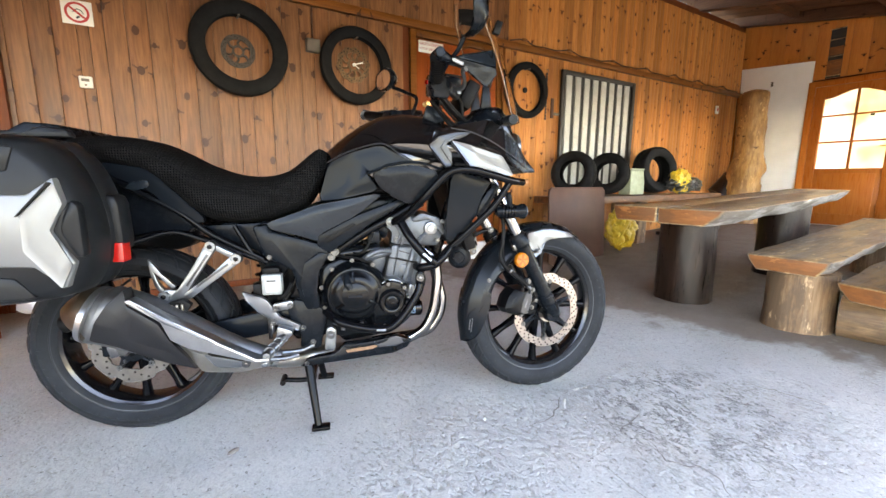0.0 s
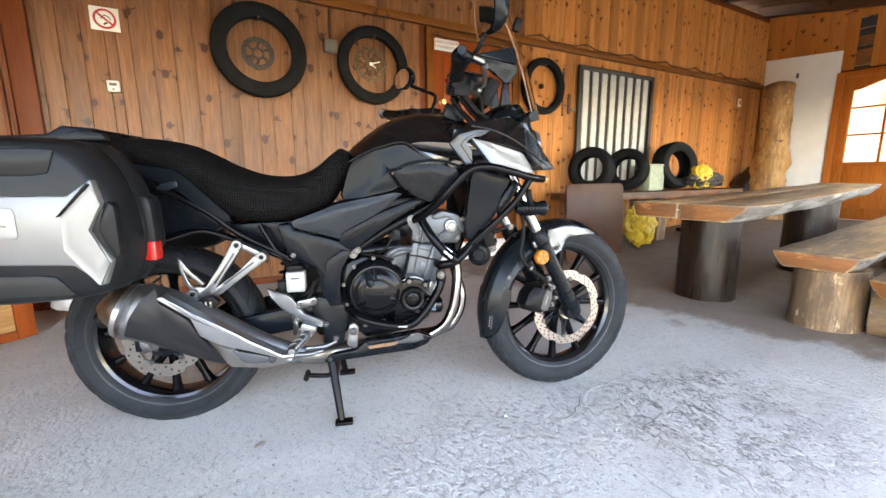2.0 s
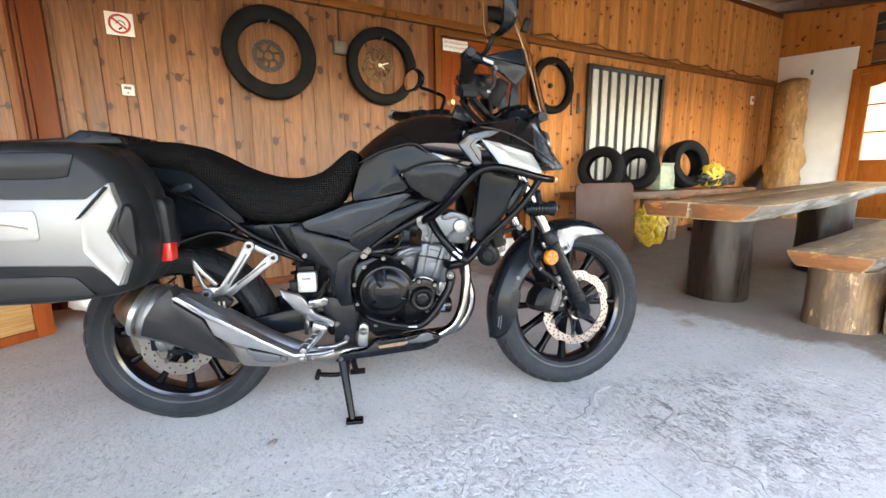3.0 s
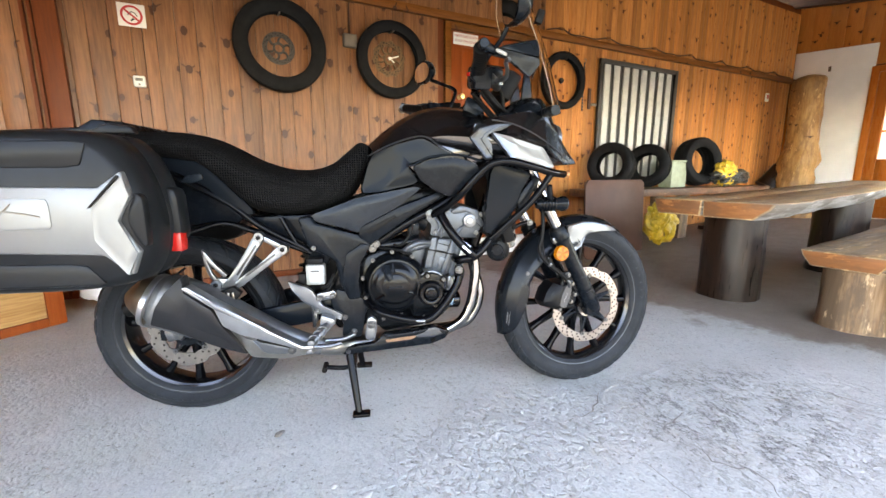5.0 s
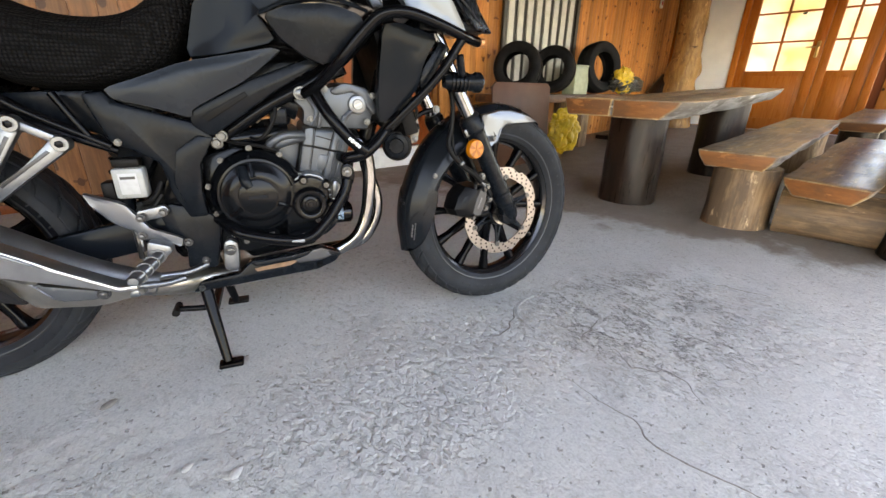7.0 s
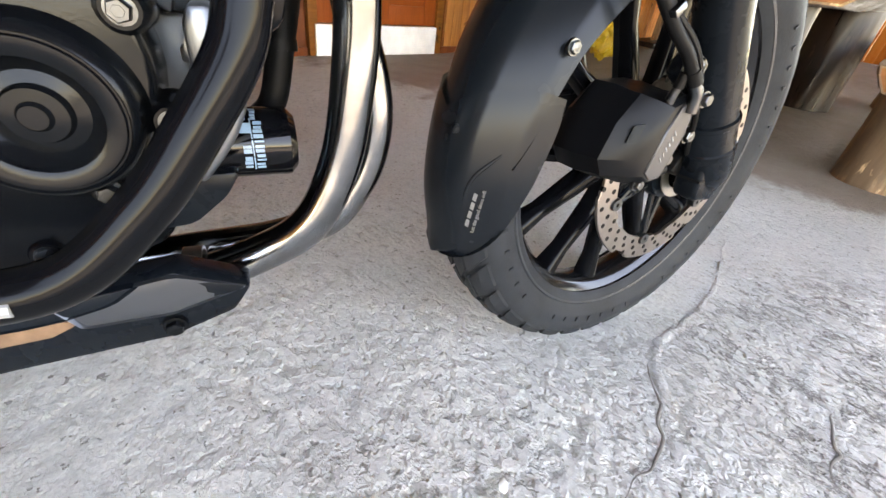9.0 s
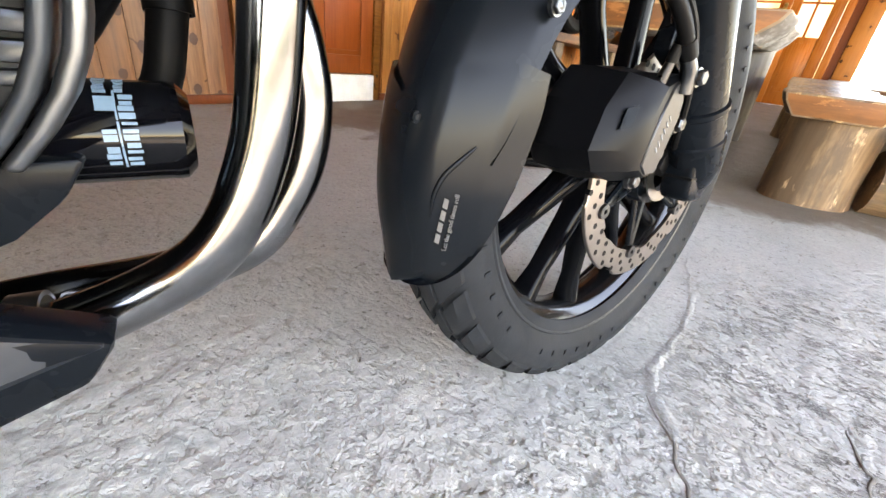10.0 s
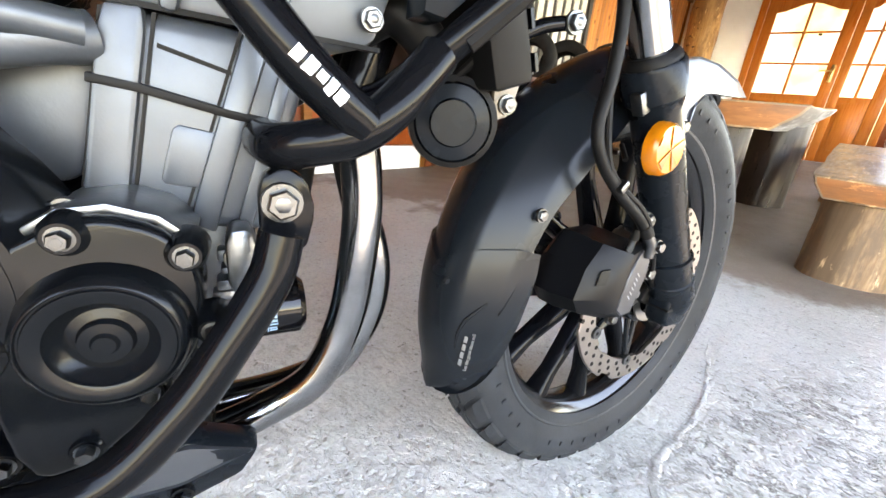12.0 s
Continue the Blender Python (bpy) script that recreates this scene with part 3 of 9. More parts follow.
# end wall
END_L = 0.78
DY0, DY1, DZ0, DZ1 = 1.06, 2.69, 0.2, 2.23
ewall = box(END_X + 0.022, END_X + 0.2, END_L, DY0, -0.05, 3.3)
ewall = box(END_X + 0.022, END_X + 0.2, DY1, WALL_Y + 0.2, -0.05, 3.3, bm=ewall)
ewall = box(END_X + 0.022, END_X + 0.2, DY0, DY1, DZ1, 3.3, bm=ewall)
ewall = box(END_X + 0.022, END_X + 0.2, DY0, DY1, -0.05, DZ0 - 0.04, bm=ewall)
wall_e = tagged(part("wall_east", ewall, M["frame_brown"]), "plain orange-brown varnished boarded end wall", "wall", kind="structure")
endb = board_mesh("plank", 0.19, 3.3, 0.02, M["pine_end"])
top_me = board_mesh("plank", 0.19, 1.0, 0.02, M["pine_end"])
yy = END_L
VENT = (2.36, 2.54)
while yy < WALL_Y:
    door_here = yy + 0.19 > DY0 and yy < DY1
    ob = new("plank", top_me if door_here else endb)
    ob.parent = wall_e
    ob.matrix_basis = pose(END_X, yy + 0.19, DZ1 + 0.03 if door_here else 0.0, 0, 0, -90)
    yy += 0.19


def build_end_door():
    d = thing("door_2", "orange-brown double door with arched small-paned glazing, closed", "door", kind="structure")
    X = END_X
    def bar(name, y0, y1, z0, z1, x0=-0.03, x1=0.02, par=None, mat="door_wood", lab=""):
        return part(name, box(X + x0, X + x1, y0, y1, z0, z1, 0.004), M[mat], par or d, lab)
    bar("jamb", DY1 - 0.08, DY1, DZ0 - 0.1, DZ1, -0.05)
    bar("jamb", DY0, DY0 + 0.08, DZ0 - 0.1, DZ1, -0.05)
    bar("head", DY0 + 0.08, DY1 - 0.08, DZ1 - 0.08, DZ1, -0.05)
    # White strip: light under the door is put into the threshold's colour.
    bar("threshold", DY0 + 0.08, DY1 - 0.08, DZ0 - 0.04, DZ0, -0.06, 0.02, mat="white_board", lab="threshold strip, white for the light under the door")
    def leaf(y0, y1, ga, gb, nm):
        lf = new(nm)
        lf.parent = d
        bar("stile", y0, ga, DZ0 + 0.004, DZ1 - 0.083, par=lf)
        bar("stile", gb, y1, DZ0 + 0.004, DZ1 - 0.083, par=lf)
        bar("bottom_panel", ga, gb, DZ0 + 0.004, 1.0, -0.02, par=lf)
        bar("raised_panel", ga + 0.05, gb - 0.05, DZ0 + 0.16, 0.93, -0.034, -0.021, par=lf)
        w = gb - ga
        # arched head over the glazing
        ol = [(ga, DZ1 - 0.083), (ga, 1.97)]
        for k in range(9):
            f = k / 8
            ol.append((ga + w * f, 1.97 + 0.10 * (0.5 - 0.5 * math.cos(2 * math.pi * f))))
        ol += [(gb, DZ1 - 0.083)]
        b = prism(ol, -0.03, 0.02)
        b = moved(b, Matrix(((0, 1, 0, X), (1, 0, 0, 0), (0, 0, 1, 0), (0, 0, 0, 1))))
        part("arch", b, M["door_wood"], lf)
        mid = (ga + gb) / 2
        bar("glazing_bar", mid - 0.014, mid + 0.014, 1.0, 2.07, -0.02, 0.012, par=lf)
        for z in (1.37, 1.735):
            bar("glazing_bar", ga, gb, z - 0.012, z + 0.012, -0.018, 0.01, par=lf)
        pn = part("pane", box(X - 0.003, X + 0.003, ga, gb, 1.0, 2.07), M["glass"], lf, "clear glass")
        pn.visible_shadow = False
        return lf
    a = leaf(1.665, 2.605, 1.785, 2.495, "leaf")
    leaf(1.145, 1.66, 1.265, 1.565, "leaf")
    part("handle", tube([(X - 0.03, 1.72, 1.29), (X - 0.075, 1.72, 1.29), (X - 0.08, 1.75, 1.288), (X - 0.078, 1.84, 1.285)], 0.009, 8, 4), M["brass"], a, "brass lever handle")
    part("lock_plate", box(X - 0.035, X - 0.029, 1.70, 1.74, 1.16, 1.36, 0.002), M["brass"], a)
    part("sticker", prism(rounded([(1.93, 1.72), (2.01, 1.72), (1.97, 1.68)], 0.3), 0, 0.002), M["green_dark"], a, "", Matrix(((0, 1, 0, X - 0.006), (1, 0, 0, 0), (0, 0, 1, 0), (0, 0, 0, 1))))


build_end_door()
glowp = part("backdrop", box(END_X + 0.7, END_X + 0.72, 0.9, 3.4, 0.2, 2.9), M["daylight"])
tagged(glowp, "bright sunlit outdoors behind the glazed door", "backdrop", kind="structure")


def build_vent():
    v = thing("wall_vent", "narrow upright gap in the boards with pale slats", "vent")
    # black sheet before the boards stands in for the darkness of the gap
    part("recess", box(END_X - 0.006, END_X - 0.002, 2.37, 2.53, 2.26, 2.92), M["frame_black"], v)
    for z, th in ((2.905, 0.012), (2.765, 0.014), (2.545, 0.010), (2.285, 0.012)):
        part("slat", box(END_X - 0.014, END_X - 0.0065, 2.365, 2.535, z, z + th, 0.003), M["slab_top"], v)
    for z0, z1 in ((2.30, 2.50), (2.565, 2.675)):
        part("board", box(END_X - 0.012, END_X - 0.0062, 2.372, 2.528, z0, z1, 0.003), M["slab_end"], v)


build_vent()

# closing wall out of view, added; its length limits light from the west
wall_piece("wall_west", "unseen wall added to close the shed and limit light from the west", -2.55, -2.4, 0.5, 3.8, -0.05, 3.4, M["pine_end"])


def roof_z(y):
    return 3.22 - (WALL_Y - y) * 0.19


def build_roof():
    bm = bmesh.new()
    rows = []
    xs = [-2.7 + 0.019 * i for i in range(int(11.4 / 0.019))]
    for y in (WALL_Y + 0.3, 1.0, -1.055):
        rows.append([bm.verts.new((x, y + (0.010 * math.sin(x * 31.0) + 0.014 * noise.noise(Vector((x * 9, 0, 0))) + 0.016 * noise.noise(Vector((x * 3, 4, 0))) if y < 0 else 0), roof_z(y) + 0.16 + 0.012 * math.sin(x * 2 * math.pi / 0.076))) for x in xs])
    for a, b in zip(rows, rows[1:]):
        for i in range(len(a) - 1):
            bm.faces.new((a[i], a[i + 1], b[i + 1], b[i]))
    c = part("ceiling", bm, M["roof_dark"])
    tagged(c, "dark corrugated roof sheets over the rafters", "ceiling", kind="structure")
    for k, x in enumerate((-1.6, -0.2, 1.2, 2.6, 4.0, 5.35, 6.55, 7.75)):
        b = bmesh.new()
        rings = []
        for y in (WALL_Y + 0.1, -0.97):
            z = roof_z(y)
            rings.append([Vector((x - 0.06, y, z)), Vector((x + 0.06, y, z)), Vector((x + 0.06, y, z + 0.14)), Vector((x - 0.06, y, z + 0.14))])
        loft(rings, bm=b)
        r = part("rafter", b, M["roof_dark"])
        tagged(r, "dark stained wooden rafter under the roof", "rafter", group="roof rafters")
    for y in (2.9, 1.9, 0.9, -0.2):
        z = roof_z(y) - 0.03
        r = part("purlin", box(-2.5, 7.9, y - 0.04, y + 0.04, z + 0.09 - 0.19 * 0, z + 0.165), M["roof_dark"])
        tagged(r, "dark stained batten across the rafters", "batten", group="roof battens")

    # Unseen board added to hold back sky light; ragged bottom frays the sun patch.
    b = bmesh.new()
    rings = []
    for i in range(546):
        x = -2.6 + 0.02 * i
        low = 1.94 + 0.030 * noise.noise(Vector((x * 4.0, 2.0, 0))) + 0.016 * noise.noise(Vector((x * 14.0, 5.0, 0)))
        top = roof_z(-0.92) + 0.13
        rings.append([Vector((x, -0.945, low)), Vector((x, -0.905, low)), Vector((x, -0.905, top)), Vector((x, -0.945, top))])
    f = part("fascia", loft(rings, bm=b), M["roof_dark"])
    tagged(f, "dark waney-edged board added unseen along the front to block sky light", "fascia board", kind="structure")


build_roof()


def build_seam():
    def line(name, label, pts, radii, mat, flat, wob):
        P = spline([(x, y, 0) for x, y in pts], 10)
        P = [p + Vector((wob * noise.noise(p * 25), wob * noise.noise(p * 25 + Vector((5, 5, 5))), 0)) for p in P]
        b = tube(P, radii, 8, 0)
        for v in b.verts:
            v.co.z = v.co.z * flat + floor_h(v.co.x, v.co.y)
        tagged(part(name, b, mat), label, "seam", kind="structure")
    line("floor_seam", "raised curved cement seam on the concrete floor", [(1.827, 1.186), (1.572, 1.123), (1.389, 1.111), (1.303, 1.118), (1.239, 1.115), (1.188, 1.092), (1.150, 1.056), (1.133, 1.010), (1.126, 0.945), (1.145, 0.901)], [0.003, 0.007, 0.006, 0.008, 0.010, 0.011, 0.010, 0.009, 0.007, 0.003], M["concrete"], 0.17, 0.010)
    line("floor_seam", "short pale cement ridge on the concrete floor", [(1.140, 0.905), (1.08, 0.865), (1.035, 0.833), (0.978, 0.781)], [0.004, 0.008, 0.007, 0.003], M["concrete"], 0.17, 0.012)
    for pts, r in (([(1.185, 1.108), (1.144, 1.078), (1.100, 1.047), (1.060, 1.026), (1.016, 1.016), (0.952, 1.029)], 0.0026), ([(1.349, 0.867), (1.27, 0.858), (1.204, 0.848)], 0.0026), ([(1.228, 0.760), (1.183, 0.673), (1.245, 0.59), (1.196, 0.50)], 0.0024), ([(1.002, 0.776), (0.987, 0.597), (0.959, 0.527), (0.961, 0.439), (0.996, 0.327), (1.009, 0.223)], 0.0022), ([(1.925, 0.773), (1.96, 0.682), (2.002, 0.514)], 0.0024)):
        line("floor_crack", "dark crack in the worn concrete floor", pts, [0.0006, r, r, 0.0006], M["crack"], 0.5, 0.016)


build_seam()


# ---- log furniture ----
def log_round(r, h, seed, n=56, steps=16, flare=0.03):
    """An upright log: uneven round section, chips, flat ends."""
    rings = []
    for k in range(steps + 1):
        z = h * k / steps
        ring = []
        for i in range(n):
            a = 2 * math.pi * i / n
            p = Vector((math.cos(a) * 1.6, math.sin(a) * 1.6, z * 1.4 + seed * 9))
            q = 1 + 0.055 * noise.noise(p) + 0.03 * noise.noise(p * 3.1) + 0.022 * noise.noise(Vector((p.x * 5.5, p.y * 5.5, p.z * 1.6))) + 0.010 * noise.noise(p * 11) + flare * (1 - z / h) ** 2
            ring.append(Vector((math.cos(a) * r * q, math.sin(a) * r * q, z)))
        rings.append(ring)
    b = loft(rings)
    bevel(b, 0.006, 1, 50)
    return b


def slab(near_l, near_r, far_r, far_l, z, th, seed, bulge=0.08, under=0.08, under_l=None):
    """A thick slab with natural side edges: top, underside, and wavy waney edges. Corners in plan."""
    nl, nr, fr, fl = (Vector((*p, 0)) for p in (near_l, near_r, far_r, far_l))
    n = 26
    L, R = [], []
    for k in range(n + 1):
        f = k / n
        w = bulge * math.sin(math.pi * f) + 0.025 * noise.noise(Vector((f * 5, seed, 0))) + 0.012 * noise.noise(Vector((f * 17, seed, 3)))
        across = (nl - nr).normalized()
        R.append(nr.lerp(fr, f) - across * w)
        w2 = bulge * 0.4 * math.sin(math.pi * f) + 0.02 * noise.noise(Vector((f * 5, seed + 9, 0)))
        L.append(nl.lerp(fl, f) + across * w2)
    rings = []
    for k in range(n + 1):
        l, r = L[k], R[k]
        ac = (l - r).normalized()
        u = under * (1 + 0.35 * noise.noise(Vector((k * 0.6, seed, 5))))
        ul = u if under_l is None else under_l
        dz = 0.004 * noise.noise(Vector((k * 0.5, seed, 8)))
        zz = z + ground_z((l.x + r.x) / 2) + dz
        q = 0.02 * noise.noise(Vector((k * 0.9, seed, 11)))
        rings.append([l + Vector((0, 0, zz)), r + Vector((0, 0, zz)), r + ac * u * 0.25 + Vector((0, 0, zz - th * 0.4 + q * 0.4)), r + ac * u + Vector((0, 0, zz - th)),
                      l - ac * ul + Vector((0, 0, zz - th)), l - ac * ul * 0.25 + Vector((0, 0, zz - th * 0.4))])
    bm = loft(rings)
    bmesh.ops.recalc_face_normals(bm, faces=bm.faces)
    for f in bm.faces:
        nrm = f.normal
        if nrm.z > 0.7:
            f.material_index = 0
        elif abs(nrm.x) > 0.75 and len(f.verts) > 4:
            f.material_index = 1
        else:
            f.material_index = 2
    bevel(bm, 0.008, 2, 40)
    return bm


def build_furniture():
    # long slab table
    t = thing("log_table", "long rustic table of thick waney-edged slabs on dark log legs", "table")
    part("slab", slab((2.525, 1.585), (2.585, 1.230), (5.05, 1.34), (5.08, 1.575), 0.665, 0.10, 1.0, 0.03, 0.10, 0.004), [M["slab_top"], M["slab_end"], M["bark_grey"]], t)
    part("slab", slab((2.500, 1.890), (2.522, 1.591), (5.08, 1.581), (5.10, 1.79), 0.667, 0.098, 2.0, 0.0, 0.004, 0.03), [M["slab_top"], M["slab_end"], M["bark_grey"]], t)
    part("leg", log_round(0.178, 0.575, 1.3), M["log_dark"], t, "dark barked log", pose(2.99, 1.63, ground_z(3.0) - 0.004))
    part("leg", log_round(0.165, 0.585, 2.3), M["log_dark"], t, "dark barked log", pose(4.26, 1.53, ground_z(4.26) - 0.004))
    # bench beside it
    b = thing("log_bench", "slab bench with planed pale top on peeled log stumps", "bench", group="log benches")
    part("slab", slab((2.755, 1.165), (2.785, 0.80), (5.1, 0.90), (5.15, 1.25), 0.418, 0.087, 3.0, 0.02, 0.05), [M["slab_top"], M["slab_end"], M["bark_grey"]], b)
    part("leg", log_round(0.160, 0.336, 3.3, flare=0.05), M["log_light"], b, "peeled pale log stump", pose(2.965, 0.96, -0.004))
    part("leg", log_round(0.15, 0.336, 4.3), M["log_light"], b, "peeled pale log stump", pose(4.85, 1.06, ground_z(4.85) - 0.004))
    # lower bench on a lying log
    b = thing("log_bench", "low slab bench with a planed top resting on a lying log", "bench", group="log benches")
    part("slab", slab((2.76, 0.76), (2.69, 0.42), (4.7, 0.46), (4.75, 0.78), 0.33, 0.085, 5.0, 0.02, 0.06), [M["slab_top"], M["slab_end"], M["bark_grey"]], b)
    lg = log_round(0.125, 0.42, 5.3, flare=0.0)
    part("log", lg, M["log_light"], b, "weathered lying log", pose(2.99, 0.78, 0.122, 90, 0, 8))
    lg = log_round(0.125, 0.36, 6.3, flare=0.0)
    part("log", lg, M["log_light"], b, "weathered lying log", pose(4.4, 0.80, 0.122 + ground_z(4.4), 90, 0, 4))
    p = thing("stump", "short pale weathered block standing beside the bench log", "stump")
    part("block", log_round(0.07, 0.26, 7.7, 14, flare=0.0), M["white_plaster"], p, "", pose(3.16, 0.80, 0.006))
    # second table
    t = thing("log_table", "rustic slab table on a dark log leg beside the low bench", "table")
    part("slab", slab((2.55, 0.40), (2.50, -0.30), (4.9, -0.22), (4.95, 0.47), 0.565, 0.085, 6.0, 0.03, 0.05), [M["slab_top"], M["slab_end"], M["bark_grey"]], t)
    part("leg", log_round(0.185, 0.478, 8.3), M["log_dark"], t, "dark barked log", pose(2.98, 0.16, 0.0))
    part("leg", log_round(0.185, 0.478, 9.3), M["log_dark"], t, "dark barked log", pose(4.6, 0.12, ground_z(4.6)))
    # further bench and table end
    b = thing("log_bench", "further slab bench with a pale planed top", "bench", group="log benches")
    part("slab", slab((5.45, 0.98), (5.42, 0.62), (7.3, 0.66), (7.3, 1.0), 0.38, 0.08, 7.0, 0.02, 0.05), [M["slab_top"], M["slab_end"], M["bark_grey"]], b)
    part("leg", log_round(0.14, 0.30, 10.3), M["log_dark"], b, "", pose(5.7, 0.82, ground_z(5.7) - 0.004))
    part("leg", log_round(0.14, 0.30, 11.3), M["log_dark"], b, "", pose(7.0, 0.83, ground_z(7.0) - 0.004))
    t = thing("log_table", "far rustic slab table near the glazed door", "table")
    part("slab", slab((5.5, 0.52), (5.5, -0.1), (7.2, -0.1), (7.2, 0.5), 0.60, 0.09, 8.0, 0.02, 0.05), [M["slab_top"], M["slab_end"], M["log_dark"]], t)
    part("leg", log_round(0.16, 0.51, 12.3), M["log_dark"], t, "", pose(5.8, 0.2, ground_z(5.8) - 0.004))
    part("leg", log_round(0.16, 0.51, 13.3), M["log_dark"], t, "", pose(6.9, 0.2, ground_z(6.9) - 0.004))
    # narrow bench along the wall
    b = thing("wall_bench", "narrow plank bench along the wall carrying old tyres", "bench")
    part("seat", box(3.3, 6.4, 3.02, 3.5, 0.575, 0.652, 0.008), M["bench_plank"], b)
    for x in (3.5, 4.6, 6.1):
        part("leg", box(x, x + 0.16, 3.06, 3.14, ground_z(x), 0.574, 0.008), M["log_light"], b)
        part("leg", box(x, x + 0.16, 3.38, 3.46, ground_z(x), 0.574, 0.008), M["log_light"], b)


build_furniture()


# ---- tyres and clutter ----
def tyre_mesh(R, w, rim, mat, grooves=True):
    """A road tyre standing in the xz plane: carcass with open bead and cut tread."""
    h = w / 2
    prof = [(rim, -h * 0.72), (rim + 0.012, -h * 0.86), ((R + rim) / 2, -h), (R - 0.025, -h * 0.94), (R - 0.006, -h * 0.74), (R, -h * 0.4)]
    for y in (-0.22, 0.02, 0.22):
        prof += [(R, h * (y - 0.06)), (R - 0.007, h * (y - 0.05)), (R - 0.007, h * (y + 0.05)), (R, h * (y + 0.06))] if grooves else [(R, h * y)]
    prof += [(R, h * 0.4), (R - 0.006, h * 0.74), (R - 0.025, h * 0.94), ((R + rim) / 2, h), (rim + 0.012, h * 0.86), (rim, h * 0.72),
             (rim + 0.008, h * 0.66), ((R + rim) / 2, h * 0.84), (R - 0.03, h * 0.7), (R - 0.022, 0), (R - 0.03, -h * 0.7), ((R + rim) / 2, -h * 0.84), (rim + 0.008, -h * 0.66)]
    return lathe(prof, 56, closed=True)


def hung_tyre(label, x, z, R, rim, w):
    t = thing("hung_tyre", label, "tyre", pose(x, WALL_Y - w / 2 - 0.016, z), group="tyres hung on the wall")
    part("tyre", tyre_mesh(R, w, rim, None), M["rubber"], t)
    part("peg", tube([(0, w / 2 + 0.012, rim + 0.004), (0, -w / 2, rim - 0.008)], 0.006, 8, 0), M["steel_rust"], t)
    return t


hung_tyre("worn black motorcycle tyre hung flat on the plank wall", 0.425, 1.755, 0.325, 0.222, 0.10)
hung_tyre("narrower black motorcycle tyre hung flat on the plank wall", 1.30, 1.755, 0.305, 0.222, 0.09)
hung_tyre("small black motorcycle tyre hung beside the door", 3.195, 1.77, 0.285, 0.215, 0.08)


M["disc_dark"] = plain("dull_rusty_steel", (0.042, 0.033, 0.027), 0.5, 0.1, vary=0.3, scale=40)


def wall_disc(label, x, z, r, wave, arms, col):
    d = thing("brake_disc", label, "brake disc", pose(x, WALL_Y - 0.014, z))
    n = 120
    b = bmesh.new()
    rings = []
    for rr, y in ((r * 0.70, 0.006), (r * 0.70, 0.0), (r, 0.0), (r, 0.006)):
        rings.append([Vector((math.cos(2 * math.pi * k / n) * (rr + (0.006 * math.sin(k * 2 * math.pi / 12) if wave and rr == r else 0)), y, math.sin(2 * math.pi * k / n) * (rr + (0.006 * math.sin(k * 2 * math.pi / 12) if wave and rr == r else 0)))) for k in range(n)])
    loft(rings + [rings[0]], cap=False, bm=b)
    part("ring", b, M[col], d)
    for k in range(arms):
        a = 2 * math.pi * k / arms + 0.3
        c, s = math.cos(a), math.sin(a)
        part("arm", tube([(c * r * 0.3, 0.003, s * r * 0.3), (c * r * 0.5 - s * 0.012, 0.003, s * r * 0.5 + c * 0.012), (c * r * 0.74, 0.003, s * r * 0.74)], 0.008, 6, 3), M[col], d)
    # holes aren't cut: dark plugs carry their shade
    hole = finish(lathe([(0, -0.0012), (0.0055, -0.0012), (0.0055, 0.002), (0, 0.002)], 10), "drilled_hole", M["log_dark"])
    for k in range(36):
        a = 2 * math.pi * k / 36
        ob = new("drilled_hole", hole)
        ob.parent = d
        ob.matrix_basis = pose(math.cos(a) * r * (0.79, 0.86, 0.92)[k % 3], 0, math.sin(a) * r * (0.79, 0.86, 0.92)[k % 3])
    part("hub", lathe([(r * 0.24, 0.008), (r * 0.24, -0.004), (r * 0.36, -0.004), (r * 0.36, 0.008)], 32, closed=True), M[col], d)
    return d


M["disc_rust"] = plain("rusty_wave_disc", (0.150, 0.088, 0.045), 0.45, 0.6, vary=0.35, scale=40)
wall_disc("grey sprocket-like brake disc fixed on the wall inside a hung tyre", 0.415, 1.75, 0.115, False, 6, "disc_dark")
ck = wall_disc("steel wave brake disc used as a clock on the wall", 1.29, 1.775, 0.14, True, 10, "disc_rust")
part("hand", box(-0.005, 0.085, -0.012, -0.009, -0.005, 0.006, 0.001), M["plastic_white"], ck, "pale clock hand", pose(0, 0, 0, 0, -18, 0))
part("hand", box(-0.004, 0.05, -0.016, -0.0125, -0.004, 0.004, 0.001), M["plastic_white"], ck, "pale clock hand", pose(0, 0, 0, 0, 35, 0))
part("boss", lathe([(0, -0.02), (0.014, -0.018), (0.014, -0.004), (0, -0.004)], 16), M["plastic_white"], ck)
pg = thing("hook", "small dark round knob on the plank wall inside the tyre", "hook", pose(3.2, WALL_Y - 0.002, 1.78))
part("knob", lathe([(0, -0.03), (0.025, -0.028), (0.03, -0.01), (0.02, 0.0), (0, 0.0)], 18), M["log_dark"], pg)


def hang_chain():
    c = thing("chain", "dark drive chain hanging beside the small tyre", "chain", pose(3.52, WALL_Y - 0.012, 2.0))
    for i in range(15):
        part("link", box(-0.012, 0.012, -0.008, 0.004, -i * 0.034 - 0.03, -i * 0.034, 0.004, 1), M["frame_black"], c)
    part("hook", tube([(0, 0.008, 0.03), (0, -0.02, 0.025), (0, -0.022, 0.0)], 0.004, 6, 3), M["steel_rust"], c)


hang_chain()


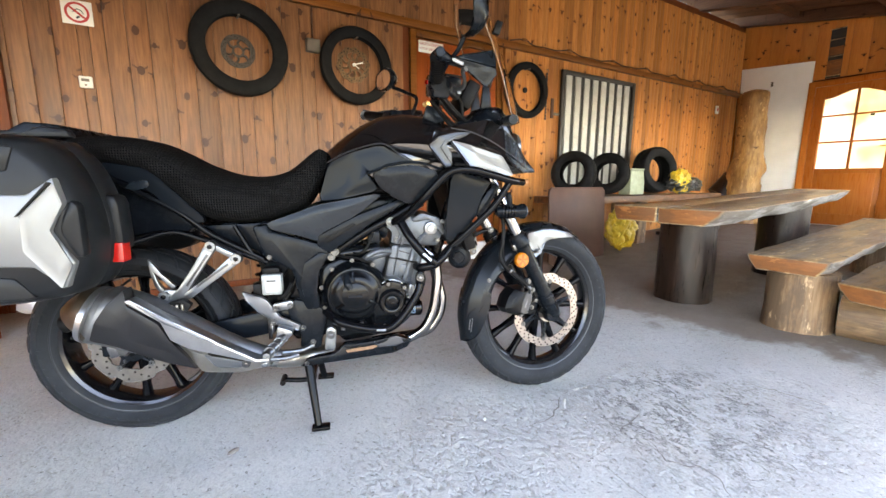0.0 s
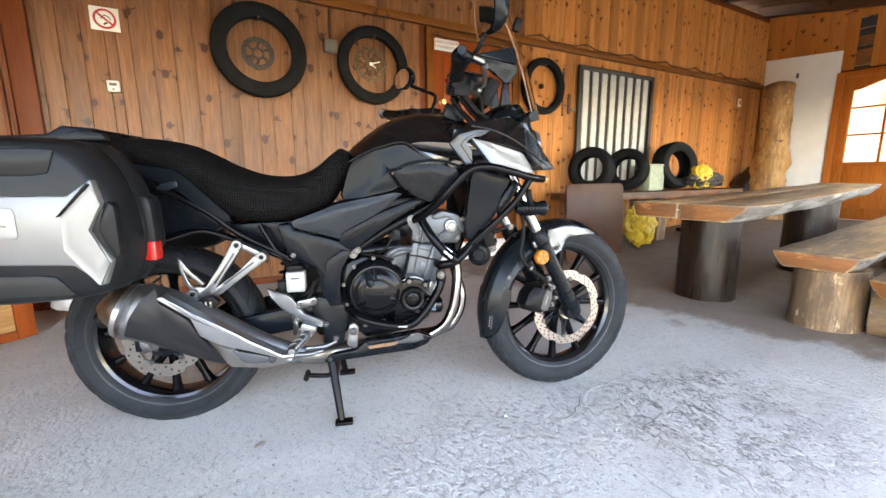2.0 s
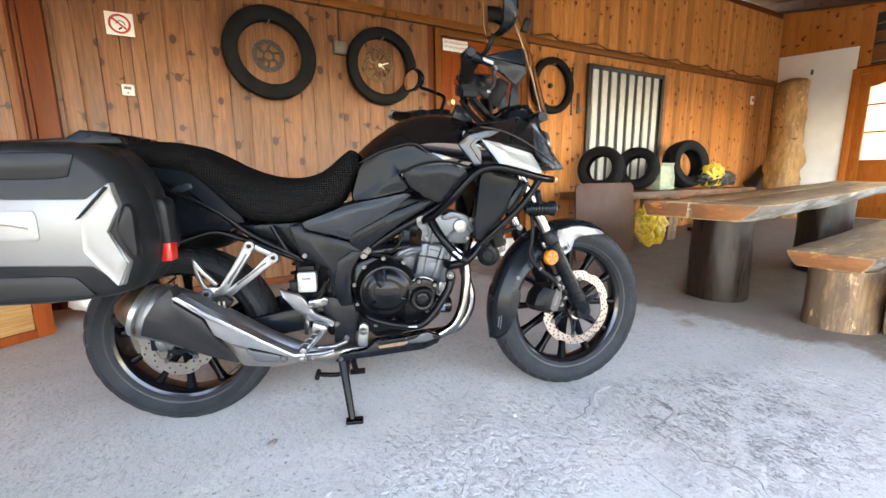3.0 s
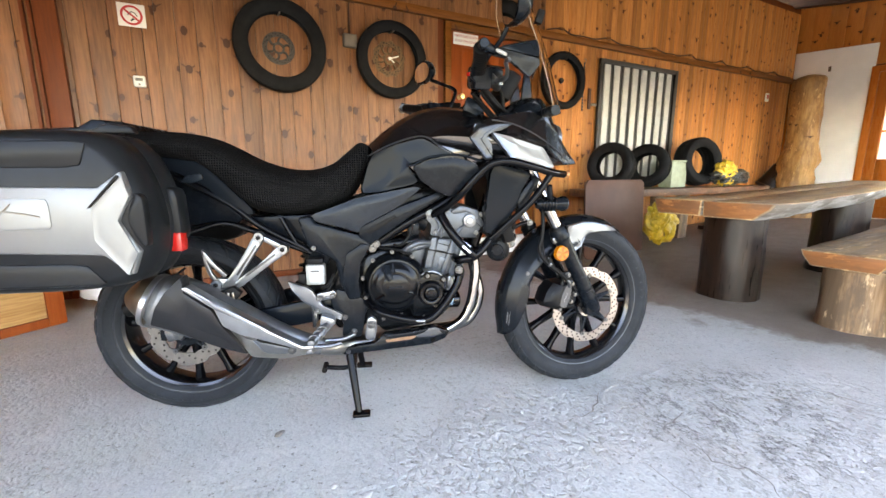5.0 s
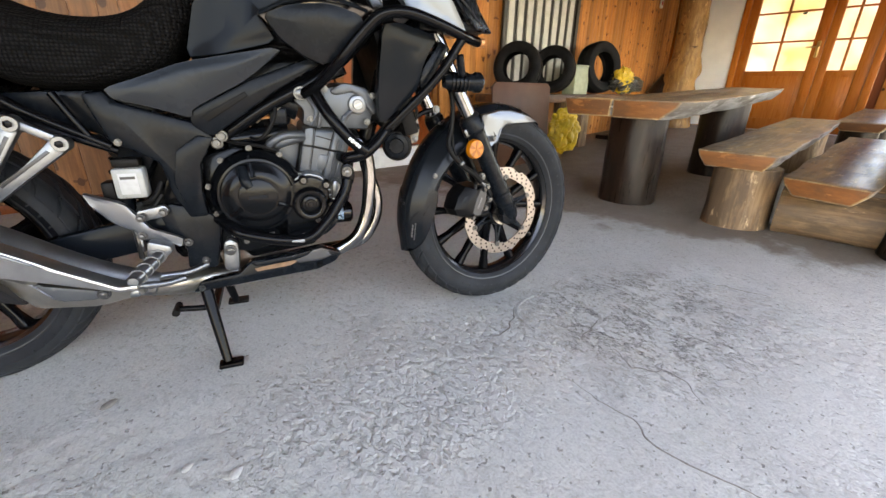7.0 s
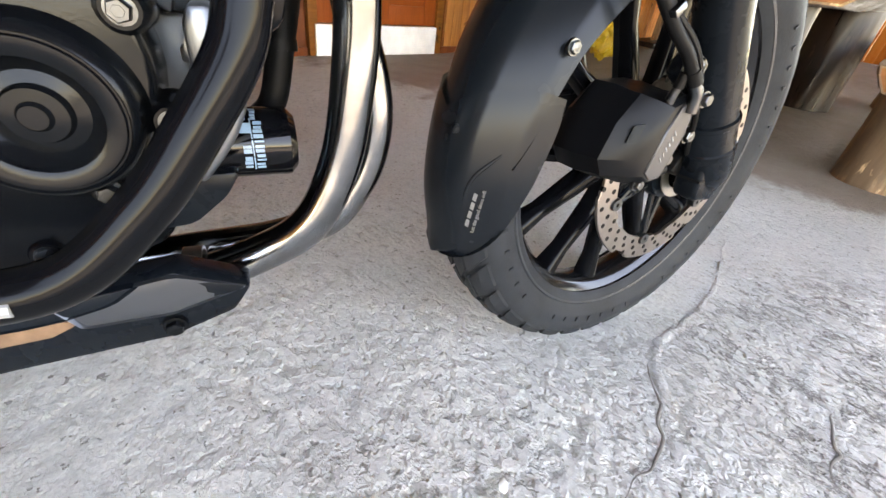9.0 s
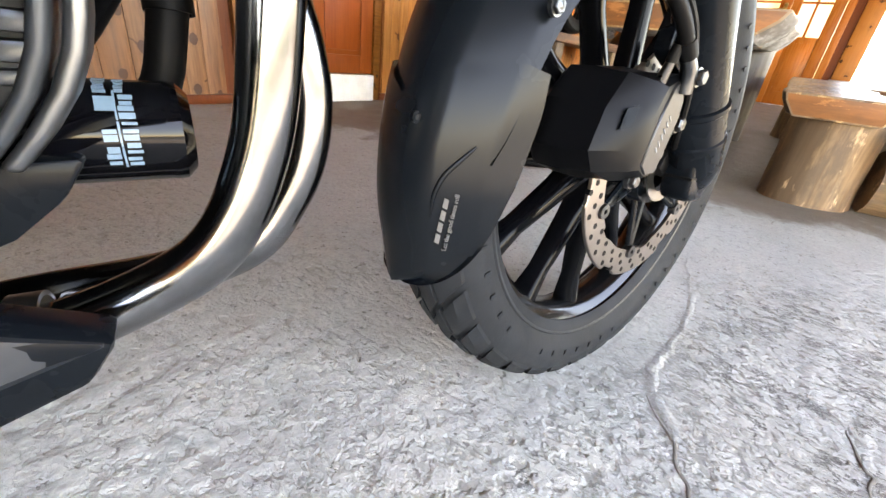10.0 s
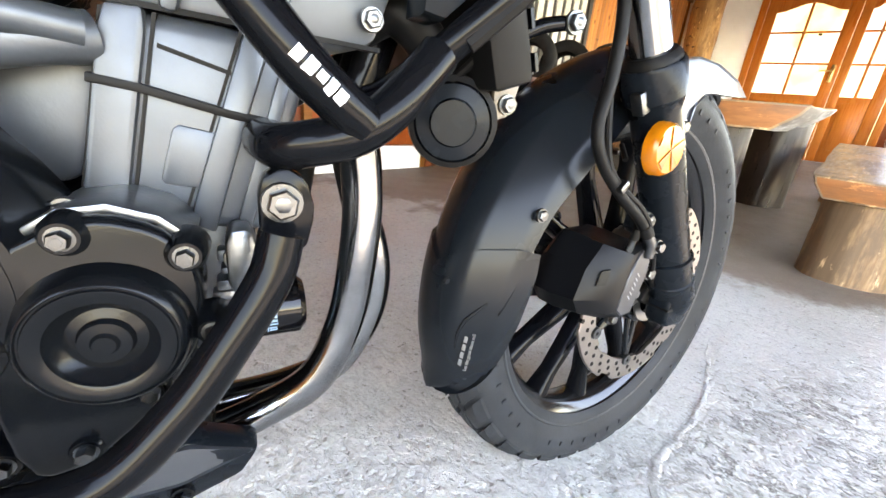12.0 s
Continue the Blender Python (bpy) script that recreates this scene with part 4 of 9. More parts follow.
def build_panel():
    p = thing("gate_panel", "black framed panel of pale vertical metal slats on the wall", "metal panel")
    y0, y1 = WALL_Y - 0.05, WALL_Y - 0.016
    X0, X1, Z0, Z1 = 3.73, 5.07, 0.73, 2.06
    for a in ((X0, X0 + 0.055, Z0, Z1), (X1 - 0.055, X1, Z0, Z1)):
        part("stile", box(a[0], a[1], y0, y1, a[2], a[3], 0.004), M["frame_black"], p)
    for a in ((X0 + 0.055, X1 - 0.055, Z1 - 0.05, Z1), (X0 + 0.055, X1 - 0.055, Z0, Z0 + 0.05)):
        part("rail", box(a[0], a[1], y0, y1, a[2], a[3], 0.004), M["frame_black"], p)
    part("backing", box(X0 + 0.05, X1 - 0.05, y1 - 0.008, y1 - 0.002, Z0 + 0.04, Z1 - 0.04), M["frame_black"], p)
    n = 8
    step = (X1 - X0 - 0.13) / n
    for i in range(n):
        x = X0 + 0.075 + i * step
        part("slat", box(x, x + step * 0.60, y0 + 0.006, y1 - 0.009, Z0 + 0.051, Z1 - 0.051, 0.006), M["sheet_pale"], p)
    h = thing("latch", "rusty hinge plate beside the slatted panel", "hinge")
    part("plate", box(3.60, 3.645, WALL_Y - 0.02, WALL_Y - 0.004, 1.52, 1.74, 0.012), M["rust_board"], h)
    part("bolt", box(3.645, 3.74, WALL_Y - 0.028, WALL_Y - 0.012, 1.555, 1.585, 0.004), M["steel_rust"], h)


build_panel()


def build_signs():
    s = thing("no_smoking_sign", "white square sign with a red crossed-out ring", "sign", pose(-0.475, WALL_Y - 0.008, 1.84))
    part("board", box(-0.075, 0.075, -0.002, 0.004, -0.07, 0.07, 0.002), M["plastic_white"], s)
    part("ring", lathe([(0.047, -0.0035), (0.06, -0.0035), (0.06, -0.001), (0.047, -0.001)], 40, closed=True), M["red_print"], s)
    part("bar", box(-0.05, 0.05, -0.0055, -0.0037, -0.006, 0.006), M["red_print"], s, "", pose(0, 0, 0, 0, 40, 0))
    part("symbol", tube([(-0.02, -0.003, 0.0), (0.0, -0.003, 0.02), (0.02, -0.003, 0.012), (0.03, -0.003, -0.005)], 0.003, 6, 4), M["black_print"], s)
    part("symbol", box(-0.025, -0.002, -0.0033, -0.0015, -0.028, -0.018), M["black_print"], s, "", pose(0, 0, 0, 0, -35, 0))
    c = thing("thermostat", "small cream plastic wall box", "switch", pose(-0.475, WALL_Y - 0.003, 1.43))
    part("case", box(-0.034, 0.034, -0.03, 0.0, -0.036, 0.036, 0.008, 3), M["plastic_white"], c)
    part("window", box(-0.02, 0.02, -0.0325, -0.0305, 0.002, 0.02, 0.001), M["grey_plastic"], c)
    part("button", box(-0.006, 0.006, -0.034, -0.0305, -0.024, -0.014, 0.002), M["grey_plastic"], c)
    j = thing("junction_box", "grey-brown electric junction box with a cable running up", "junction box", pose(0.955, WALL_Y - 0.003, 1.87))
    part("case", box(-0.055, 0.055, -0.045, 0.0, -0.05, 0.05, 0.01, 3), M["grey_plastic"], j)
    part("lid", box(-0.047, 0.047, -0.052, -0.0455, -0.042, 0.042, 0.006, 2), M["grey_plastic"], j)
    part("cable", tube([(0.0, -0.012, 0.045), (0.0, -0.012, 0.16), (0.005, -0.012, 0.29)], 0.007, 8, 4), M["rust_board"], j)
    part("outlet", tube([(0.05, -0.02, -0.03), (0.085, -0.02, -0.035)], 0.01, 8, 0), M["grey_plastic"], j)
    k = thing("wall_socket", "small pale switch with a red mark near the corner", "switch", pose(7.22, WALL_Y - 0.003, 1.92))
    part("case", box(-0.04, 0.04, -0.02, 0, -0.06, 0.06, 0.006), M["plastic_white"], k)
    part("mark", box(-0.02, 0.02, -0.0225, -0.0205, -0.02, 0.03, 0.001), M["red_print"], k)


build_signs()


def build_rail_cable():
    c = thing("cable", "thin brown cable looped along the pine rail", "cable")
    rng = random.Random(12)
    pts, x, k = [], 2.95, 0
    while x < 7.8:
        pts.append((x, WALL_Y - 0.050 - 0.006 * (k % 2), 2.232 + (0.026 + 0.014 * rng.random() if k % 4 == 1 else 0.003 * rng.random())))
        x += rng.uniform(0.12, 0.22)
        k += 1
    part("lead", tube(pts, 0.0065, 8, 5), M["rust_board"], c)
    for p in pts[1::4]:
        part("holder", box(p[0] - 0.03, p[0] + 0.03, p[1] - 0.012, p[1] + 0.012, p[2] - 0.012, p[2] + 0.010, 0.004), M["pine_rail"], c)


build_rail_cable()


def build_trunk():
    t = thing("carved_trunk", "tall carved tree trunk standing in the corner, pale and knotty", "wooden sculpture", pose(7.38, 3.16, ground_z(7.4)))
    n, steps = 64, 72
    H = 1.98
    rings = []
    for k in range(steps + 1):
        z = H * k / steps
        f = k / steps
        cx = 0.02 * math.sin(f * 3.0) - 0.02 * f
        cy = 0.04 - 0.05 * f + 0.012 * math.sin(f * 9)
        rad = 0.205 - 0.02 * f + 0.10 * max(0, 0.45 - f) * 2 + 0.035 * math.exp(-((f - 0.42) / 0.06) ** 2)
        if f > 0.96:
            rad *= math.sqrt(max(0.05, 1 - ((f - 0.96) / 0.042) ** 2))
        ring = []
        for i in range(n):
            a = 2 * math.pi * i / n
            p = Vector((math.cos(a) * 1.2, math.sin(a) * 1.2, z * 3.0))
            gn = 1.0 + 2.2 * max(0.0, 0.45 - f)
            q = 1 + gn * (0.07 * noise.noise(p * 1.1) + 0.07 * noise.noise(p * 2.7 + Vector((4, 1, 2))) + 0.035 * noise.noise(p * 7)) - 0.05 * max(0.0, 1 - abs(noise.noise(p * 1.9 + Vector((1, 7, 3)))) * 14)
            ring.append(Vector((cx + math.cos(a) * rad * q, cy + math.sin(a) * rad * q, z)))
        rings.append(ring)
    part("trunk", loft(rings), M["driftwood"], t, angle=70)
    b = log_round(0.13, 0.34, 20.2, 20, 8, 0.3)
    part("root_burr", b, M["log_dark"], t, "dark knotted burr", pose(-0.12, 0.30, 0.42, 20, 25, 0))
    w = thing("white_board", "large plain white board leaning in the corner", "board")
    part("sheet", prism([(2.69, 0.21), (3.55, 0.21), (3.60, 2.60), (2.665, 2.53)], 0, 0.022, 0.003), M["white_board"], w, "", Matrix(((0, 1, 0, END_X - 0.03), (1, 0, 0, 0), (0, 0, 1, 0), (0, 0, 0, 1))))
    part("bracket", box(END_X - 0.045, END_X - 0.031, 3.14, 3.17, 2.26, 2.33, 0.003), M["grey_plastic"], w)


build_trunk()


def crumple(r, seed, squash=(1, 1, 1), cuts=4, amp=0.35):
    b = bmesh.new()
    bmesh.ops.create_icosphere(b, subdivisions=cuts, radius=r)
    for v in b.verts:
        d = v.co.normalized()
        q = 1 + amp * abs(noise.noise(d * 2.3 + Vector((seed, 0, 0)))) + amp * 0.5 * abs(noise.noise(d * 5.5 + Vector((0, seed, 0)))) - amp * 0.35 + 0.05 * abs(noise.noise(d * 13))
        v.co = Vector((d.x * r * q * squash[0], d.y * r * q * squash[1], d.z * r * q * squash[2]))
    return b


def settle(b):
    z = min(v.co.z for v in b.verts)
    for v in b.verts:
        v.co.z -= z
    return b


def build_clutter():
    def leaning(label, x, y, R, rim, w, lean, turn, z=0.654):
        t = thing("old_tyre", label, "tyre", pose(x, y, z + R * math.cos(radians(lean)) + w * 0.5 * math.sin(radians(lean)), -lean, 0, turn), group="tyres on the bench")
        part("tyre", tyre_mesh(R, w, rim, None), M["rubber"], t)
    leaning("worn black tyre leaning on the wall, on the plank bench", 3.66, 3.27, 0.240, 0.135, 0.19, 6, -66)
    leaning("worn black tyre leaning beside another on the bench", 4.25, 3.27, 0.238, 0.132, 0.19, 9, -70)
    leaning("larger black tyre standing by the yellow bag on the bench", 5.12, 3.24, 0.288, 0.165, 0.22, 8, -12)
    b = thing("tin_box", "pale green metal box standing on the bench", "box", pose(4.73, 3.28, 0.654))
    part("body", box(-0.14, 0.14, -0.08, 0.08, 0, 0.29, 0.008), M["box_green"], b)
    part("lid", box(-0.145, 0.145, -0.085, 0.085, 0.292, 0.315, 0.006), M["box_green"], b)
    k = thing("yellow_bag", "crumpled yellow plastic bag stuffed in front of a tyre", "plastic bag", pose(5.40, 3.06, 0.654))
    part("bag", settle(crumple(0.150, 23.0, (1.2, 0.7, 1.0), 5, 0.30)), M["yellow_bag"], k)
    d = thing("black_bag", "dark crumpled plastic bag lying at the end of the bench", "plastic bag", pose(5.52, 3.06, 0.654))
    part("bag", settle(crumple(0.16, 3.0, (2.3, 0.7, 0.62), 5, 0.45)), M["black_bag"], d)
    y = thing("yellow_sack", "yellow plastic sack slumped on the floor under the bench", "plastic bag", pose(4.08, 2.93, ground_z(4.08) - 0.003))
    part("sack", settle(crumple(0.18, 8.0, (1.0, 0.8, 1.2), 5, 0.34)), M["yellow_bag"], y)
    p = thing("brown_board", "reddish brown hardboard sheet leaning against the bench", "board", pose(2.955, 2.895, 0.004, -3, 0, 0))
    part("sheet", prism(rounded([(0.0, 0.0), (0.82, 0.0), (0.815, 0.755), (0.0, 0.757)], 0.05), 0, 0.02, 0.003), M["rust_board"], p)
    q = thing("scrap_pile", "dark scrap pieces lying under the wall bench", "scrap", pose(6.0, 2.95, ground_z(6.0)))
    part("piece", settle(crumple(0.10, 5.0, (2.4, 0.9, 0.6))), M["black_bag"], q)
    part("piece", box(-0.8, -0.2, 0.05, 0.25, 0.0, 0.05, 0.01), M["log_dark"], q)
    # by the plank wall, behind the rear wheel
    w = thing("wooden_frame_board", "brown framed board with a raw wood face standing on the floor", "board", pose(-0.93, 3.02, 0.0, 0, 0, 36.9))
    part("panel", box(-0.72, -0.03, 0.0, 0.03, 0.05, 0.55, 0.004), M["firewood"], w)
    part("post", box(-0.03, 0.05, -0.012, 0.045, 0.0, 0.60, 0.005), M["red_door"], w)
    part("rail", box(-0.72, -0.03, -0.012, 0.045, 0.0, 0.05, 0.005), M["red_door"], w)
    part("rail", box(-0.72, -0.03, -0.012, 0.045, 0.55, 0.60, 0.005), M["red_door"], w)
    s = thing("white_sack", "white paper sack with grey print standing on the floor", "sack", pose(-0.72, 3.30, 0.004))
    bb_ = settle(crumple(0.15, 11.0, (1.2, 0.7, 1.4), 4, 0.2))
    part("sack", bb_, M["white_plaster"], s)
    r = thing("upright_board", "reddish brown board standing against the wall", "board", pose(-0.55, 3.36, 0.0, 0, 0, 20))
    part("board", box(-0.05, 0.05, 0, 0.04, 0, 0.7, 0.005), M["red_door"], r)


build_clutter()


M["paper_dull"] = plain("trodden_paper", (0.46, 0.45, 0.42), 0.8, vary=0.2, scale=90)


def build_litter():
    for nm, lab, x, y, s, mt in (("paper_scrap", "small white paper scrap on the floor", 0.24, 1.006, 0.013, "paper_dull"), ("paper_scrap", "small white paper scrap on the floor", 0.17, 1.08, 0.010, "paper_dull"),
                                 ("leaf_litter", "dry dark leaf crumb on the floor", 0.064, 1.387, 0.016, "crack"), ("cigarette_end", "pale cigarette end on the floor", 0.836, 1.128, 0.0075, "plastic_white")):
        t = thing(nm, lab, "litter", pose(x, y, 0.004, 0, 0, 40))
        part("piece", settle(crumple(s, x * 7, (1.3, 0.8, 0.25), 2, 0.5)), M[mt], t)


build_litter()


# ---- motorcycle ----
M["satin_black"] = plain("satin_black_plastic", (0.0038, 0.0053, 0.0072), 0.27, vary=0.2, grain=0.06, grain_scale=700)
M["gloss_black"] = plain("gloss_black_paint", (0.004, 0.004, 0.0045), 0.14, vary=0.1, coat=0.3)
M["grey_paint"] = plain("matt_grey_paint", (0.0090, 0.0125, 0.0168), 0.27, 0.1, vary=0.03, scale=3)
M["grey_dark"] = plain("dark_grey_panel", (0.0048, 0.0066, 0.0088), 0.22, 0.0, vary=0.04, scale=3)
M["rim_paint"] = plain("gloss_rim_black", (0.0035, 0.0036, 0.004), 0.16, vary=0.1)
M["silver_paint"] = plain("silver_paint", (0.100, 0.109, 0.122), 0.30, 0.75, vary=0.03, scale=3)
# Greyer than the black cover: the facet's sky reflection is in its colour.
M["facet_sheen"] = plain("belly_facet_sheen", (0.030, 0.034, 0.040), 0.30, 0.4, vary=0.04, scale=4)
M["brace_grey"] = plain("dark_metallic_grey", (0.020, 0.022, 0.025), 0.30, 0.5, vary=0.05, scale=4)
M["silver_dull"] = plain("dull_silver_grey", (0.036, 0.038, 0.042), 0.34, 0.6, vary=0.1)
M["case_silver"] = plain("silver_case_panel", (0.145, 0.151, 0.152), 0.38, 0.5, vary=0.05)
M["case_black"] = plain("case_black_plastic", (0.0070, 0.0080, 0.0092), 0.34, vary=0.2, grain=0.12, grain_scale=600)
M["alu"] = plain("cast_aluminium", (0.150, 0.161, 0.172), 0.34, 0.95, vary=0.12, scale=20, grain=0.15, grain_scale=300)
M["alu_paint"] = plain("silver_engine_paint", (0.058, 0.067, 0.077), 0.42, 0.6, vary=0.1, scale=20, grain=0.1, grain_scale=300)
M["chrome"] = plain("polished_steel", (0.20, 0.205, 0.208), 0.15, 1.0, vary=0.22, scale=22, grain=0.05, grain_scale=40)
M["muffler"] = plain("dull_titanium", (0.150, 0.156, 0.162), 0.50, 0.95, vary=0.15, scale=25)
M["steel"] = plain("brushed_steel", (0.30, 0.285, 0.26), 0.32, 1.0, vary=0.12, scale=25)
M["steel_bright"] = plain("brushed_trim", (0.34, 0.345, 0.35), 0.33, 0.95, vary=0.1, scale=25)
M["bolt"] = plain("zinc_bolt", (0.088, 0.092, 0.095), 0.3, 1.0, vary=0.15, scale=60)
M["engine_black"] = plain("engine_black", (0.0026, 0.0032, 0.0040), 0.20, 0.1, vary=0.2, grain=0.08, grain_scale=500)
M["frame_paint"] = plain("frame_black_paint", (0.0024, 0.0027, 0.0034), 0.13, vary=0.1)
M["disc_steel"] = plain("brake_disc_steel", (0.24, 0.215, 0.20), 0.34, 1.0, vary=0.1, scale=40)
M["mudguard_black"] = plain("matt_mudguard_plastic", (0.0045, 0.0060, 0.0078), 0.26, vary=0.06, scale=5, grain=0.05, grain_scale=700)
M["mudguard_black"].node_tree.nodes["Principled BSDF"].inputs["Specular IOR Level"].default_value = 0.16
M["caliper_black"] = plain("caliper_anodised_black", (0.0030, 0.0033, 0.0040), 0.36, vary=0.1, scale=40)
M["caliper_black"].node_tree.nodes["Principled BSDF"].inputs["Specular IOR Level"].default_value = 0.10
# lighter than the rim: its edge highlight is put into this colour
M["rim_lip"] = plain("rim_edge_highlight", (0.022, 0.026, 0.031), 0.32, 0.6, vary=0.12, scale=12)
M["disc_dull"] = plain("dusty_disc_steel", (0.125, 0.118, 0.112), 0.42, 0.9, vary=0.15, scale=40)
M["muffler_cone"] = plain("heat_tinted_steel", (0.115, 0.088, 0.064), 0.42, 0.9, vary=0.25, scale=18)
M["red_lens"] = plain("red_reflector", (0.30, 0.008, 0.006), 0.22, vary=0.1, scale=80)
M["amber"] = plain("amber_reflector", (0.30, 0.090, 0.004), 0.2, vary=0.15, scale=90)
M["amber_dark"] = plain("amber_ridge", (0.20, 0.048, 0.001), 0.2, vary=0.1, scale=90)
M["reservoir"] = plain("translucent_reservoir", (0.20, 0.21, 0.205), 0.4, vary=0.1, scale=40)
M["heat_shield"] = plain("exhaust_cover_black", (0.011, 0.0115, 0.013), 0.38, 0.2, vary=0.12)
M["hose"] = plain("rubber_hose", (0.0032, 0.0032, 0.0033), 0.5, vary=0.2)
M["copper"] = plain("copper_wire", (0.45, 0.20, 0.08), 0.4, 0.6, vary=0.3, scale=50)
M["pale_text"] = plain("pale_print", (0.20, 0.205, 0.21), 0.5, vary=0.05)
M["pale_dim"] = plain("worn_pale_print", (0.10, 0.097, 0.094), 0.5, vary=0.2, scale=200)
M["label"] = plain("reservoir_label", (0.30, 0.31, 0.31), 0.5, vary=0.08, scale=90)
M["slot_tan"] = plain("worn_metal_slot", (0.17, 0.10, 0.062), 0.4, 0.5, vary=0.3, scale=60)
M["filter_black"] = plain("oil_filter_enamel", (0.0022, 0.0024, 0.0032), 0.07, vary=0.1)
M["filter_black"].node_tree.nodes["Principled BSDF"].inputs["Specular IOR Level"].default_value = 0.22
M["sticker_white"] = plain("white_sticker", (0.62, 0.63, 0.64), 0.45, vary=0.06, scale=60)
M["blue_print"] = plain("pale_blue_print", (0.13, 0.21, 0.28), 0.4, vary=0.1)
M["mirror"] = plain("mirror_glass", (0.9, 0.9, 0.9), 0.02, 1.0, vary=0.01)
M["screen_rim"] = plain("tinted_screen_rim", (0.16, 0.10, 0.06), 0.2, vary=0.1)
M["screen"] = glass("screen_plastic", (0.95, 0.96, 0.96), 0.01, 1.04)

for k in ("grey_paint", "grey_dark", "frame_paint"):
    M[k].node_tree.nodes["Principled BSDF"].inputs["Specular IOR Level"].default_value = 0.34


def seat_material():
    m, nt, b = node_mat("mesh_seat_cover")
    v = coords(nt, (1, 1, 1))
    vo = nt.nodes.new("ShaderNodeTexVoronoi")
    vo.feature, vo.inputs["Scale"].default_value = "F1", 135.0
    vo.inputs["Randomness"].default_value = 0.15
    link(nt, v, vo.inputs["Vector"])
    link(nt, ramp(nt, vo.outputs["Distance"], [(0.2, (0.009, 0.009, 0.0095)), (0.55, (0.0015, 0.0015, 0.0015))]), b.inputs["Base Color"])
    b.inputs["Roughness"].default_value = 0.75
    bump(nt, b, vo.outputs["Distance"], 1.0, 0.006)
    return m


M["seat"] = seat_material()
for key, level in (("satin_black", 0.075), ("case_black", 0.1), ("engine_black", 0.15), ("frame_paint", 0.09), ("hose", 0.1), ("rubber", 0.08), ("rubber_new", 0.08), ("seat", 0.06), ("grey_dark", 0.055), ("heat_shield", 0.14), ("grey_paint", 0.11), ("rust_board", 0.2)):
    M[key].node_tree.nodes["Principled BSDF"].inputs["Specular IOR Level"].default_value = level

for key in ("satin_black", "case_black", "grey_dark", "grey_paint", "heat_shield"):
    sb_ = M[key].node_tree.nodes["Principled BSDF"]
    sb_.inputs["Coat Weight"].default_value, sb_.inputs["Coat Roughness"].default_value = 0.025, 0.06

BIKE = thing("motorcycle", "black and grey adventure motorcycle with side cases on its centre stand", "motorcycle", pose(-0.187, 1.76, 0.0, 0, 0, -18.8))


def hex_bolt(x, y, z, r=0.008, parent=None, mat="bolt", dy=0.008, flange=True):
    """A bolt head facing -y."""
    b = bmesh.new()
    if flange:
        b = lathe([(0, -dy * 0.35), (r * 1.25, -dy * 0.3), (r * 1.3, 0.002), (0, 0.002)], 16, centre=(x, y, z))
    rings = []
    for yy, k in ((0.0, 1.0), (-dy * 0.85, 1.0), (-dy, 0.85)):
        rings.append([Vector((x + math.cos(math.pi / 3 * i + 0.3) * r * k, y + yy, z + math.sin(math.pi / 3 * i + 0.3) * r * k)) for i in range(6)])
    h = loft(rings)
    b = join(b, h) if flange else h
    # socket
    b = join(b, lathe([(0, -dy * 1.02), (r * 0.5, -dy * 1.02), (r * 0.55, -dy * 0.99)], 6, centre=(x, y, z)))
    return part("bolt", b, M[mat], parent or BIKE)


def ring_section(x, top, bot, hw, n=28, power=2.6, flat=0.0):
    """A closed body section across the bike at x."""
    zc, hz = (top + bot) / 2, (top - bot) / 2
    out = []
    for k in range(n):
        a = 2 * math.pi * k / n
        c, s = math.cos(a), math.sin(a)
        y = math.copysign(abs(c) ** (2 / power), c) * hw
        z = zc + math.copysign(abs(s) ** (2 / power), s) * hz
        out.append(Vector((x, y * (1 - flat * max(0, s)), z)))
    return out


def body(name, secs, mat, label="", power=2.6, flat=0.0, n=28, parent=None):
    S = spline([(x, t, b) for x, t, b, w in secs], 4)
    Wd = spline([(w, 0, 0) for x, t, b, w in secs], 4)
    return part(name, loft([ring_section(p.x, p.y, p.z, w.x, n, power, flat) for p, w in zip(S, Wd)]), M[mat], parent or BIKE, label, angle=50)


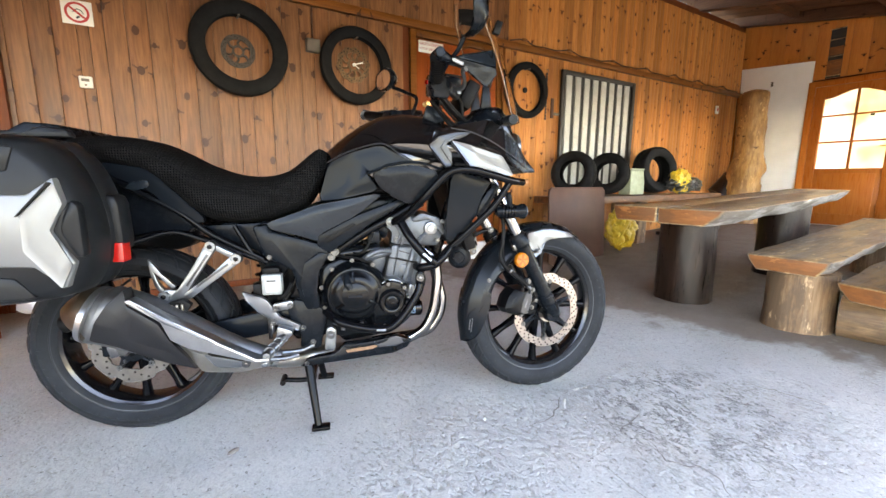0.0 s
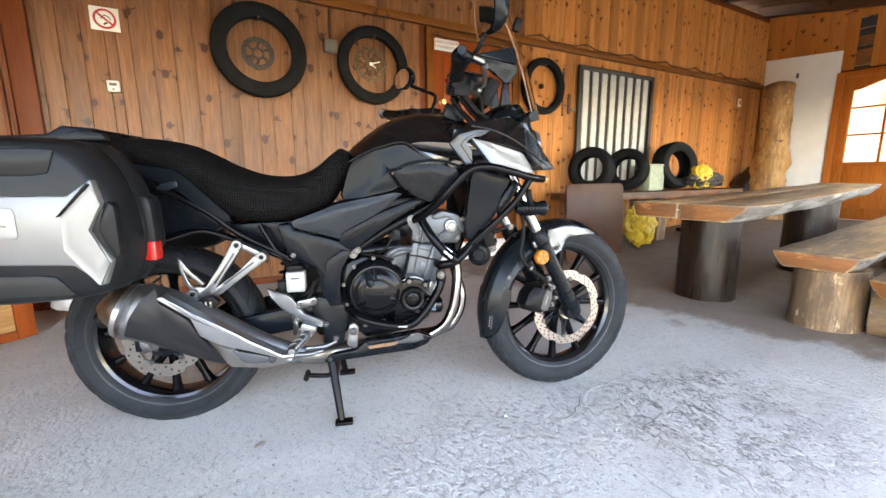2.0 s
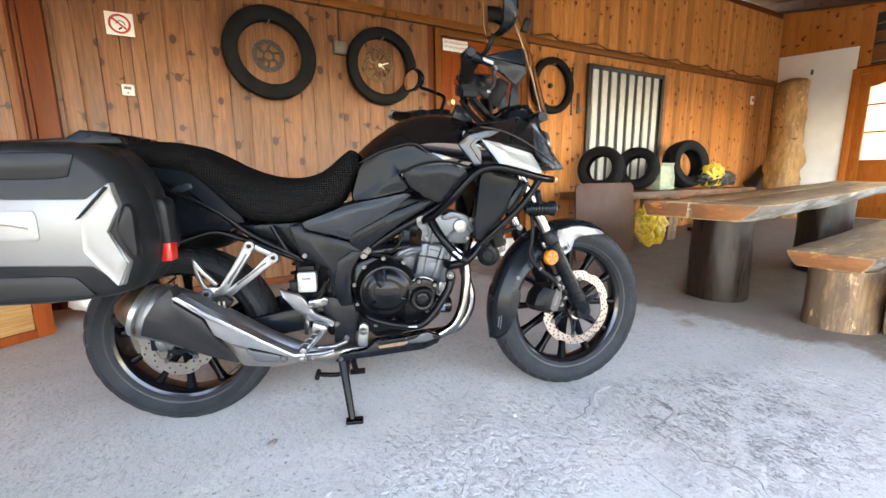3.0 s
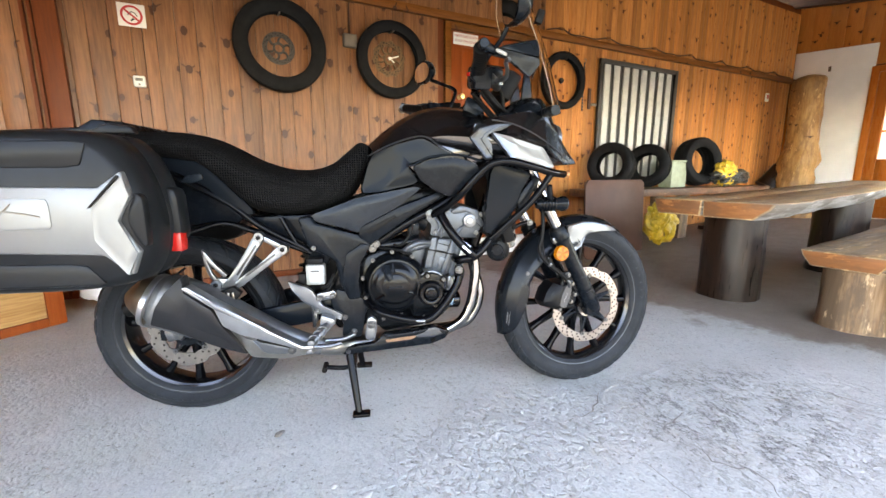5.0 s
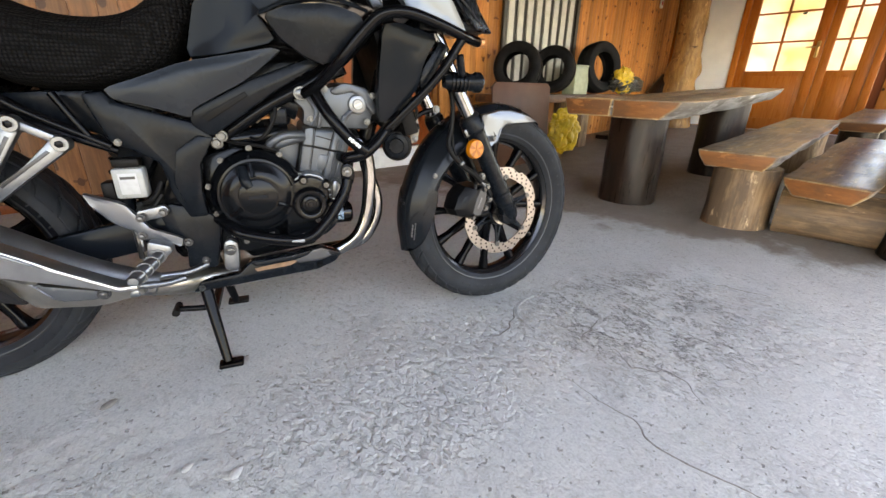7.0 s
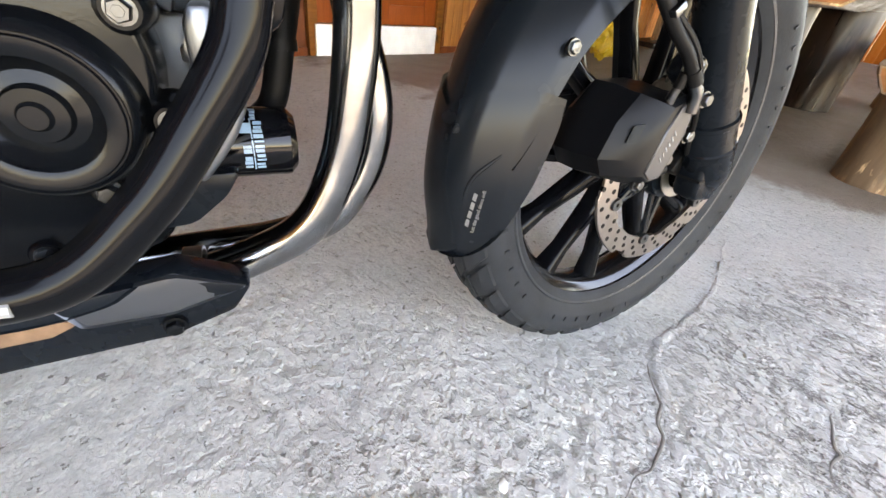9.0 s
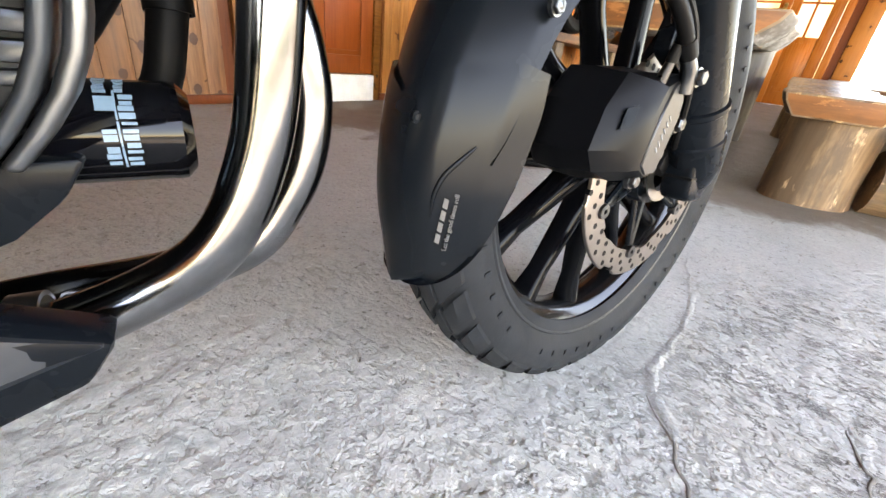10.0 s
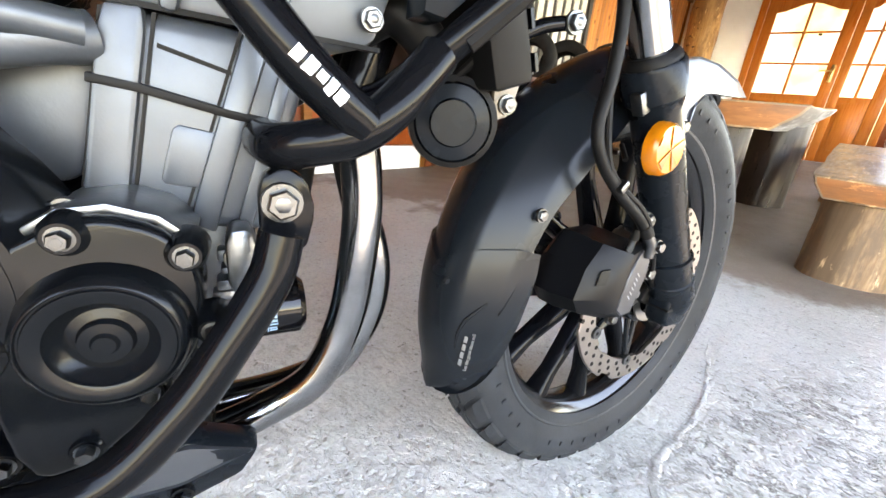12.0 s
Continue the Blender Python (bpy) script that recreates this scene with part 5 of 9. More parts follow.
def moto_tyre(cx, cz, R, rim, w, blocks, parent, rear=False):
    h = w / 2
    carc = [(rim - 0.004, -h * 0.62), (rim + 0.004, -h * 0.74), (rim + 0.012, -h * 0.80), (rim + 0.014, -h * 0.78), (rim + 0.03, -h * 0.93), (R - 0.045, -h), (R - 0.030, -h * 0.965), (R - 0.018, -h * 0.80), (R - 0.0085, -h * 0.45), (R - 0.0065, 0)]
    prof = carc + [(r, -y) for r, y in carc[-2::-1]] + [(rim + 0.01, h * 0.5), (rim + 0.01, -h * 0.5)]
    ty = part("tyre", lathe(prof, 96, closed=True), M["rubber_new"], parent, "black road tyre with block tread", pose(cx, 0, cz))
    # tread blocks
    b = bmesh.new()
    cols = [(-0.92, -0.50), (-0.43, -0.035), (0.035, 0.43), (0.50, 0.92)]

    def rad(y):
        u = abs(y / h)
        return float(np.interp(u, [0, 0.45, 0.80, 0.965, 1.0], [R - 0.0065, R - 0.0085, R - 0.018, R - 0.030, R - 0.045]))
    for k in range(blocks):
        for ci, (c0, c1) in enumerate(cols):
            outer = ci in (0, 3)
            a0 = 2 * math.pi * (k + (0.5 if ci % 2 else 0.0)) / blocks
            sp = 2 * math.pi / blocks
            gap = 0.20 if outer else 0.22
            skew = 0.55 * sp * (1 if ci < 2 else -1)
            lo, hi = [], []
            seg_a, seg_y = 3, 3
            for ia in range(seg_a + 1):
                for iy in range(seg_y + 1):
                    fy = iy / seg_y
                    y = (c0 + (c1 - c0) * fy) * h
                    sk = skew * (fy if ci < 2 else 1 - fy)
                    a = a0 + sp * (gap / 2 + (1 - gap) * ia / seg_a) + sk
                    r0 = rad(y) - 0.001
                    edge = ia in (0, seg_a) or iy in (0, seg_y)
                    r1 = rad(y) + (0.0066 if not edge else 0.0054) * (1.0 if abs(y / h) < 0.8 else 0.75)
                    lo.append(b.verts.new((cx + math.cos(a) * r0, y, cz + math.sin(a) * r0)))
                    hi.append(b.verts.new((cx + math.cos(a) * r1, y, cz + math.sin(a) * r1)))
            w1 = seg_y + 1
            for ia in range(seg_a):
                for iy in range(seg_y):
                    i = ia * w1 + iy
                    b.faces.new((hi[i], hi[i + 1], hi[i + w1 + 1], hi[i + w1]))
            rim_i = [iy for iy in range(w1)] + [ia * w1 + seg_y for ia in range(1, seg_a + 1)] + [seg_a * w1 + iy for iy in range(seg_y - 1, -1, -1)] + [ia * w1 for ia in range(seg_a - 1, 0, -1)]
            for p, q in zip(rim_i, rim_i[1:] + rim_i[:1]):
                b.faces.new((lo[p], lo[q], hi[q], hi[p]))
    for v in [v for v in b.verts if not v.link_faces]:
        b.verts.remove(v)
    part("tread", b, M["rubber_new"], parent, "cut tread blocks", angle=30)
    # raised marks on the side wall
    me = finish(box(-0.0025, 0.0025, -0.0008, 0.0006, -0.0038, 0.0038), "side_mark", M["rubber_new"])
    for k in range(54):
        if k % 9 in (7, 8):
            continue
        a = 2 * math.pi * k / 54
        r0 = (rim + R) / 2 - 0.008
        ob = new("side_mark", me)
        ob.parent = parent
        ob.matrix_basis = Matrix.Translation((cx + math.cos(a) * r0, -h * 0.995, cz + math.sin(a) * r0)) @ Matrix.Rotation(-a + math.pi / 2, 4, "Y") @ Matrix.Diagonal((0.6 + 0.4 * math.sin(k * 2.7) ** 2, 1, 1, 1))
    return ty


def wheel_rim(cx, cz, rim, w, pairs, parent, hub_r, hub_w):
    h = w / 2
    prof = [(rim + 0.011, -h), (rim + 0.013, -h + 0.004), (rim + 0.002, -h + 0.012), (rim - 0.012, -h + 0.02), (rim - 0.020, -h * 0.3), (rim - 0.020, h * 0.3), (rim - 0.012, h - 0.02), (rim + 0.002, h - 0.012), (rim + 0.013, h - 0.004), (rim + 0.011, h), (rim + 0.004, h - 0.004), (rim - 0.002, h - 0.012), (rim - 0.006, 0), (rim - 0.002, -h + 0.012), (rim + 0.004, -h + 0.004)]
    rm = part("rim", lathe(prof, 96, closed=True), M["rim_paint"], parent, "gloss black cast rim", pose(cx, 0, cz))
    # a lighter ring on each lip carries the rim's highlight
    for sy in (-1, 1):
        part("rim_lip", lathe([(rim + 0.0085, sy * (h + 0.0006)), (rim + 0.0115, sy * (h + 0.0016)), (rim + 0.0140, sy * (h + 0.0002)), (rim + 0.0130, sy * (h - 0.0035))], 96, closed=True), M["rim_lip"], parent, "rim lip with its highlight put into the colour", pose(cx, 0, cz))
    for k in range(pairs):
        for sgn in (-1, 1):
            a0 = 2 * math.pi * k / pairs + sgn * 0.10 + 0.2
            a1 = 2 * math.pi * k / pairs + sgn * 0.255 + 0.2
            p0 = Vector((cx + math.cos(a0) * hub_r * 0.9, 0, cz + math.sin(a0) * hub_r * 0.9))
            p1 = Vector((cx + math.cos(a1) * (rim - 0.014), 0, cz + math.sin(a1) * (rim - 0.014)))
            d = (p1 - p0).normalized()
            s = Vector((-d.z, 0, d.x))
            rings = []
            for f, wd, dp in ((0, 0.016, 0.034), (0.3, 0.0125, 0.026), (0.75, 0.0095, 0.022), (1.0, 0.013, 0.030)):
                c = p0.lerp(p1, f)
                rings.append([c + s * wd - Vector((0, dp * 0.45, 0)), c + s * wd * 0.45 - Vector((0, dp * 0.6, 0)), c - s * wd * 0.45 - Vector((0, dp * 0.6, 0)), c - s * wd - Vector((0, dp * 0.45, 0)), c - s * wd + Vector((0, dp * 0.5, 0)), c + s * wd + Vector((0, dp * 0.5, 0))])
            part("spoke", loft(rings), M["frame_paint"], parent, angle=60)
    part("hub", lathe([(0, -hub_w / 2), (0.03, -hub_w / 2), (0.034, -hub_w / 2 + 0.004), (hub_r * 0.7, -hub_w / 4), (hub_r, -0.022), (hub_r, 0.022), (hub_r * 0.7, hub_w / 4), (0.03, hub_w / 2), (0, hub_w / 2)], 40), M["frame_paint"], parent, "", pose(cx, 0, cz))
    # valve stem
    part("valve", tube([(cx - 0.02, -0.005, cz + rim * 0.88), (cx - 0.04, -0.03, cz + rim * 0.80)], 0.004, 8, 0), M["hose"], parent)
    return rm


def brake_disc(cx, y, cz, r, r_in, parent, holes, arms, wave=True, mat="disc_steel"):
    n = 192
    b = bmesh.new()

    def wob(k):
        if not wave:
            return 0
        f = (k % 32) / 32
        return -0.007 if f < 0.14 else (0.0 if f > 0.2 else -0.0035)
    rings = []
    for rr, yy in ((r_in, 0.0025), (r_in, -0.0025), (r - 0.001, -0.0025), (r, -0.0018), (r, 0.0018), (r - 0.001, 0.0025)):
        rings.append([Vector((cx + math.cos(2 * math.pi * k / n) * (rr + (wob(k) if rr > r_in else -wob(k + 12) * 0.6)), y + yy, cz + math.sin(2 * math.pi * k / n) * (rr + (wob(k) if rr > r_in else -wob(k + 12) * 0.6)))) for k in range(n)])
    loft(rings + [rings[0]], cap=False, bm=b)
    d = part("brake_disc", b, M[mat], parent, "drilled steel wave disc", angle=25)
    # dark plugs laid through the disc stand in for the shade of drilled holes
    hole = finish(lathe([(0, -0.0029), (0.0036, -0.0029), (0.0036, 0.0029), (0, 0.0029)], 10), "drilled_hole", M["hose"])
    for k in range(holes):
        for j, off in ((0.22, 0.0), (0.5, 0.33), (0.78, 0.66)):
            a = 2 * math.pi * (k + off) / holes
            rr = r_in + (r - r_in) * j
            ob = new("drilled_hole", hole)
            ob.parent = d
            ob.matrix_basis = Matrix.Translation((cx + math.cos(a) * rr, y, cz + math.sin(a) * rr))
    for k in range(arms):
        a = 2 * math.pi * k / arms + 0.4
        for da in (-0.22, 0.22):
            p0 = (cx + math.cos(a + da * 1.2) * 0.042, y + 0.008, cz + math.sin(a + da * 1.2) * 0.042)
            p1 = (cx + math.cos(a) * (r_in + 0.004), y, cz + math.sin(a) * (r_in + 0.004))
            part("carrier_arm", tube([p0, p1], 0.0045, 8, 0), M["satin_black"], d)
        q = (cx + math.cos(a) * (r_in + 0.002), y, cz + math.sin(a) * (r_in + 0.002))
        part("rivet", lathe([(0.003, -0.006), (0.0085, -0.006), (0.0095, -0.003), (0.0095, 0.004), (0.003, 0.004)], 16, closed=True), M["bolt"], d, "", pose(*q))
    part("carrier", lathe([(0.030, 0.012), (0.030, -0.004), (0.048, -0.003), (0.050, 0.012)], 40, closed=True), M["satin_black"], d, "", pose(cx, y, cz))
    return d


FX, FZ, RX, RZ = 1.460, 0.322, 0.036, 0.308
RAKE = Vector((-0.464, 0, 0.886)).normalized()
# the front wheel is turned to the left about the raked steering axis
STEER = Matrix.Translation((1.4716, -0.0113, 0.321)) @ Matrix.Rotation(radians(7.84), 4, RAKE) @ Matrix.Translation((-FX, 0, -FZ))
STEER_BARS = Matrix.Translation((1.41, -0.009, FZ)) @ Matrix.Rotation(radians(10.7), 4, RAKE) @ Matrix.Translation((-1.41, 0, -FZ))


def steered(build, m=STEER):
    """Run a builder and turn the parts that it adds with the front wheel."""
    before = set(BIKE.children)
    build()
    for o in BIKE.children:
        if o not in before:
            o.matrix_basis = m @ o.matrix_basis


def build_front_wheel():
    w = new("front_wheel")
    w.parent = BIKE
    moto_tyre(FX, FZ, 0.3294, 0.2415, 0.116, 36, w)
    wheel_rim(FX, FZ, 0.2415, 0.090, 6, w, 0.052, 0.13)
    brake_disc(FX, -0.076, FZ, 0.148, 0.113, w, 30, 6)
    part("abs_ring", lathe([(0.030, -0.002), (0.043, -0.002), (0.043, 0.0), (0.030, 0.0)], 48, closed=True), M["steel"], w, "", pose(FX, -0.088, FZ))


def build_rear_wheel():
    w = new("rear_wheel")
    w.parent = BIKE
    moto_tyre(RX, RZ, 0.308, 0.228, 0.162, 30, w, True)
    wheel_rim(RX, RZ, 0.228, 0.125, 6, w, 0.06, 0.18)
    brake_disc(RX, -0.092, RZ, 0.120, 0.076, w, 12, 5, True, "disc_dull")
    w.matrix_basis = pose(0.008, -0.012, 0)
    cal = part("rear_caliper", bevel(prism([(-0.014, 0.322), (0.066, 0.342), (0.086, 0.307), (-0.004, 0.282)], -0.135, -0.07), 0.006), M["alu"], BIKE, "bare aluminium rear caliper")
    hex_bolt(0.026, -0.135, 0.312, 0.009, cal)
    part("axle_nut", lathe([(0, -0.03), (0.014, -0.03), (0.018, -0.02), (0.018, 0.0), (0, 0)], 18), M["bolt"], BIKE, "", pose(RX, -0.115, RZ))


steered(build_front_wheel)
build_rear_wheel()


def build_fork():
    bot = Vector((FX + 0.004, 0, FZ))
    up = RAKE
    for y, nm in ((-0.116, "fork_leg"), (0.116, "fork_leg")):
        sd = math.copysign(1, y)
        o = Vector((0, y, 0))
        prof = [(-0.012, 0.022), (0.0, 0.027), (0.012, 0.0300), (0.040, 0.0305), (0.042, 0.0315), (0.046, 0.0315), (0.048, 0.0298), (0.078, 0.0292), (0.080, 0.0312), (0.085, 0.0312), (0.087, 0.0282), (0.190, 0.0272), (0.290, 0.0276), (0.302, 0.0300), (0.306, 0.0335), (0.338, 0.0335), (0.342, 0.0315)]
        lower = tube([bot + o + up * h for h, r in prof], [r for h, r in prof], 32, 0)
        leg = part(nm, lower, M["satin_black"], BIKE, "black lower fork leg")
        part("dust_seal", tube([bot + o + up * 0.340, bot + o + up * 0.346, bot + o + up * 0.352], [0.030, 0.0295, 0.025], 28, 0), M["hose"], leg)
        part("stanchion", tube([bot + o + up * 0.33, bot + o + up * 0.80], 0.0205, 28, 0), M["chrome"], leg, "polished inner fork tube")
        foot = prism(rounded([(FX - 0.032, FZ - 0.030), (FX + 0.016, FZ - 0.034), (FX + 0.030, FZ - 0.004), (FX + 0.012, FZ + 0.050), (FX - 0.034, FZ + 0.048)], 0.15), y - 0.017, y + 0.017, 0.006, 3)
        part("axle_clamp", foot, M["satin_black"], leg)
        part("clamp_split", box(FX - 0.034, FX - 0.012, y - 0.0178, y + 0.0178, FZ - 0.004, FZ - 0.001), M["hose"], leg)
        # ear that carries the caliper
        if sd < 0:
            part("caliper_ear", prism(rounded([(FX - 0.128, FZ + 0.118), (FX - 0.122, FZ + 0.140), (FX - 0.098, FZ + 0.146), (FX - 0.048, FZ + 0.120), (FX - 0.030, FZ + 0.052), (FX - 0.060, FZ + 0.042), (FX - 0.092, FZ + 0.050), (FX - 0.076, FZ + 0.096)], 0.15), -0.116, -0.100, 0.003), M["satin_black"], leg)
    part("axle", lathe([(0, -0.128), (0.006, -0.128), (0.0075, -0.126), (0.0115, -0.126), (0.0125, -0.124), (0.0125, 0.13), (0, 0.13)], 24), M["bolt"], BIKE, "bright axle end", pose(FX, 0, FZ))
    hex_bolt(FX, -0.127, FZ, 0.012, BIKE, dy=0.010)
    for z, t in ((0.86, 0.05), (1.0, 0.045)):
        x = FX - 0.464 / 0.886 * (z - FZ)
        part("triple_clamp", box(x - 0.045, x + 0.04, -0.15, 0.15, z - t / 2, z + t / 2, 0.012), M["satin_black"], BIKE)


steered(build_fork)


def build_front_brake():
    """Caliper, hose and reflector, in the turned wheel's own directions from the axle."""
    def at(dx, y, dz):
        return (FX + dx, y, FZ + dz)

    def ol(pts, y):
        return [Vector(at(x, y, z)) for x, z in pts]
    # amber side reflector on its bracket
    rf = part("side_reflector", lathe([(0, -0.010), (0.024, -0.010), (0.0275, -0.006), (0.0285, 0.004), (0, 0.004)], 36), M["amber"], BIKE, "round amber side reflector", pose(*at(-0.154, -0.146, 0.217)))
    for k in range(5):
        a = k * 2 * math.pi / 5
        part("facet", prism([(0, 0), (math.cos(a) * 0.023, math.sin(a) * 0.023), (math.cos(a + 0.5) * 0.023, math.sin(a + 0.5) * 0.023)], -0.0112, -0.0102), M["amber_dark"], rf)
    part("bracket", prism(rounded([(-0.03, -0.012), (0.02, -0.016), (0.03, 0.012), (-0.02, 0.016)], 0.2), 0.004, 0.008, 0.001), M["satin_black"], rf)
    # body: inner half, waist over the disc, outer half tapering to a flat machined face
    core = [(-0.200, 0.030), (-0.186, 0.074), (-0.158, 0.104), (-0.110, 0.106), (-0.100, 0.052), (-0.118, 0.002), (-0.152, -0.004), (-0.188, 0.008)]
    mid = [(-0.196, 0.032), (-0.182, 0.070), (-0.156, 0.100), (-0.108, 0.102), (-0.098, 0.052), (-0.116, 0.004), (-0.150, 0.000), (-0.184, 0.012)]
    face = [(-0.166, 0.034), (-0.158, 0.066), (-0.140, 0.094), (-0.104, 0.102), (-0.092, 0.060), (-0.112, 0.008), (-0.138, 0.004), (-0.158, 0.014)]
    flat = [(-0.150, 0.034), (-0.144, 0.062), (-0.128, 0.090), (-0.104, 0.100), (-0.094, 0.060), (-0.113, 0.011), (-0.132, 0.008), (-0.146, 0.016)]
    b = loft([ol([(x * 0.96 - 0.005, z * 0.9 + 0.004) for x, z in core], -0.030), ol(core, -0.038), ol(core, -0.066), ol(mid, -0.092), ol(mid, -0.100), ol(face, -0.120), ol(flat, -0.126)])
    c = part("front_caliper", bevel(b, 0.0022, 2, 24), M["caliper_black"], BIKE, "black two-piston brake caliper", angle=24)
    part("machined_face", bevel(prism([(FX + x, FZ + z) for x, z in ((-0.1065, 0.099), (-0.120, 0.090), (-0.131, 0.066), (-0.146, 0.020), (-0.134, 0.010), (-0.116, 0.012), (-0.106, 0.036), (-0.097, 0.060), (-0.0955, 0.078))], -0.1278, -0.1240), 0.0012, 1), M["silver_dull"], c, "bare grey machined caliper face")
    mk = pose(FX - 0.121, -0.1281, FZ + 0.048) @ Matrix.Rotation(radians(-68), 4, "Y")
    for k in range(6):
        x = -0.017 + k * 0.0062
        part("plain_mark", prism([(x, -0.003), (x + 0.0014, -0.003), (x + 0.0042, 0.003), (x + 0.0028, 0.003)], -0.0005, 0.0005), M["pale_text"], c, "", mk)
    # inspection window in the slanted rear face
    wn_ = bmesh.new()
    q = [Vector(at(-0.1745, -0.1120, 0.052)), Vector(at(-0.1650, -0.1176, 0.054)), Vector(at(-0.1595, -0.1178, 0.073)), Vector(at(-0.1690, -0.1122, 0.070))]
    nn = (q[1] - q[0]).cross(q[3] - q[0]).normalized()
    nn = nn if nn.x < 0 else -nn
    loft([[p + nn * 0.0030 for p in q], [p - nn * 0.001 for p in q]], bm=wn_)
    part("window_frame", bevel(wn_, 0.0008, 1), M["satin_black"], c)
    q2 = [sum(q, Vector()) / 4 + (p - sum(q, Vector()) / 4) * 0.68 for p in q]
    part("window", loft([[p + nn * 0.0034 for p in q2], [p + nn * 0.0005 for p in q2]]), M["grey_dark"], c)
    # slide pin boot, pad pin, bolts
    part("pin_boot", tube([at(-0.112, -0.092, 0.012), at(-0.092, -0.098, 0.004), at(-0.070, -0.100, 0.010)], [0.0085, 0.0075, 0.009], 14, 4), M["hose"], c, "black rubber pin boot")
    part("pad_clip", prism([(FX - 0.108, FZ - 0.002), (FX - 0.060, FZ + 0.018), (FX - 0.056, FZ + 0.060), (FX - 0.086, FZ + 0.060)], -0.103, -0.094, 0.003), M["satin_black"], c)
    for dx, y, dz, r in ((-0.108, -0.119, 0.130, 0.0085), (-0.0776, -0.118, 0.0565, 0.0075), (-0.138, -0.116, 0.003, 0.0065), (-0.086, -0.108, 0.026, 0.007)):
        hex_bolt(*at(dx, y, dz), r, c)
    part("bleed_nipple", tube([at(-0.132, -0.118, 0.094), at(-0.134, -0.124, 0.112)], [0.0055, 0.004], 10, 0), M["bolt"], c)
    part("nipple_cap", tube([at(-0.134, -0.124, 0.110), at(-0.135, -0.127, 0.124)], [0.0055, 0.0045], 10, 0), M["hose"], c)
    un = part("hose_union", tube([at(-0.104, -0.128, 0.086), at(-0.108, -0.130, 0.104), at(-0.122, -0.130, 0.118)], [0.0075, 0.0075, 0.0065], 12, 3), M["bolt"], c, "bright hose union")
    hex_bolt(*at(-0.099, -0.134, 0.100), 0.007, un)
    part("hose_sleeve", tube([at(-0.120, -0.131, 0.116), at(-0.132, -0.131, 0.128)], 0.0082, 12, 0), M["hose"], c)
    hs = part("brake_hose", tube([at(-0.124, -0.131, 0.120), at(-0.150, -0.132, 0.142), at(-0.182, -0.128, 0.166), at(-0.214, -0.122, 0.200), at(-0.226, -0.118, 0.236), at(-0.214, -0.116, 0.286), at(-0.212, -0.112, 0.36), at(-0.24, -0.10, 0.46)], 0.0066, 12, 7), M["hose"], BIKE, "black brake hose")
    part("abs_lead", tube([at(-0.012, -0.100, 0.016), at(-0.050, -0.112, 0.034), at(-0.090, -0.128, 0.082), at(-0.118, -0.134, 0.120), at(-0.150, -0.136, 0.150), at(-0.205, -0.126, 0.196), at(-0.216, -0.116, 0.28)], 0.0034, 8, 6), M["hose"], BIKE)
    part("lead_clip", box(-0.007, 0.007, -0.006, 0.006, -0.004, 0.004, 0.0015), M["bolt"], hs, "", pose(*at(-0.190, -0.132, 0.176), 0, -45, 0))
    part("lead_clip", box(-0.009, 0.009, -0.007, 0.007, -0.012, 0.012, 0.002), M["bolt"], hs, "", pose(*at(-0.168, -0.122, 0.262), 0, -28, 0))
    part("sensor_body", box(-0.010, 0.010, -0.008, 0.008, -0.014, 0.014, 0.003), M["hose"], c, "", pose(*at(-0.036, -0.096, 0.012), 0, 30, 0))


steered(build_front_brake)


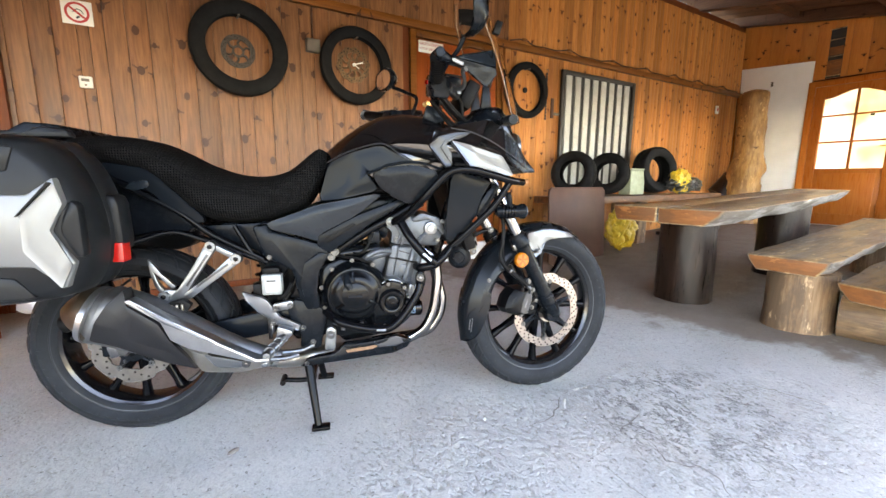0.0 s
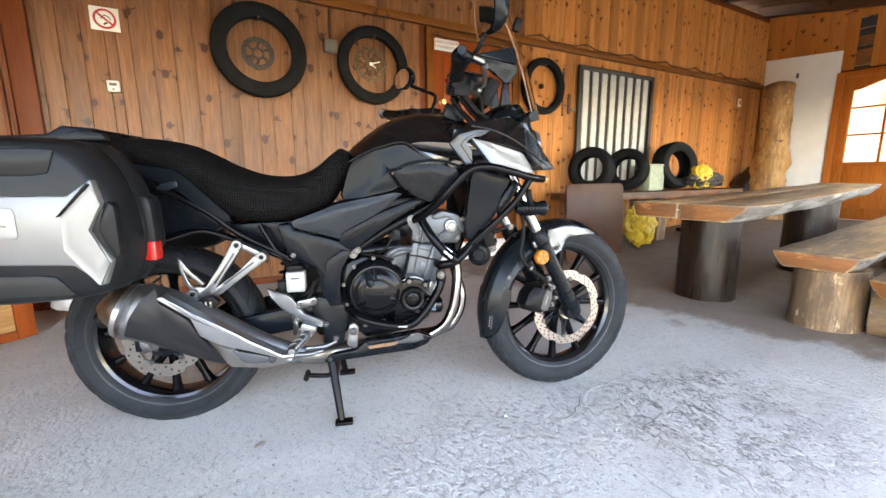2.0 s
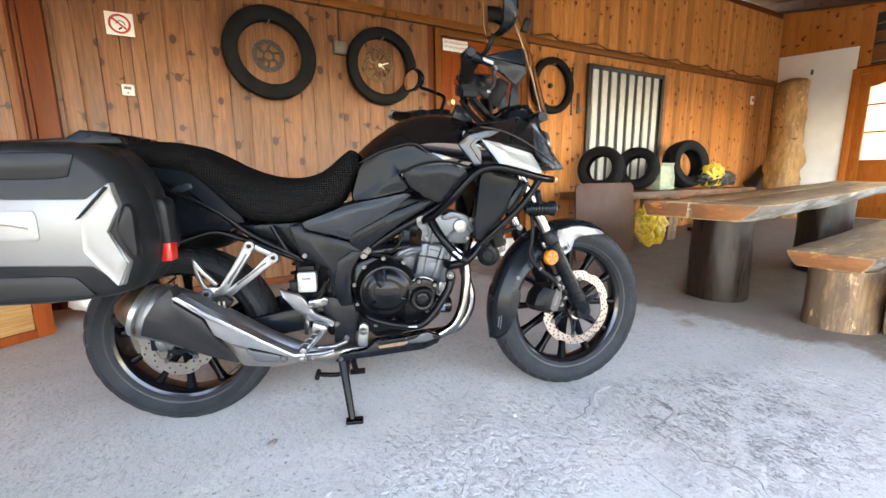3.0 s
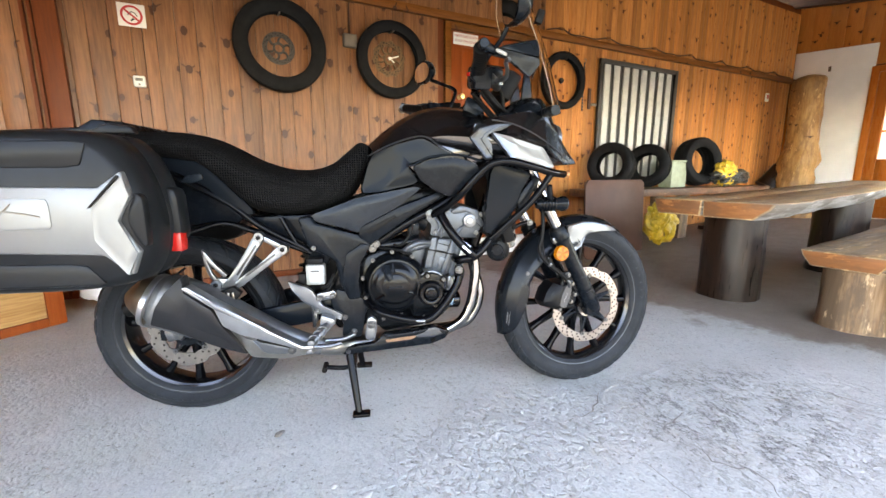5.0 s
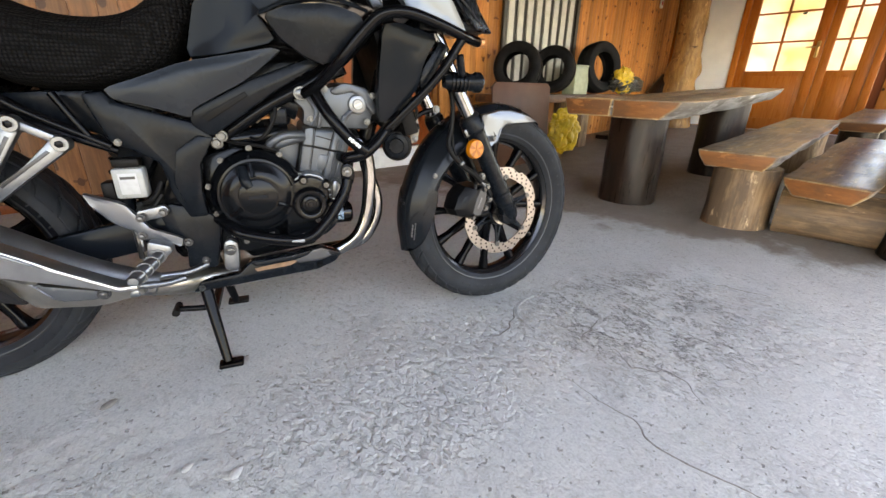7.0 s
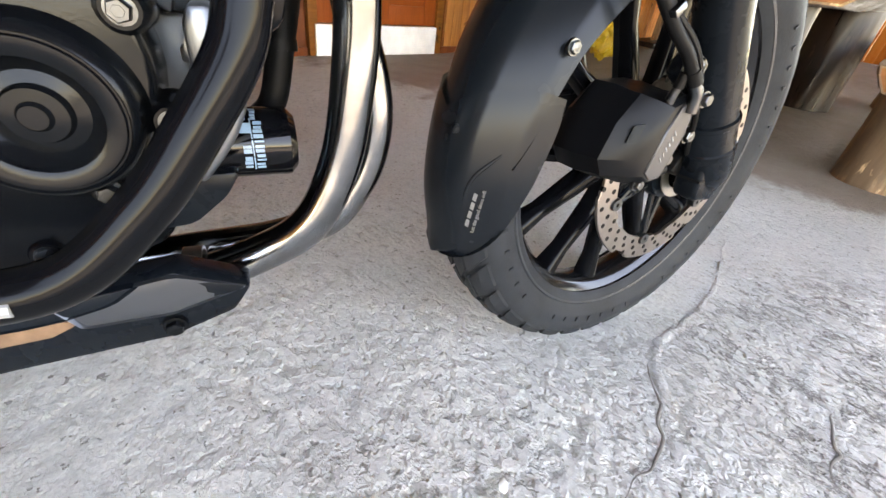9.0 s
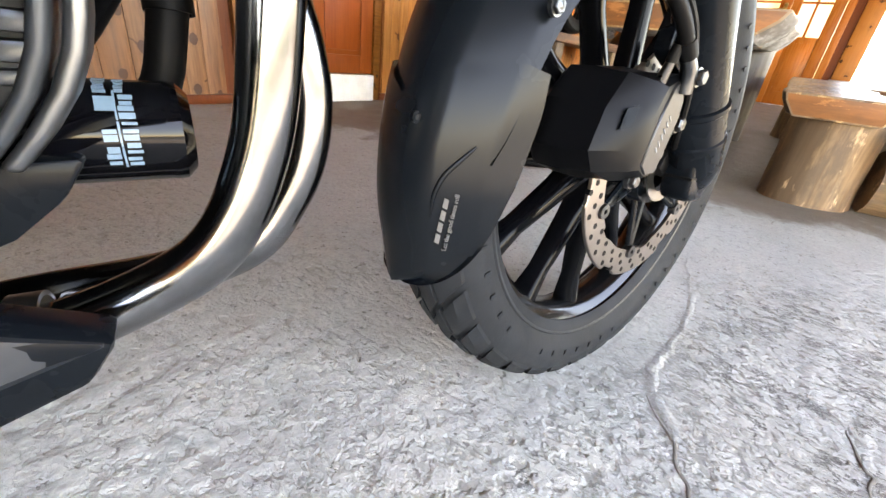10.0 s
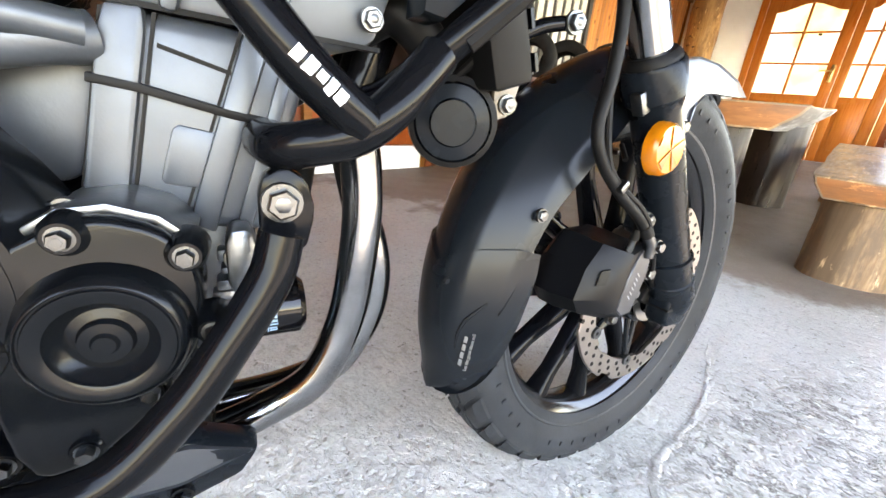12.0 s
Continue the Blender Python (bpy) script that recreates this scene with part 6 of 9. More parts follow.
def build_fender():
    """Faceted mudguard arched over the wheel, and its long rear extension lapped over the lower edge."""
    UP = [(176, .3345, .076, .292), (170, .3350, .079, .280), (160, .3360, .081, .272), (151, .3375, .083, .270), (142, .3395, .085, .266), (133, .3420, .086, .264), (122, .3445, .087, .272), (112, .3470, .084, .286), (100, .3490, .078, .304), (86, .3500, .072, .314), (72, .3490, .062, .320), (62, .3460, .046, .326), (56, .3420, .026, .332)]
    LO = [(168, .3395, .0845, .262), (172, .3405, .0830, .254), (177, .3420, .0800, .256), (182, .3440, .0770, .265), (187, .3450, .0735, .276), (190.5, .3455, .0700, .287), (193, .3470, .0660, .298), (195, .3495, .0600, .312), (196.4, .3520, .0500, .328), (197.2, .3535, .0340, .341), (197.5, .3540, .0150, .348)]

    def across(r0, hw, edge, d=0.0):
        half = [(0, r0), (0.22, r0 - 0.0020), (0.42, r0 - 0.0075), (0.56, r0 - 0.0140), (0.60, r0 - 0.0175), (0.90, r0 - 0.048), (0.945, r0 - 0.054), (1.0, min(edge, r0 - 0.058))]
        half = [(y * hw - d * y, max(r, edge) - d) for y, r in half]
        return [(-y, r) for y, r in half[:0:-1]] + half

    def ring(deg, r0, hw, edge, slant):
        out = []
        for d, seq in ((0.0, 1), (0.004, -1)):
            for y, r in across(r0, hw, edge, d)[::seq]:
                a = radians(deg - slant * min(1, abs(y) / hw))
                out.append(Vector((FX + math.cos(a) * r, y, FZ + math.sin(a) * r)))
        return out

    def smooth(tab, n):
        P = spline([(d, r, 0) for d, r, h, e in tab], n)
        Q = spline([(h, e, 0) for d, r, h, e in tab], n)
        return [(p.x, p.y, q.x, q.y) for p, q in zip(P, Q)]
    f = part("front_mudguard", loft([ring(*row, 0.0) for row in smooth(UP, 3)]), M["mudguard_black"], BIKE, "matt black front mudguard with long rear extension", angle=22)
    low = smooth(LO, 4)
    first = low[0][0]
    ex = part("rear_extension", loft([ring(*row, 8.5 * max(0.0, 1 - (row[0] - first) / 12.0)) for row in low]), M["mudguard_black"], f, "matt black mudguard extension", angle=30)
    # pressed ridge on the extension
    def skin(deg, k, lift=0.0):
        row = min(low, key=lambda q: abs(q[0] - deg))
        prof = [(y, r) for y, r in across(row[1], row[2], row[3]) if y <= 0]
        y = -k * row[2]
        r = float(np.interp(-y, [-p[0] for p in prof[::-1]], [p[1] for p in prof[::-1]])) + lift
        t = radians(deg)
        return Vector((FX + math.cos(t) * r, y - lift * 0.6, FZ + math.sin(t) * r))
    part("ridge", tube([skin(173.5, 0.80), skin(176, 0.72), skin(178.5, 0.64), skin(181.5, 0.60), skin(185, 0.585)], [0.0012, 0.0022, 0.0026, 0.0022, 0.0008], 10, 4), M["mudguard_black"], ex)
    # print, reading upwards
    base = skin(185.8, 0.69)
    along = (skin(183.0, 0.715) - skin(190.0, 0.665)).normalized()
    side = (skin(186.5, 0.80) - skin(186.5, 0.60))
    nrm = along.cross(side).normalized()
    nrm = nrm if nrm.y < 0 else -nrm
    up_ = nrm.cross(along)
    rot = Matrix((along, up_, nrm)).transposed().to_4x4()
    text_mesh("Let the good times roll", 0.0060, M["pale_dim"], "lettering", ex, Matrix.Translation(base + nrm * 0.0016 - up_ * 0.0052) @ rot)
    for k in range(4):
        x = -0.022 + k * 0.0115
        mq = bmesh.new()
        vs = [mq.verts.new((px, py, pz)) for pz in (0.0, 0.0006) for px, py in ((x, -0.0021), (x + 0.0088, -0.0021), (x + 0.0104, 0.0021), (x + 0.0016, 0.0021))]
        for fc in ((0, 1, 2, 3), (7, 6, 5, 4), (0, 1, 5, 4), (1, 2, 6, 5), (2, 3, 7, 6), (3, 0, 4, 7)):
            mq.faces.new([vs[i] for i in fc])
        part("plain_mark", mq, M["pale_dim"], ex, "plain pale bar where the model badge is printed", Matrix.Translation(base + nrm * 0.0012 + up_ * 0.0030) @ rot)
    # screws
    for dx, y, dz, r in ((-0.2548, -0.0865, 0.1389, 0.0062),):
        hex_bolt(FX + dx, y, FZ + dz, r, f, "bolt", 0.005)
    hex_bolt(*skin(171.0, 0.30, 0.001), 0.004, ex, "satin_black", 0.003)
    part("stay", tube([(FX - 0.075, -0.098, FZ + 0.298), (FX - 0.058, -0.102, FZ + 0.255), (FX - 0.045, -0.102, FZ + 0.23)], 0.006, 8, 4), M["satin_black"], f)


steered(build_fender)


def build_mudguard_brace():
    f = bpy.data.objects["front_mudguard"]
    inv = f.matrix_basis.inverted()
    tip = [(1.378, 0.640, -0.112), (1.374, 0.602, -0.114), (1.412, 0.544, -0.112), (1.437, 0.560, -0.110), (1.444, 0.592, -0.105), (1.474, 0.609, -0.095), (1.515, 0.613, -0.086), (1.597, 0.614, -0.074), (1.560, 0.634, -0.078), (1.497, 0.649, -0.086), (1.445, 0.651, -0.095), (1.408, 0.644, -0.106)]
    tp = part("silver_tip", plate(tip, 0.002, 0.012, cut=0.06), M["silver_paint"], f, "silver painted mudguard brace", inv)
    hex_bolt(1.419, -0.116, 0.570, 0.007, tp)


build_mudguard_brace()


def build_engine():
    case = part("crankcase", prism([(0.58, 0.40), (0.62, 0.55), (0.70, 0.575), (0.79, 0.555), (0.832, 0.492), (0.89, 0.474), (0.900, 0.43), (0.890, 0.34), (0.70, 0.30), (0.60, 0.32)], -0.145, 0.16, 0.012), M["engine_black"], BIKE, "black engine case")
    # clutch cover
    cc = part("clutch_cover", lathe([(0, -0.062), (0.040, -0.062), (0.043, -0.060), (0.0435, -0.056), (0.047, -0.056), (0.062, -0.054), (0.066, -0.050), (0.080, -0.044), (0.083, -0.047), (0.088, -0.046), (0.092, -0.036), (0.103, -0.028), (0.106, -0.02), (0.106, 0.01), (0, 0.01)], 64), M["engine_black"], BIKE, "round black clutch cover", pose(0.742, -0.150, 0.462))
    for k in range(3):
        a = radians((95, 215, 335)[k])
        part("rib", tube([(math.cos(a) * 0.047, -0.057, math.sin(a) * 0.047), (math.cos(a) * 0.095, -0.036, math.sin(a) * 0.095)], [0.006, 0.004], 8, 0), M["engine_black"], cc)
    part("plain_mark", box(-0.022, 0.022, -0.0628, -0.0618, -0.004, 0.004), M["grey_dark"], cc, "plain bar where the maker's name is cast")
    for k in range(9):
        a = radians(20 + k * 37)
        hex_bolt(math.cos(a) * 0.109 + 0.742, -0.168, 0.462 + math.sin(a) * 0.109, 0.0056, cc.parent, dy=0.008)
    part("clutch_arm", tube([(0.715, -0.19, 0.53), (0.72, -0.205, 0.50), (0.728, -0.21, 0.485)], [0.012, 0.014, 0.010], 12, 4), M["satin_black"], BIKE, "black ribbed cable boot")
    # generator cover
    gc = part("generator_cover", lathe([(0, -0.0400), (0.0055, -0.0400), (0.0070, -0.0375), (0.0125, -0.0370), (0.0140, -0.0330), (0.0195, -0.0315), (0.0250, -0.0365), (0.0265, -0.0400), (0.0300, -0.0415), (0.0345, -0.0415), (0.0353, -0.0400), (0.0362, -0.0400), (0.0370, -0.0412), (0.0385, -0.0405), (0.0415, -0.0350), (0.0440, -0.0240), (0.044, 0.01), (0, 0.01)], 56), M["engine_black"], BIKE, "round black generator cover", pose(0.8605, -0.172, 0.4325))
    part("cover_plate", prism(rounded([(0.80, 0.36), (0.80, 0.475), (0.832, 0.491), (0.846, 0.500), (0.867, 0.502), (0.889, 0.4945), (0.904, 0.480), (0.910, 0.452), (0.906, 0.4205), (0.888, 0.388), (0.868, 0.364), (0.838, 0.338), (0.81, 0.332)], 0.2), -0.196, -0.146, 0.008, 3), M["engine_black"], gc, "", pose(-0.8605, 0.172, -0.4325))
    for x, y, z in ((0.8494, -0.199, 0.4925), (0.9032, -0.199, 0.478), (0.9127, -0.199, 0.426), (0.8754, -0.199, 0.389), (0.836, -0.196, 0.350), (0.79, -0.181, 0.340), (0.70, -0.181, 0.345), (0.655, -0.181, 0.40)):
        hex_bolt(x, y, z, 0.0054, BIKE, dy=0.008)
        part("boss", lathe([(0, -0.002), (0.0085, -0.002), (0.0115, 0.003), (0.0125, 0.022), (0, 0.022)], 20), M["engine_black"], BIKE, "", pose(x, y, z))
    # cylinder block and head
    cyl = part("cylinder", prism([(0.836, 0.480), (0.952, 0.466), (0.968, 0.53), (0.990, 0.604), (0.866, 0.614), (0.852, 0.545)], -0.132, 0.14, 0.012, 3), M["alu_paint"], BIKE, "silver painted cylinder block")
    part("rib", prism(rounded([(0.870, 0.612), (0.893, 0.612), (0.866, 0.488), (0.841, 0.486)], 0.1), -0.1385, -0.126, 0.0028, 2), M["alu_paint"], cyl)
    part("rib", prism([(0.944, 0.606), (0.960, 0.604), (0.916, 0.470), (0.900, 0.479)], -0.1385, -0.126, 0.0028, 2), M["alu_paint"], cyl)
    part("rib", prism([(0.970, 0.600), (0.978, 0.598), (0.940, 0.470), (0.930, 0.474)], -0.1355, -0.120, 0.0015, 2), M["alu_paint"], cyl)
    # Dark strips: shade under the ledges and beside the ribs, put into colour.
    part("joint", prism([(0.858, 0.5735), (0.883, 0.5695), (0.934, 0.5565), (0.962, 0.5515), (0.961, 0.5465), (0.933, 0.5510), (0.882, 0.5640), (0.857, 0.5680)], -0.1392, -0.126, 0.0006), M["hose"], cyl, "dark line for the shade of the ledge across the block")
    part("joint", prism([(0.895, 0.5935), (0.942, 0.5790), (0.9415, 0.5762), (0.8945, 0.5907)], -0.1330, -0.126), M["hose"], cyl)
    for x0, x1 in ((0.8945, 0.8675), (0.9425, 0.8985), (0.9615, 0.9175), (0.8685, 0.8395)):
        part("joint", prism([(x0, 0.610), (x0 + 0.0022, 0.610), (x1 + 0.0022, 0.487), (x1, 0.487)], -0.1330, -0.126), M["hose"], cyl)
    part("side_panel", prism(rounded([(0.898, 0.546), (0.926, 0.540), (0.912, 0.502), (0.886, 0.506)], 0.1), -0.1336, -0.126, 0.0012, 2), M["alu_paint"], cyl, "raised flat panel of the block")
    part("gasket_edge", prism([(0.828, 0.494), (0.845, 0.5045), (0.867, 0.5070), (0.891, 0.4990), (0.9085, 0.4825), (0.904, 0.4790), (0.888, 0.4940), (0.866, 0.5010), (0.846, 0.4990), (0.830, 0.489)], -0.186, -0.13, 0.0018), M["alu"], cyl, "bright gasket edge")
    hex_bolt(0.930, -0.150, 0.455, 0.008, cyl)
    part("chain_casting", prism(rounded([(0.922, 0.478), (0.940, 0.480), (0.944, 0.452), (0.936, 0.430), (0.922, 0.430)], 0.2), -0.160, -0.13, 0.005), M["alu"], cyl, "bright casting beside the cover")
    # front of the crankcase: two curved flange edges with a dark joint, and cast blocks
    arc = [(0.955, 0.468), (0.955, 0.447), (0.952, 0.426), (0.948, 0.410), (0.940, 0.392), (0.928, 0.374), (0.914, 0.357)]
    case = part("crankcase_front", prism([(0.86, 0.470)] + [(x - 0.018, z) for x, z in arc] + [(0.86, 0.345)], -0.108, 0.09, 0.004), M["alu_paint"], BIKE, "silver front of the crankcase")
    part("flange", prism(arc + [(x - 0.0085, z + 0.0025) for x, z in reversed(arc)], -0.128, -0.10, 0.0035, 3), M["alu"], case, "bright curved flange edge")
    part("flange", prism([(x - 0.0125, z) for x, z in arc] + [(x - 0.0195, z + 0.002) for x, z in reversed(arc)], -0.134, -0.104, 0.003, 3), M["alu_paint"], case, "silver curved flange edge")
    for x0, x1, z0, z1, y0 in ((0.912, 0.936, 0.4165, 0.4255, -0.124), (0.908, 0.930, 0.404, 0.4135, -0.119), (0.916, 0.934, 0.430, 0.436, -0.122), (0.905, 0.924, 0.394, 0.401, -0.116), (0.914, 0.932, 0.440, 0.450, -0.120)):
        part("cast_block", box(x0, x1, y0, -0.10, z0, z1, 0.002), M["alu"], case)
    for k in range(5):
        part("rib", tube([(0.902 + 0.003 * k, -0.114, 0.388 - 0.0035 * k), (0.912 + 0.003 * k, -0.118, 0.385 - 0.0035 * k)], 0.0011, 6, 0), M["alu"], case)
    part("foot_bracket", prism(rounded([(0.865, 0.356), (0.905, 0.362), (0.938, 0.364), (0.926, 0.344), (0.900, 0.322), (0.865, 0.318)], 0.12), -0.126, -0.112, 0.003), M["satin_black"], case, "black bracket under the case")
    hd = part("cylinder_head", prism(rounded([(0.866, 0.616), (0.988, 0.606), (1.03, 0.605), (1.048, 0.655), (1.03, 0.70), (0.975, 0.715), (0.89, 0.70), (0.848, 0.68), (0.872, 0.655)], 0.15), -0.130, 0.14, 0.010), M["alu_paint"], BIKE, "silver cylinder head")
    part("plug_ring", lathe([(0, -0.012), (0.012, -0.012), (0.014, -0.010), (0.016, -0.010), (0.022, -0.008), (0.025, 0.004), (0, 0.004)], 32), M["alu"], hd, "round head plug", pose(1.005, -0.132, 0.668))
    part("plug_slot", box(-0.010, 0.010, -0.0135, -0.0115, -0.002, 0.002), M["steel"], hd, "", pose(1.005, -0.132, 0.668, 0, -20, 0))
    for pts in ([(0.88, -0.134, 0.69), (0.90, -0.138, 0.65), (0.885, -0.138, 0.62)], [(0.96, -0.134, 0.62), (0.985, -0.136, 0.65), (1.03, -0.134, 0.665)]):
        part("rib", tube(pts, 0.005, 8, 4), M["alu_paint"], hd)
    part("seam", prism([(0.864, 0.6165), (1.036, 0.6075), (1.036, 0.6045), (0.864, 0.6130)], -0.1325, -0.12), M["hose"], hd)
    part("head_cover", prism(rounded([(0.935, 0.70), (0.972, 0.722), (1.036, 0.706), (1.056, 0.655), (1.046, 0.640), (1.000, 0.700), (0.950, 0.690)], 0.15), -0.138, 0.12, 0.006), M["alu_paint"], hd, "silver cam cover edge")
    part("rib", prism([(0.898, 0.612), (0.908, 0.611), (0.928, 0.690), (0.916, 0.692)], -0.139, -0.126, 0.004, 2), M["alu_paint"], hd)
    part("rib", prism([(0.955, 0.608), (0.966, 0.607), (0.978, 0.640), (0.966, 0.645)], -0.139, -0.126, 0.004, 2), M["alu_paint"], hd)
    for x, z in ((0.885, 0.632), (0.942, 0.640), (1.028, 0.625), (0.925, 0.705), (1.045, 0.690)):
        hex_bolt(x, -0.137, z, 0.0065, hd, "bolt", 0.007)
    # castings and boxes behind the cylinders
    part("starter_casting", prism(rounded([(0.775, 0.505), (0.836, 0.500), (0.850, 0.545), (0.862, 0.600), (0.800, 0.606), (0.780, 0.570)], 0.12), -0.105, 0.12, 0.008), M["alu_paint"], BIKE, "silver casting behind the cylinders")
    part("water_elbow", tube([(0.862, -0.128, 0.592), (0.835, -0.142, 0.588), (0.800, -0.146, 0.578), (0.775, -0.130, 0.560)], [0.015, 0.0145, 0.014, 0.016], 16, 5), M["alu_paint"], BIKE, "cast water elbow")
    part("throttle_box", prism(rounded([(0.735, 0.605), (0.835, 0.610), (0.850, 0.665), (0.820, 0.700), (0.745, 0.690)], 0.15), -0.085, 0.085, 0.008), M["satin_black"], BIKE, "black throttle bodies")
    for k in range(5):
        part("connector", box(-0.010, 0.010, -0.008, 0.008, -0.006, 0.006, 0.002), M["hose"] if k % 2 else M["grey_plastic"], BIKE, "", pose(0.705 + 0.026 * k, -0.115 - 0.004 * (k % 3), 0.618 + 0.018 * ((k * 2) % 3), 20 * k, 15 * k, 30 * k))
    # intake, hoses, wiring
    part("throttle_body", tube([(0.86, -0.08, 0.66), (0.80, -0.08, 0.68), (0.76, -0.07, 0.70)], 0.034, 16, 4), M["satin_black"], BIKE)
    part("coolant_pipe", tube([(0.86, -0.14, 0.595), (0.82, -0.16, 0.598), (0.79, -0.165, 0.585), (0.775, -0.15, 0.565)], 0.010, 12, 5), M["alu_paint"], BIKE, "silver coolant pipe")
    part("breather_hose", tube([(0.72, -0.12, 0.60), (0.76, -0.155, 0.59), (0.79, -0.16, 0.62), (0.805, -0.15, 0.66), (0.80, -0.13, 0.69)], 0.0045, 8, 6), M["hose"], BIKE)
    part("wire", tube([(0.66, -0.12, 0.60), (0.70, -0.15, 0.585), (0.76, -0.165, 0.575), (0.80, -0.16, 0.56)], 0.005, 8, 6), M["hose"], BIKE)
    part("wire", tube([(0.73, -0.1, 0.67), (0.76, -0.12, 0.64), (0.80, -0.11, 0.64)], 0.005, 8, 6), M["copper"], BIKE)
    part("sensor", box(0.79, 0.83, -0.13, -0.09, 0.62, 0.66, 0.006), M["satin_black"], BIKE)
    part("starter", tube([(0.69, -0.12, 0.585), (0.83, -0.12, 0.60)], 0.024, 16, 0), M["engine_black"], BIKE)
    for x, z in ((0.67, 0.585), (0.682, 0.60)):
        hex_bolt(x, -0.165, z, 0.010, BIKE, dy=0.012)
    # sump and clamps
    part("sump", prism([(0.66, 0.31), (0.90, 0.34), (0.87, 0.285), (0.70, 0.265)], -0.10, 0.10, 0.012), M["engine_black"], BIKE)
    fl = part("oil_filter", lathe([(0, -0.090), (0.024, -0.090), (0.0305, -0.084), (0.031, -0.078), (0.0305, -0.075), (0.0305, 0.0), (0, 0.0)], 48), M["filter_black"], BIKE, "gloss black oil filter with pale blue print", pose(0.895, -0.055, 0.361, 0, 0, 92))
    rng = random.Random(3)
    for y, n, s, a0, st in ((-0.0580, 11, 0.0092, -115, 7.6), (-0.0480, 3, 0.0080, -113, 7.6), (-0.0480, 2, 0.0080, -85, 7.6), (-0.0528, 22, 0.0014, -117, 4.0), (-0.0465, 5, 0.0075, -32, 7.0), (-0.0555, 4, 0.0060, -30, 7.0)):
        for k in range(n):
            q = box(-0.0014 * rng.uniform(0.4, 1.4), 0.0014 * rng.uniform(0.4, 1.4), -s / 2 * rng.uniform(0.6, 0.9), s / 2 * rng.uniform(0.6, 0.9), 0.0304, 0.0310)
            part("print_bar", moved(q, Matrix.Translation((0, y, 0)) @ Matrix.Rotation(radians(a0 + k * st), 4, "Y")), M["blue_print"], fl)
    for y in (-0.0482,):
        part("print_patch", moved(box(-0.0045, 0.0045, -0.0045, 0.0045, 0.0303, 0.0309), Matrix.Translation((0, y, 0)) @ Matrix.Rotation(radians(-48), 4, "Y")), M["blue_print"], fl)
    # header pipes
    part("header_pipe", tube([(0.985, -0.09, 0.59), (1.022, -0.100, 0.555), (1.034, -0.100, 0.49), (1.030, -0.100, 0.42), (1.018, -0.100, 0.355), (0.990, -0.100, 0.298), (0.945, -0.09, 0.264), (0.88, -0.090, 0.245), (0.80, -0.070, 0.232)], 0.0185, 28, 8), M["chrome"], BIKE, "polished header pipe")
    part("header_pipe", tube([(1.000, -0.038, 0.59), (1.026, -0.048, 0.555), (1.037, -0.050, 0.50), (1.047, -0.050, 0.455), (1.058, -0.050, 0.418), (1.063, -0.050, 0.382), (1.058, -0.050, 0.342), (1.043, -0.050, 0.308), (1.014, -0.050, 0.272), (0.958, -0.045, 0.252), (0.88, -0.043, 0.245), (0.80, -0.034, 0.232)], 0.0185, 28, 8), M["chrome"], BIKE, "polished header pipe")
    part("coolant_hose", tube([(1.0, 0.02, 0.50), (0.985, 0.0, 0.44), (0.972, -0.005, 0.385), (0.95, 0.0, 0.36)], 0.013, 12, 5), M["hose"], BIKE, "black coolant hose")
    part("hose_clip", lathe([(0.0135, -0.005), (0.0155, -0.005), (0.0155, 0.005), (0.0135, 0.005)], 20, closed=True), M["hose"], BIKE, "", pose(0.984, 0.0, 0.435, 80, 0, 0))
    part("exhaust_collector", tube([(0.80, -0.045, 0.225), (0.70, -0.06, 0.215), (0.58, -0.10, 0.225), (0.52, -0.16, 0.245), (0.46, -0.195, 0.275)], [0.034, 0.036, 0.032, 0.028, 0.028], 20, 6), M["steel"], BIKE)
    part("pipe_clamp", lathe([(0.024, -0.008), (0.027, -0.008), (0.027, 0.008), (0.024, 0.008)], 32, closed=True), M["steel"], BIKE, "", pose(0.885, -0.088, 0.246, 0, 0, 90))


build_engine()


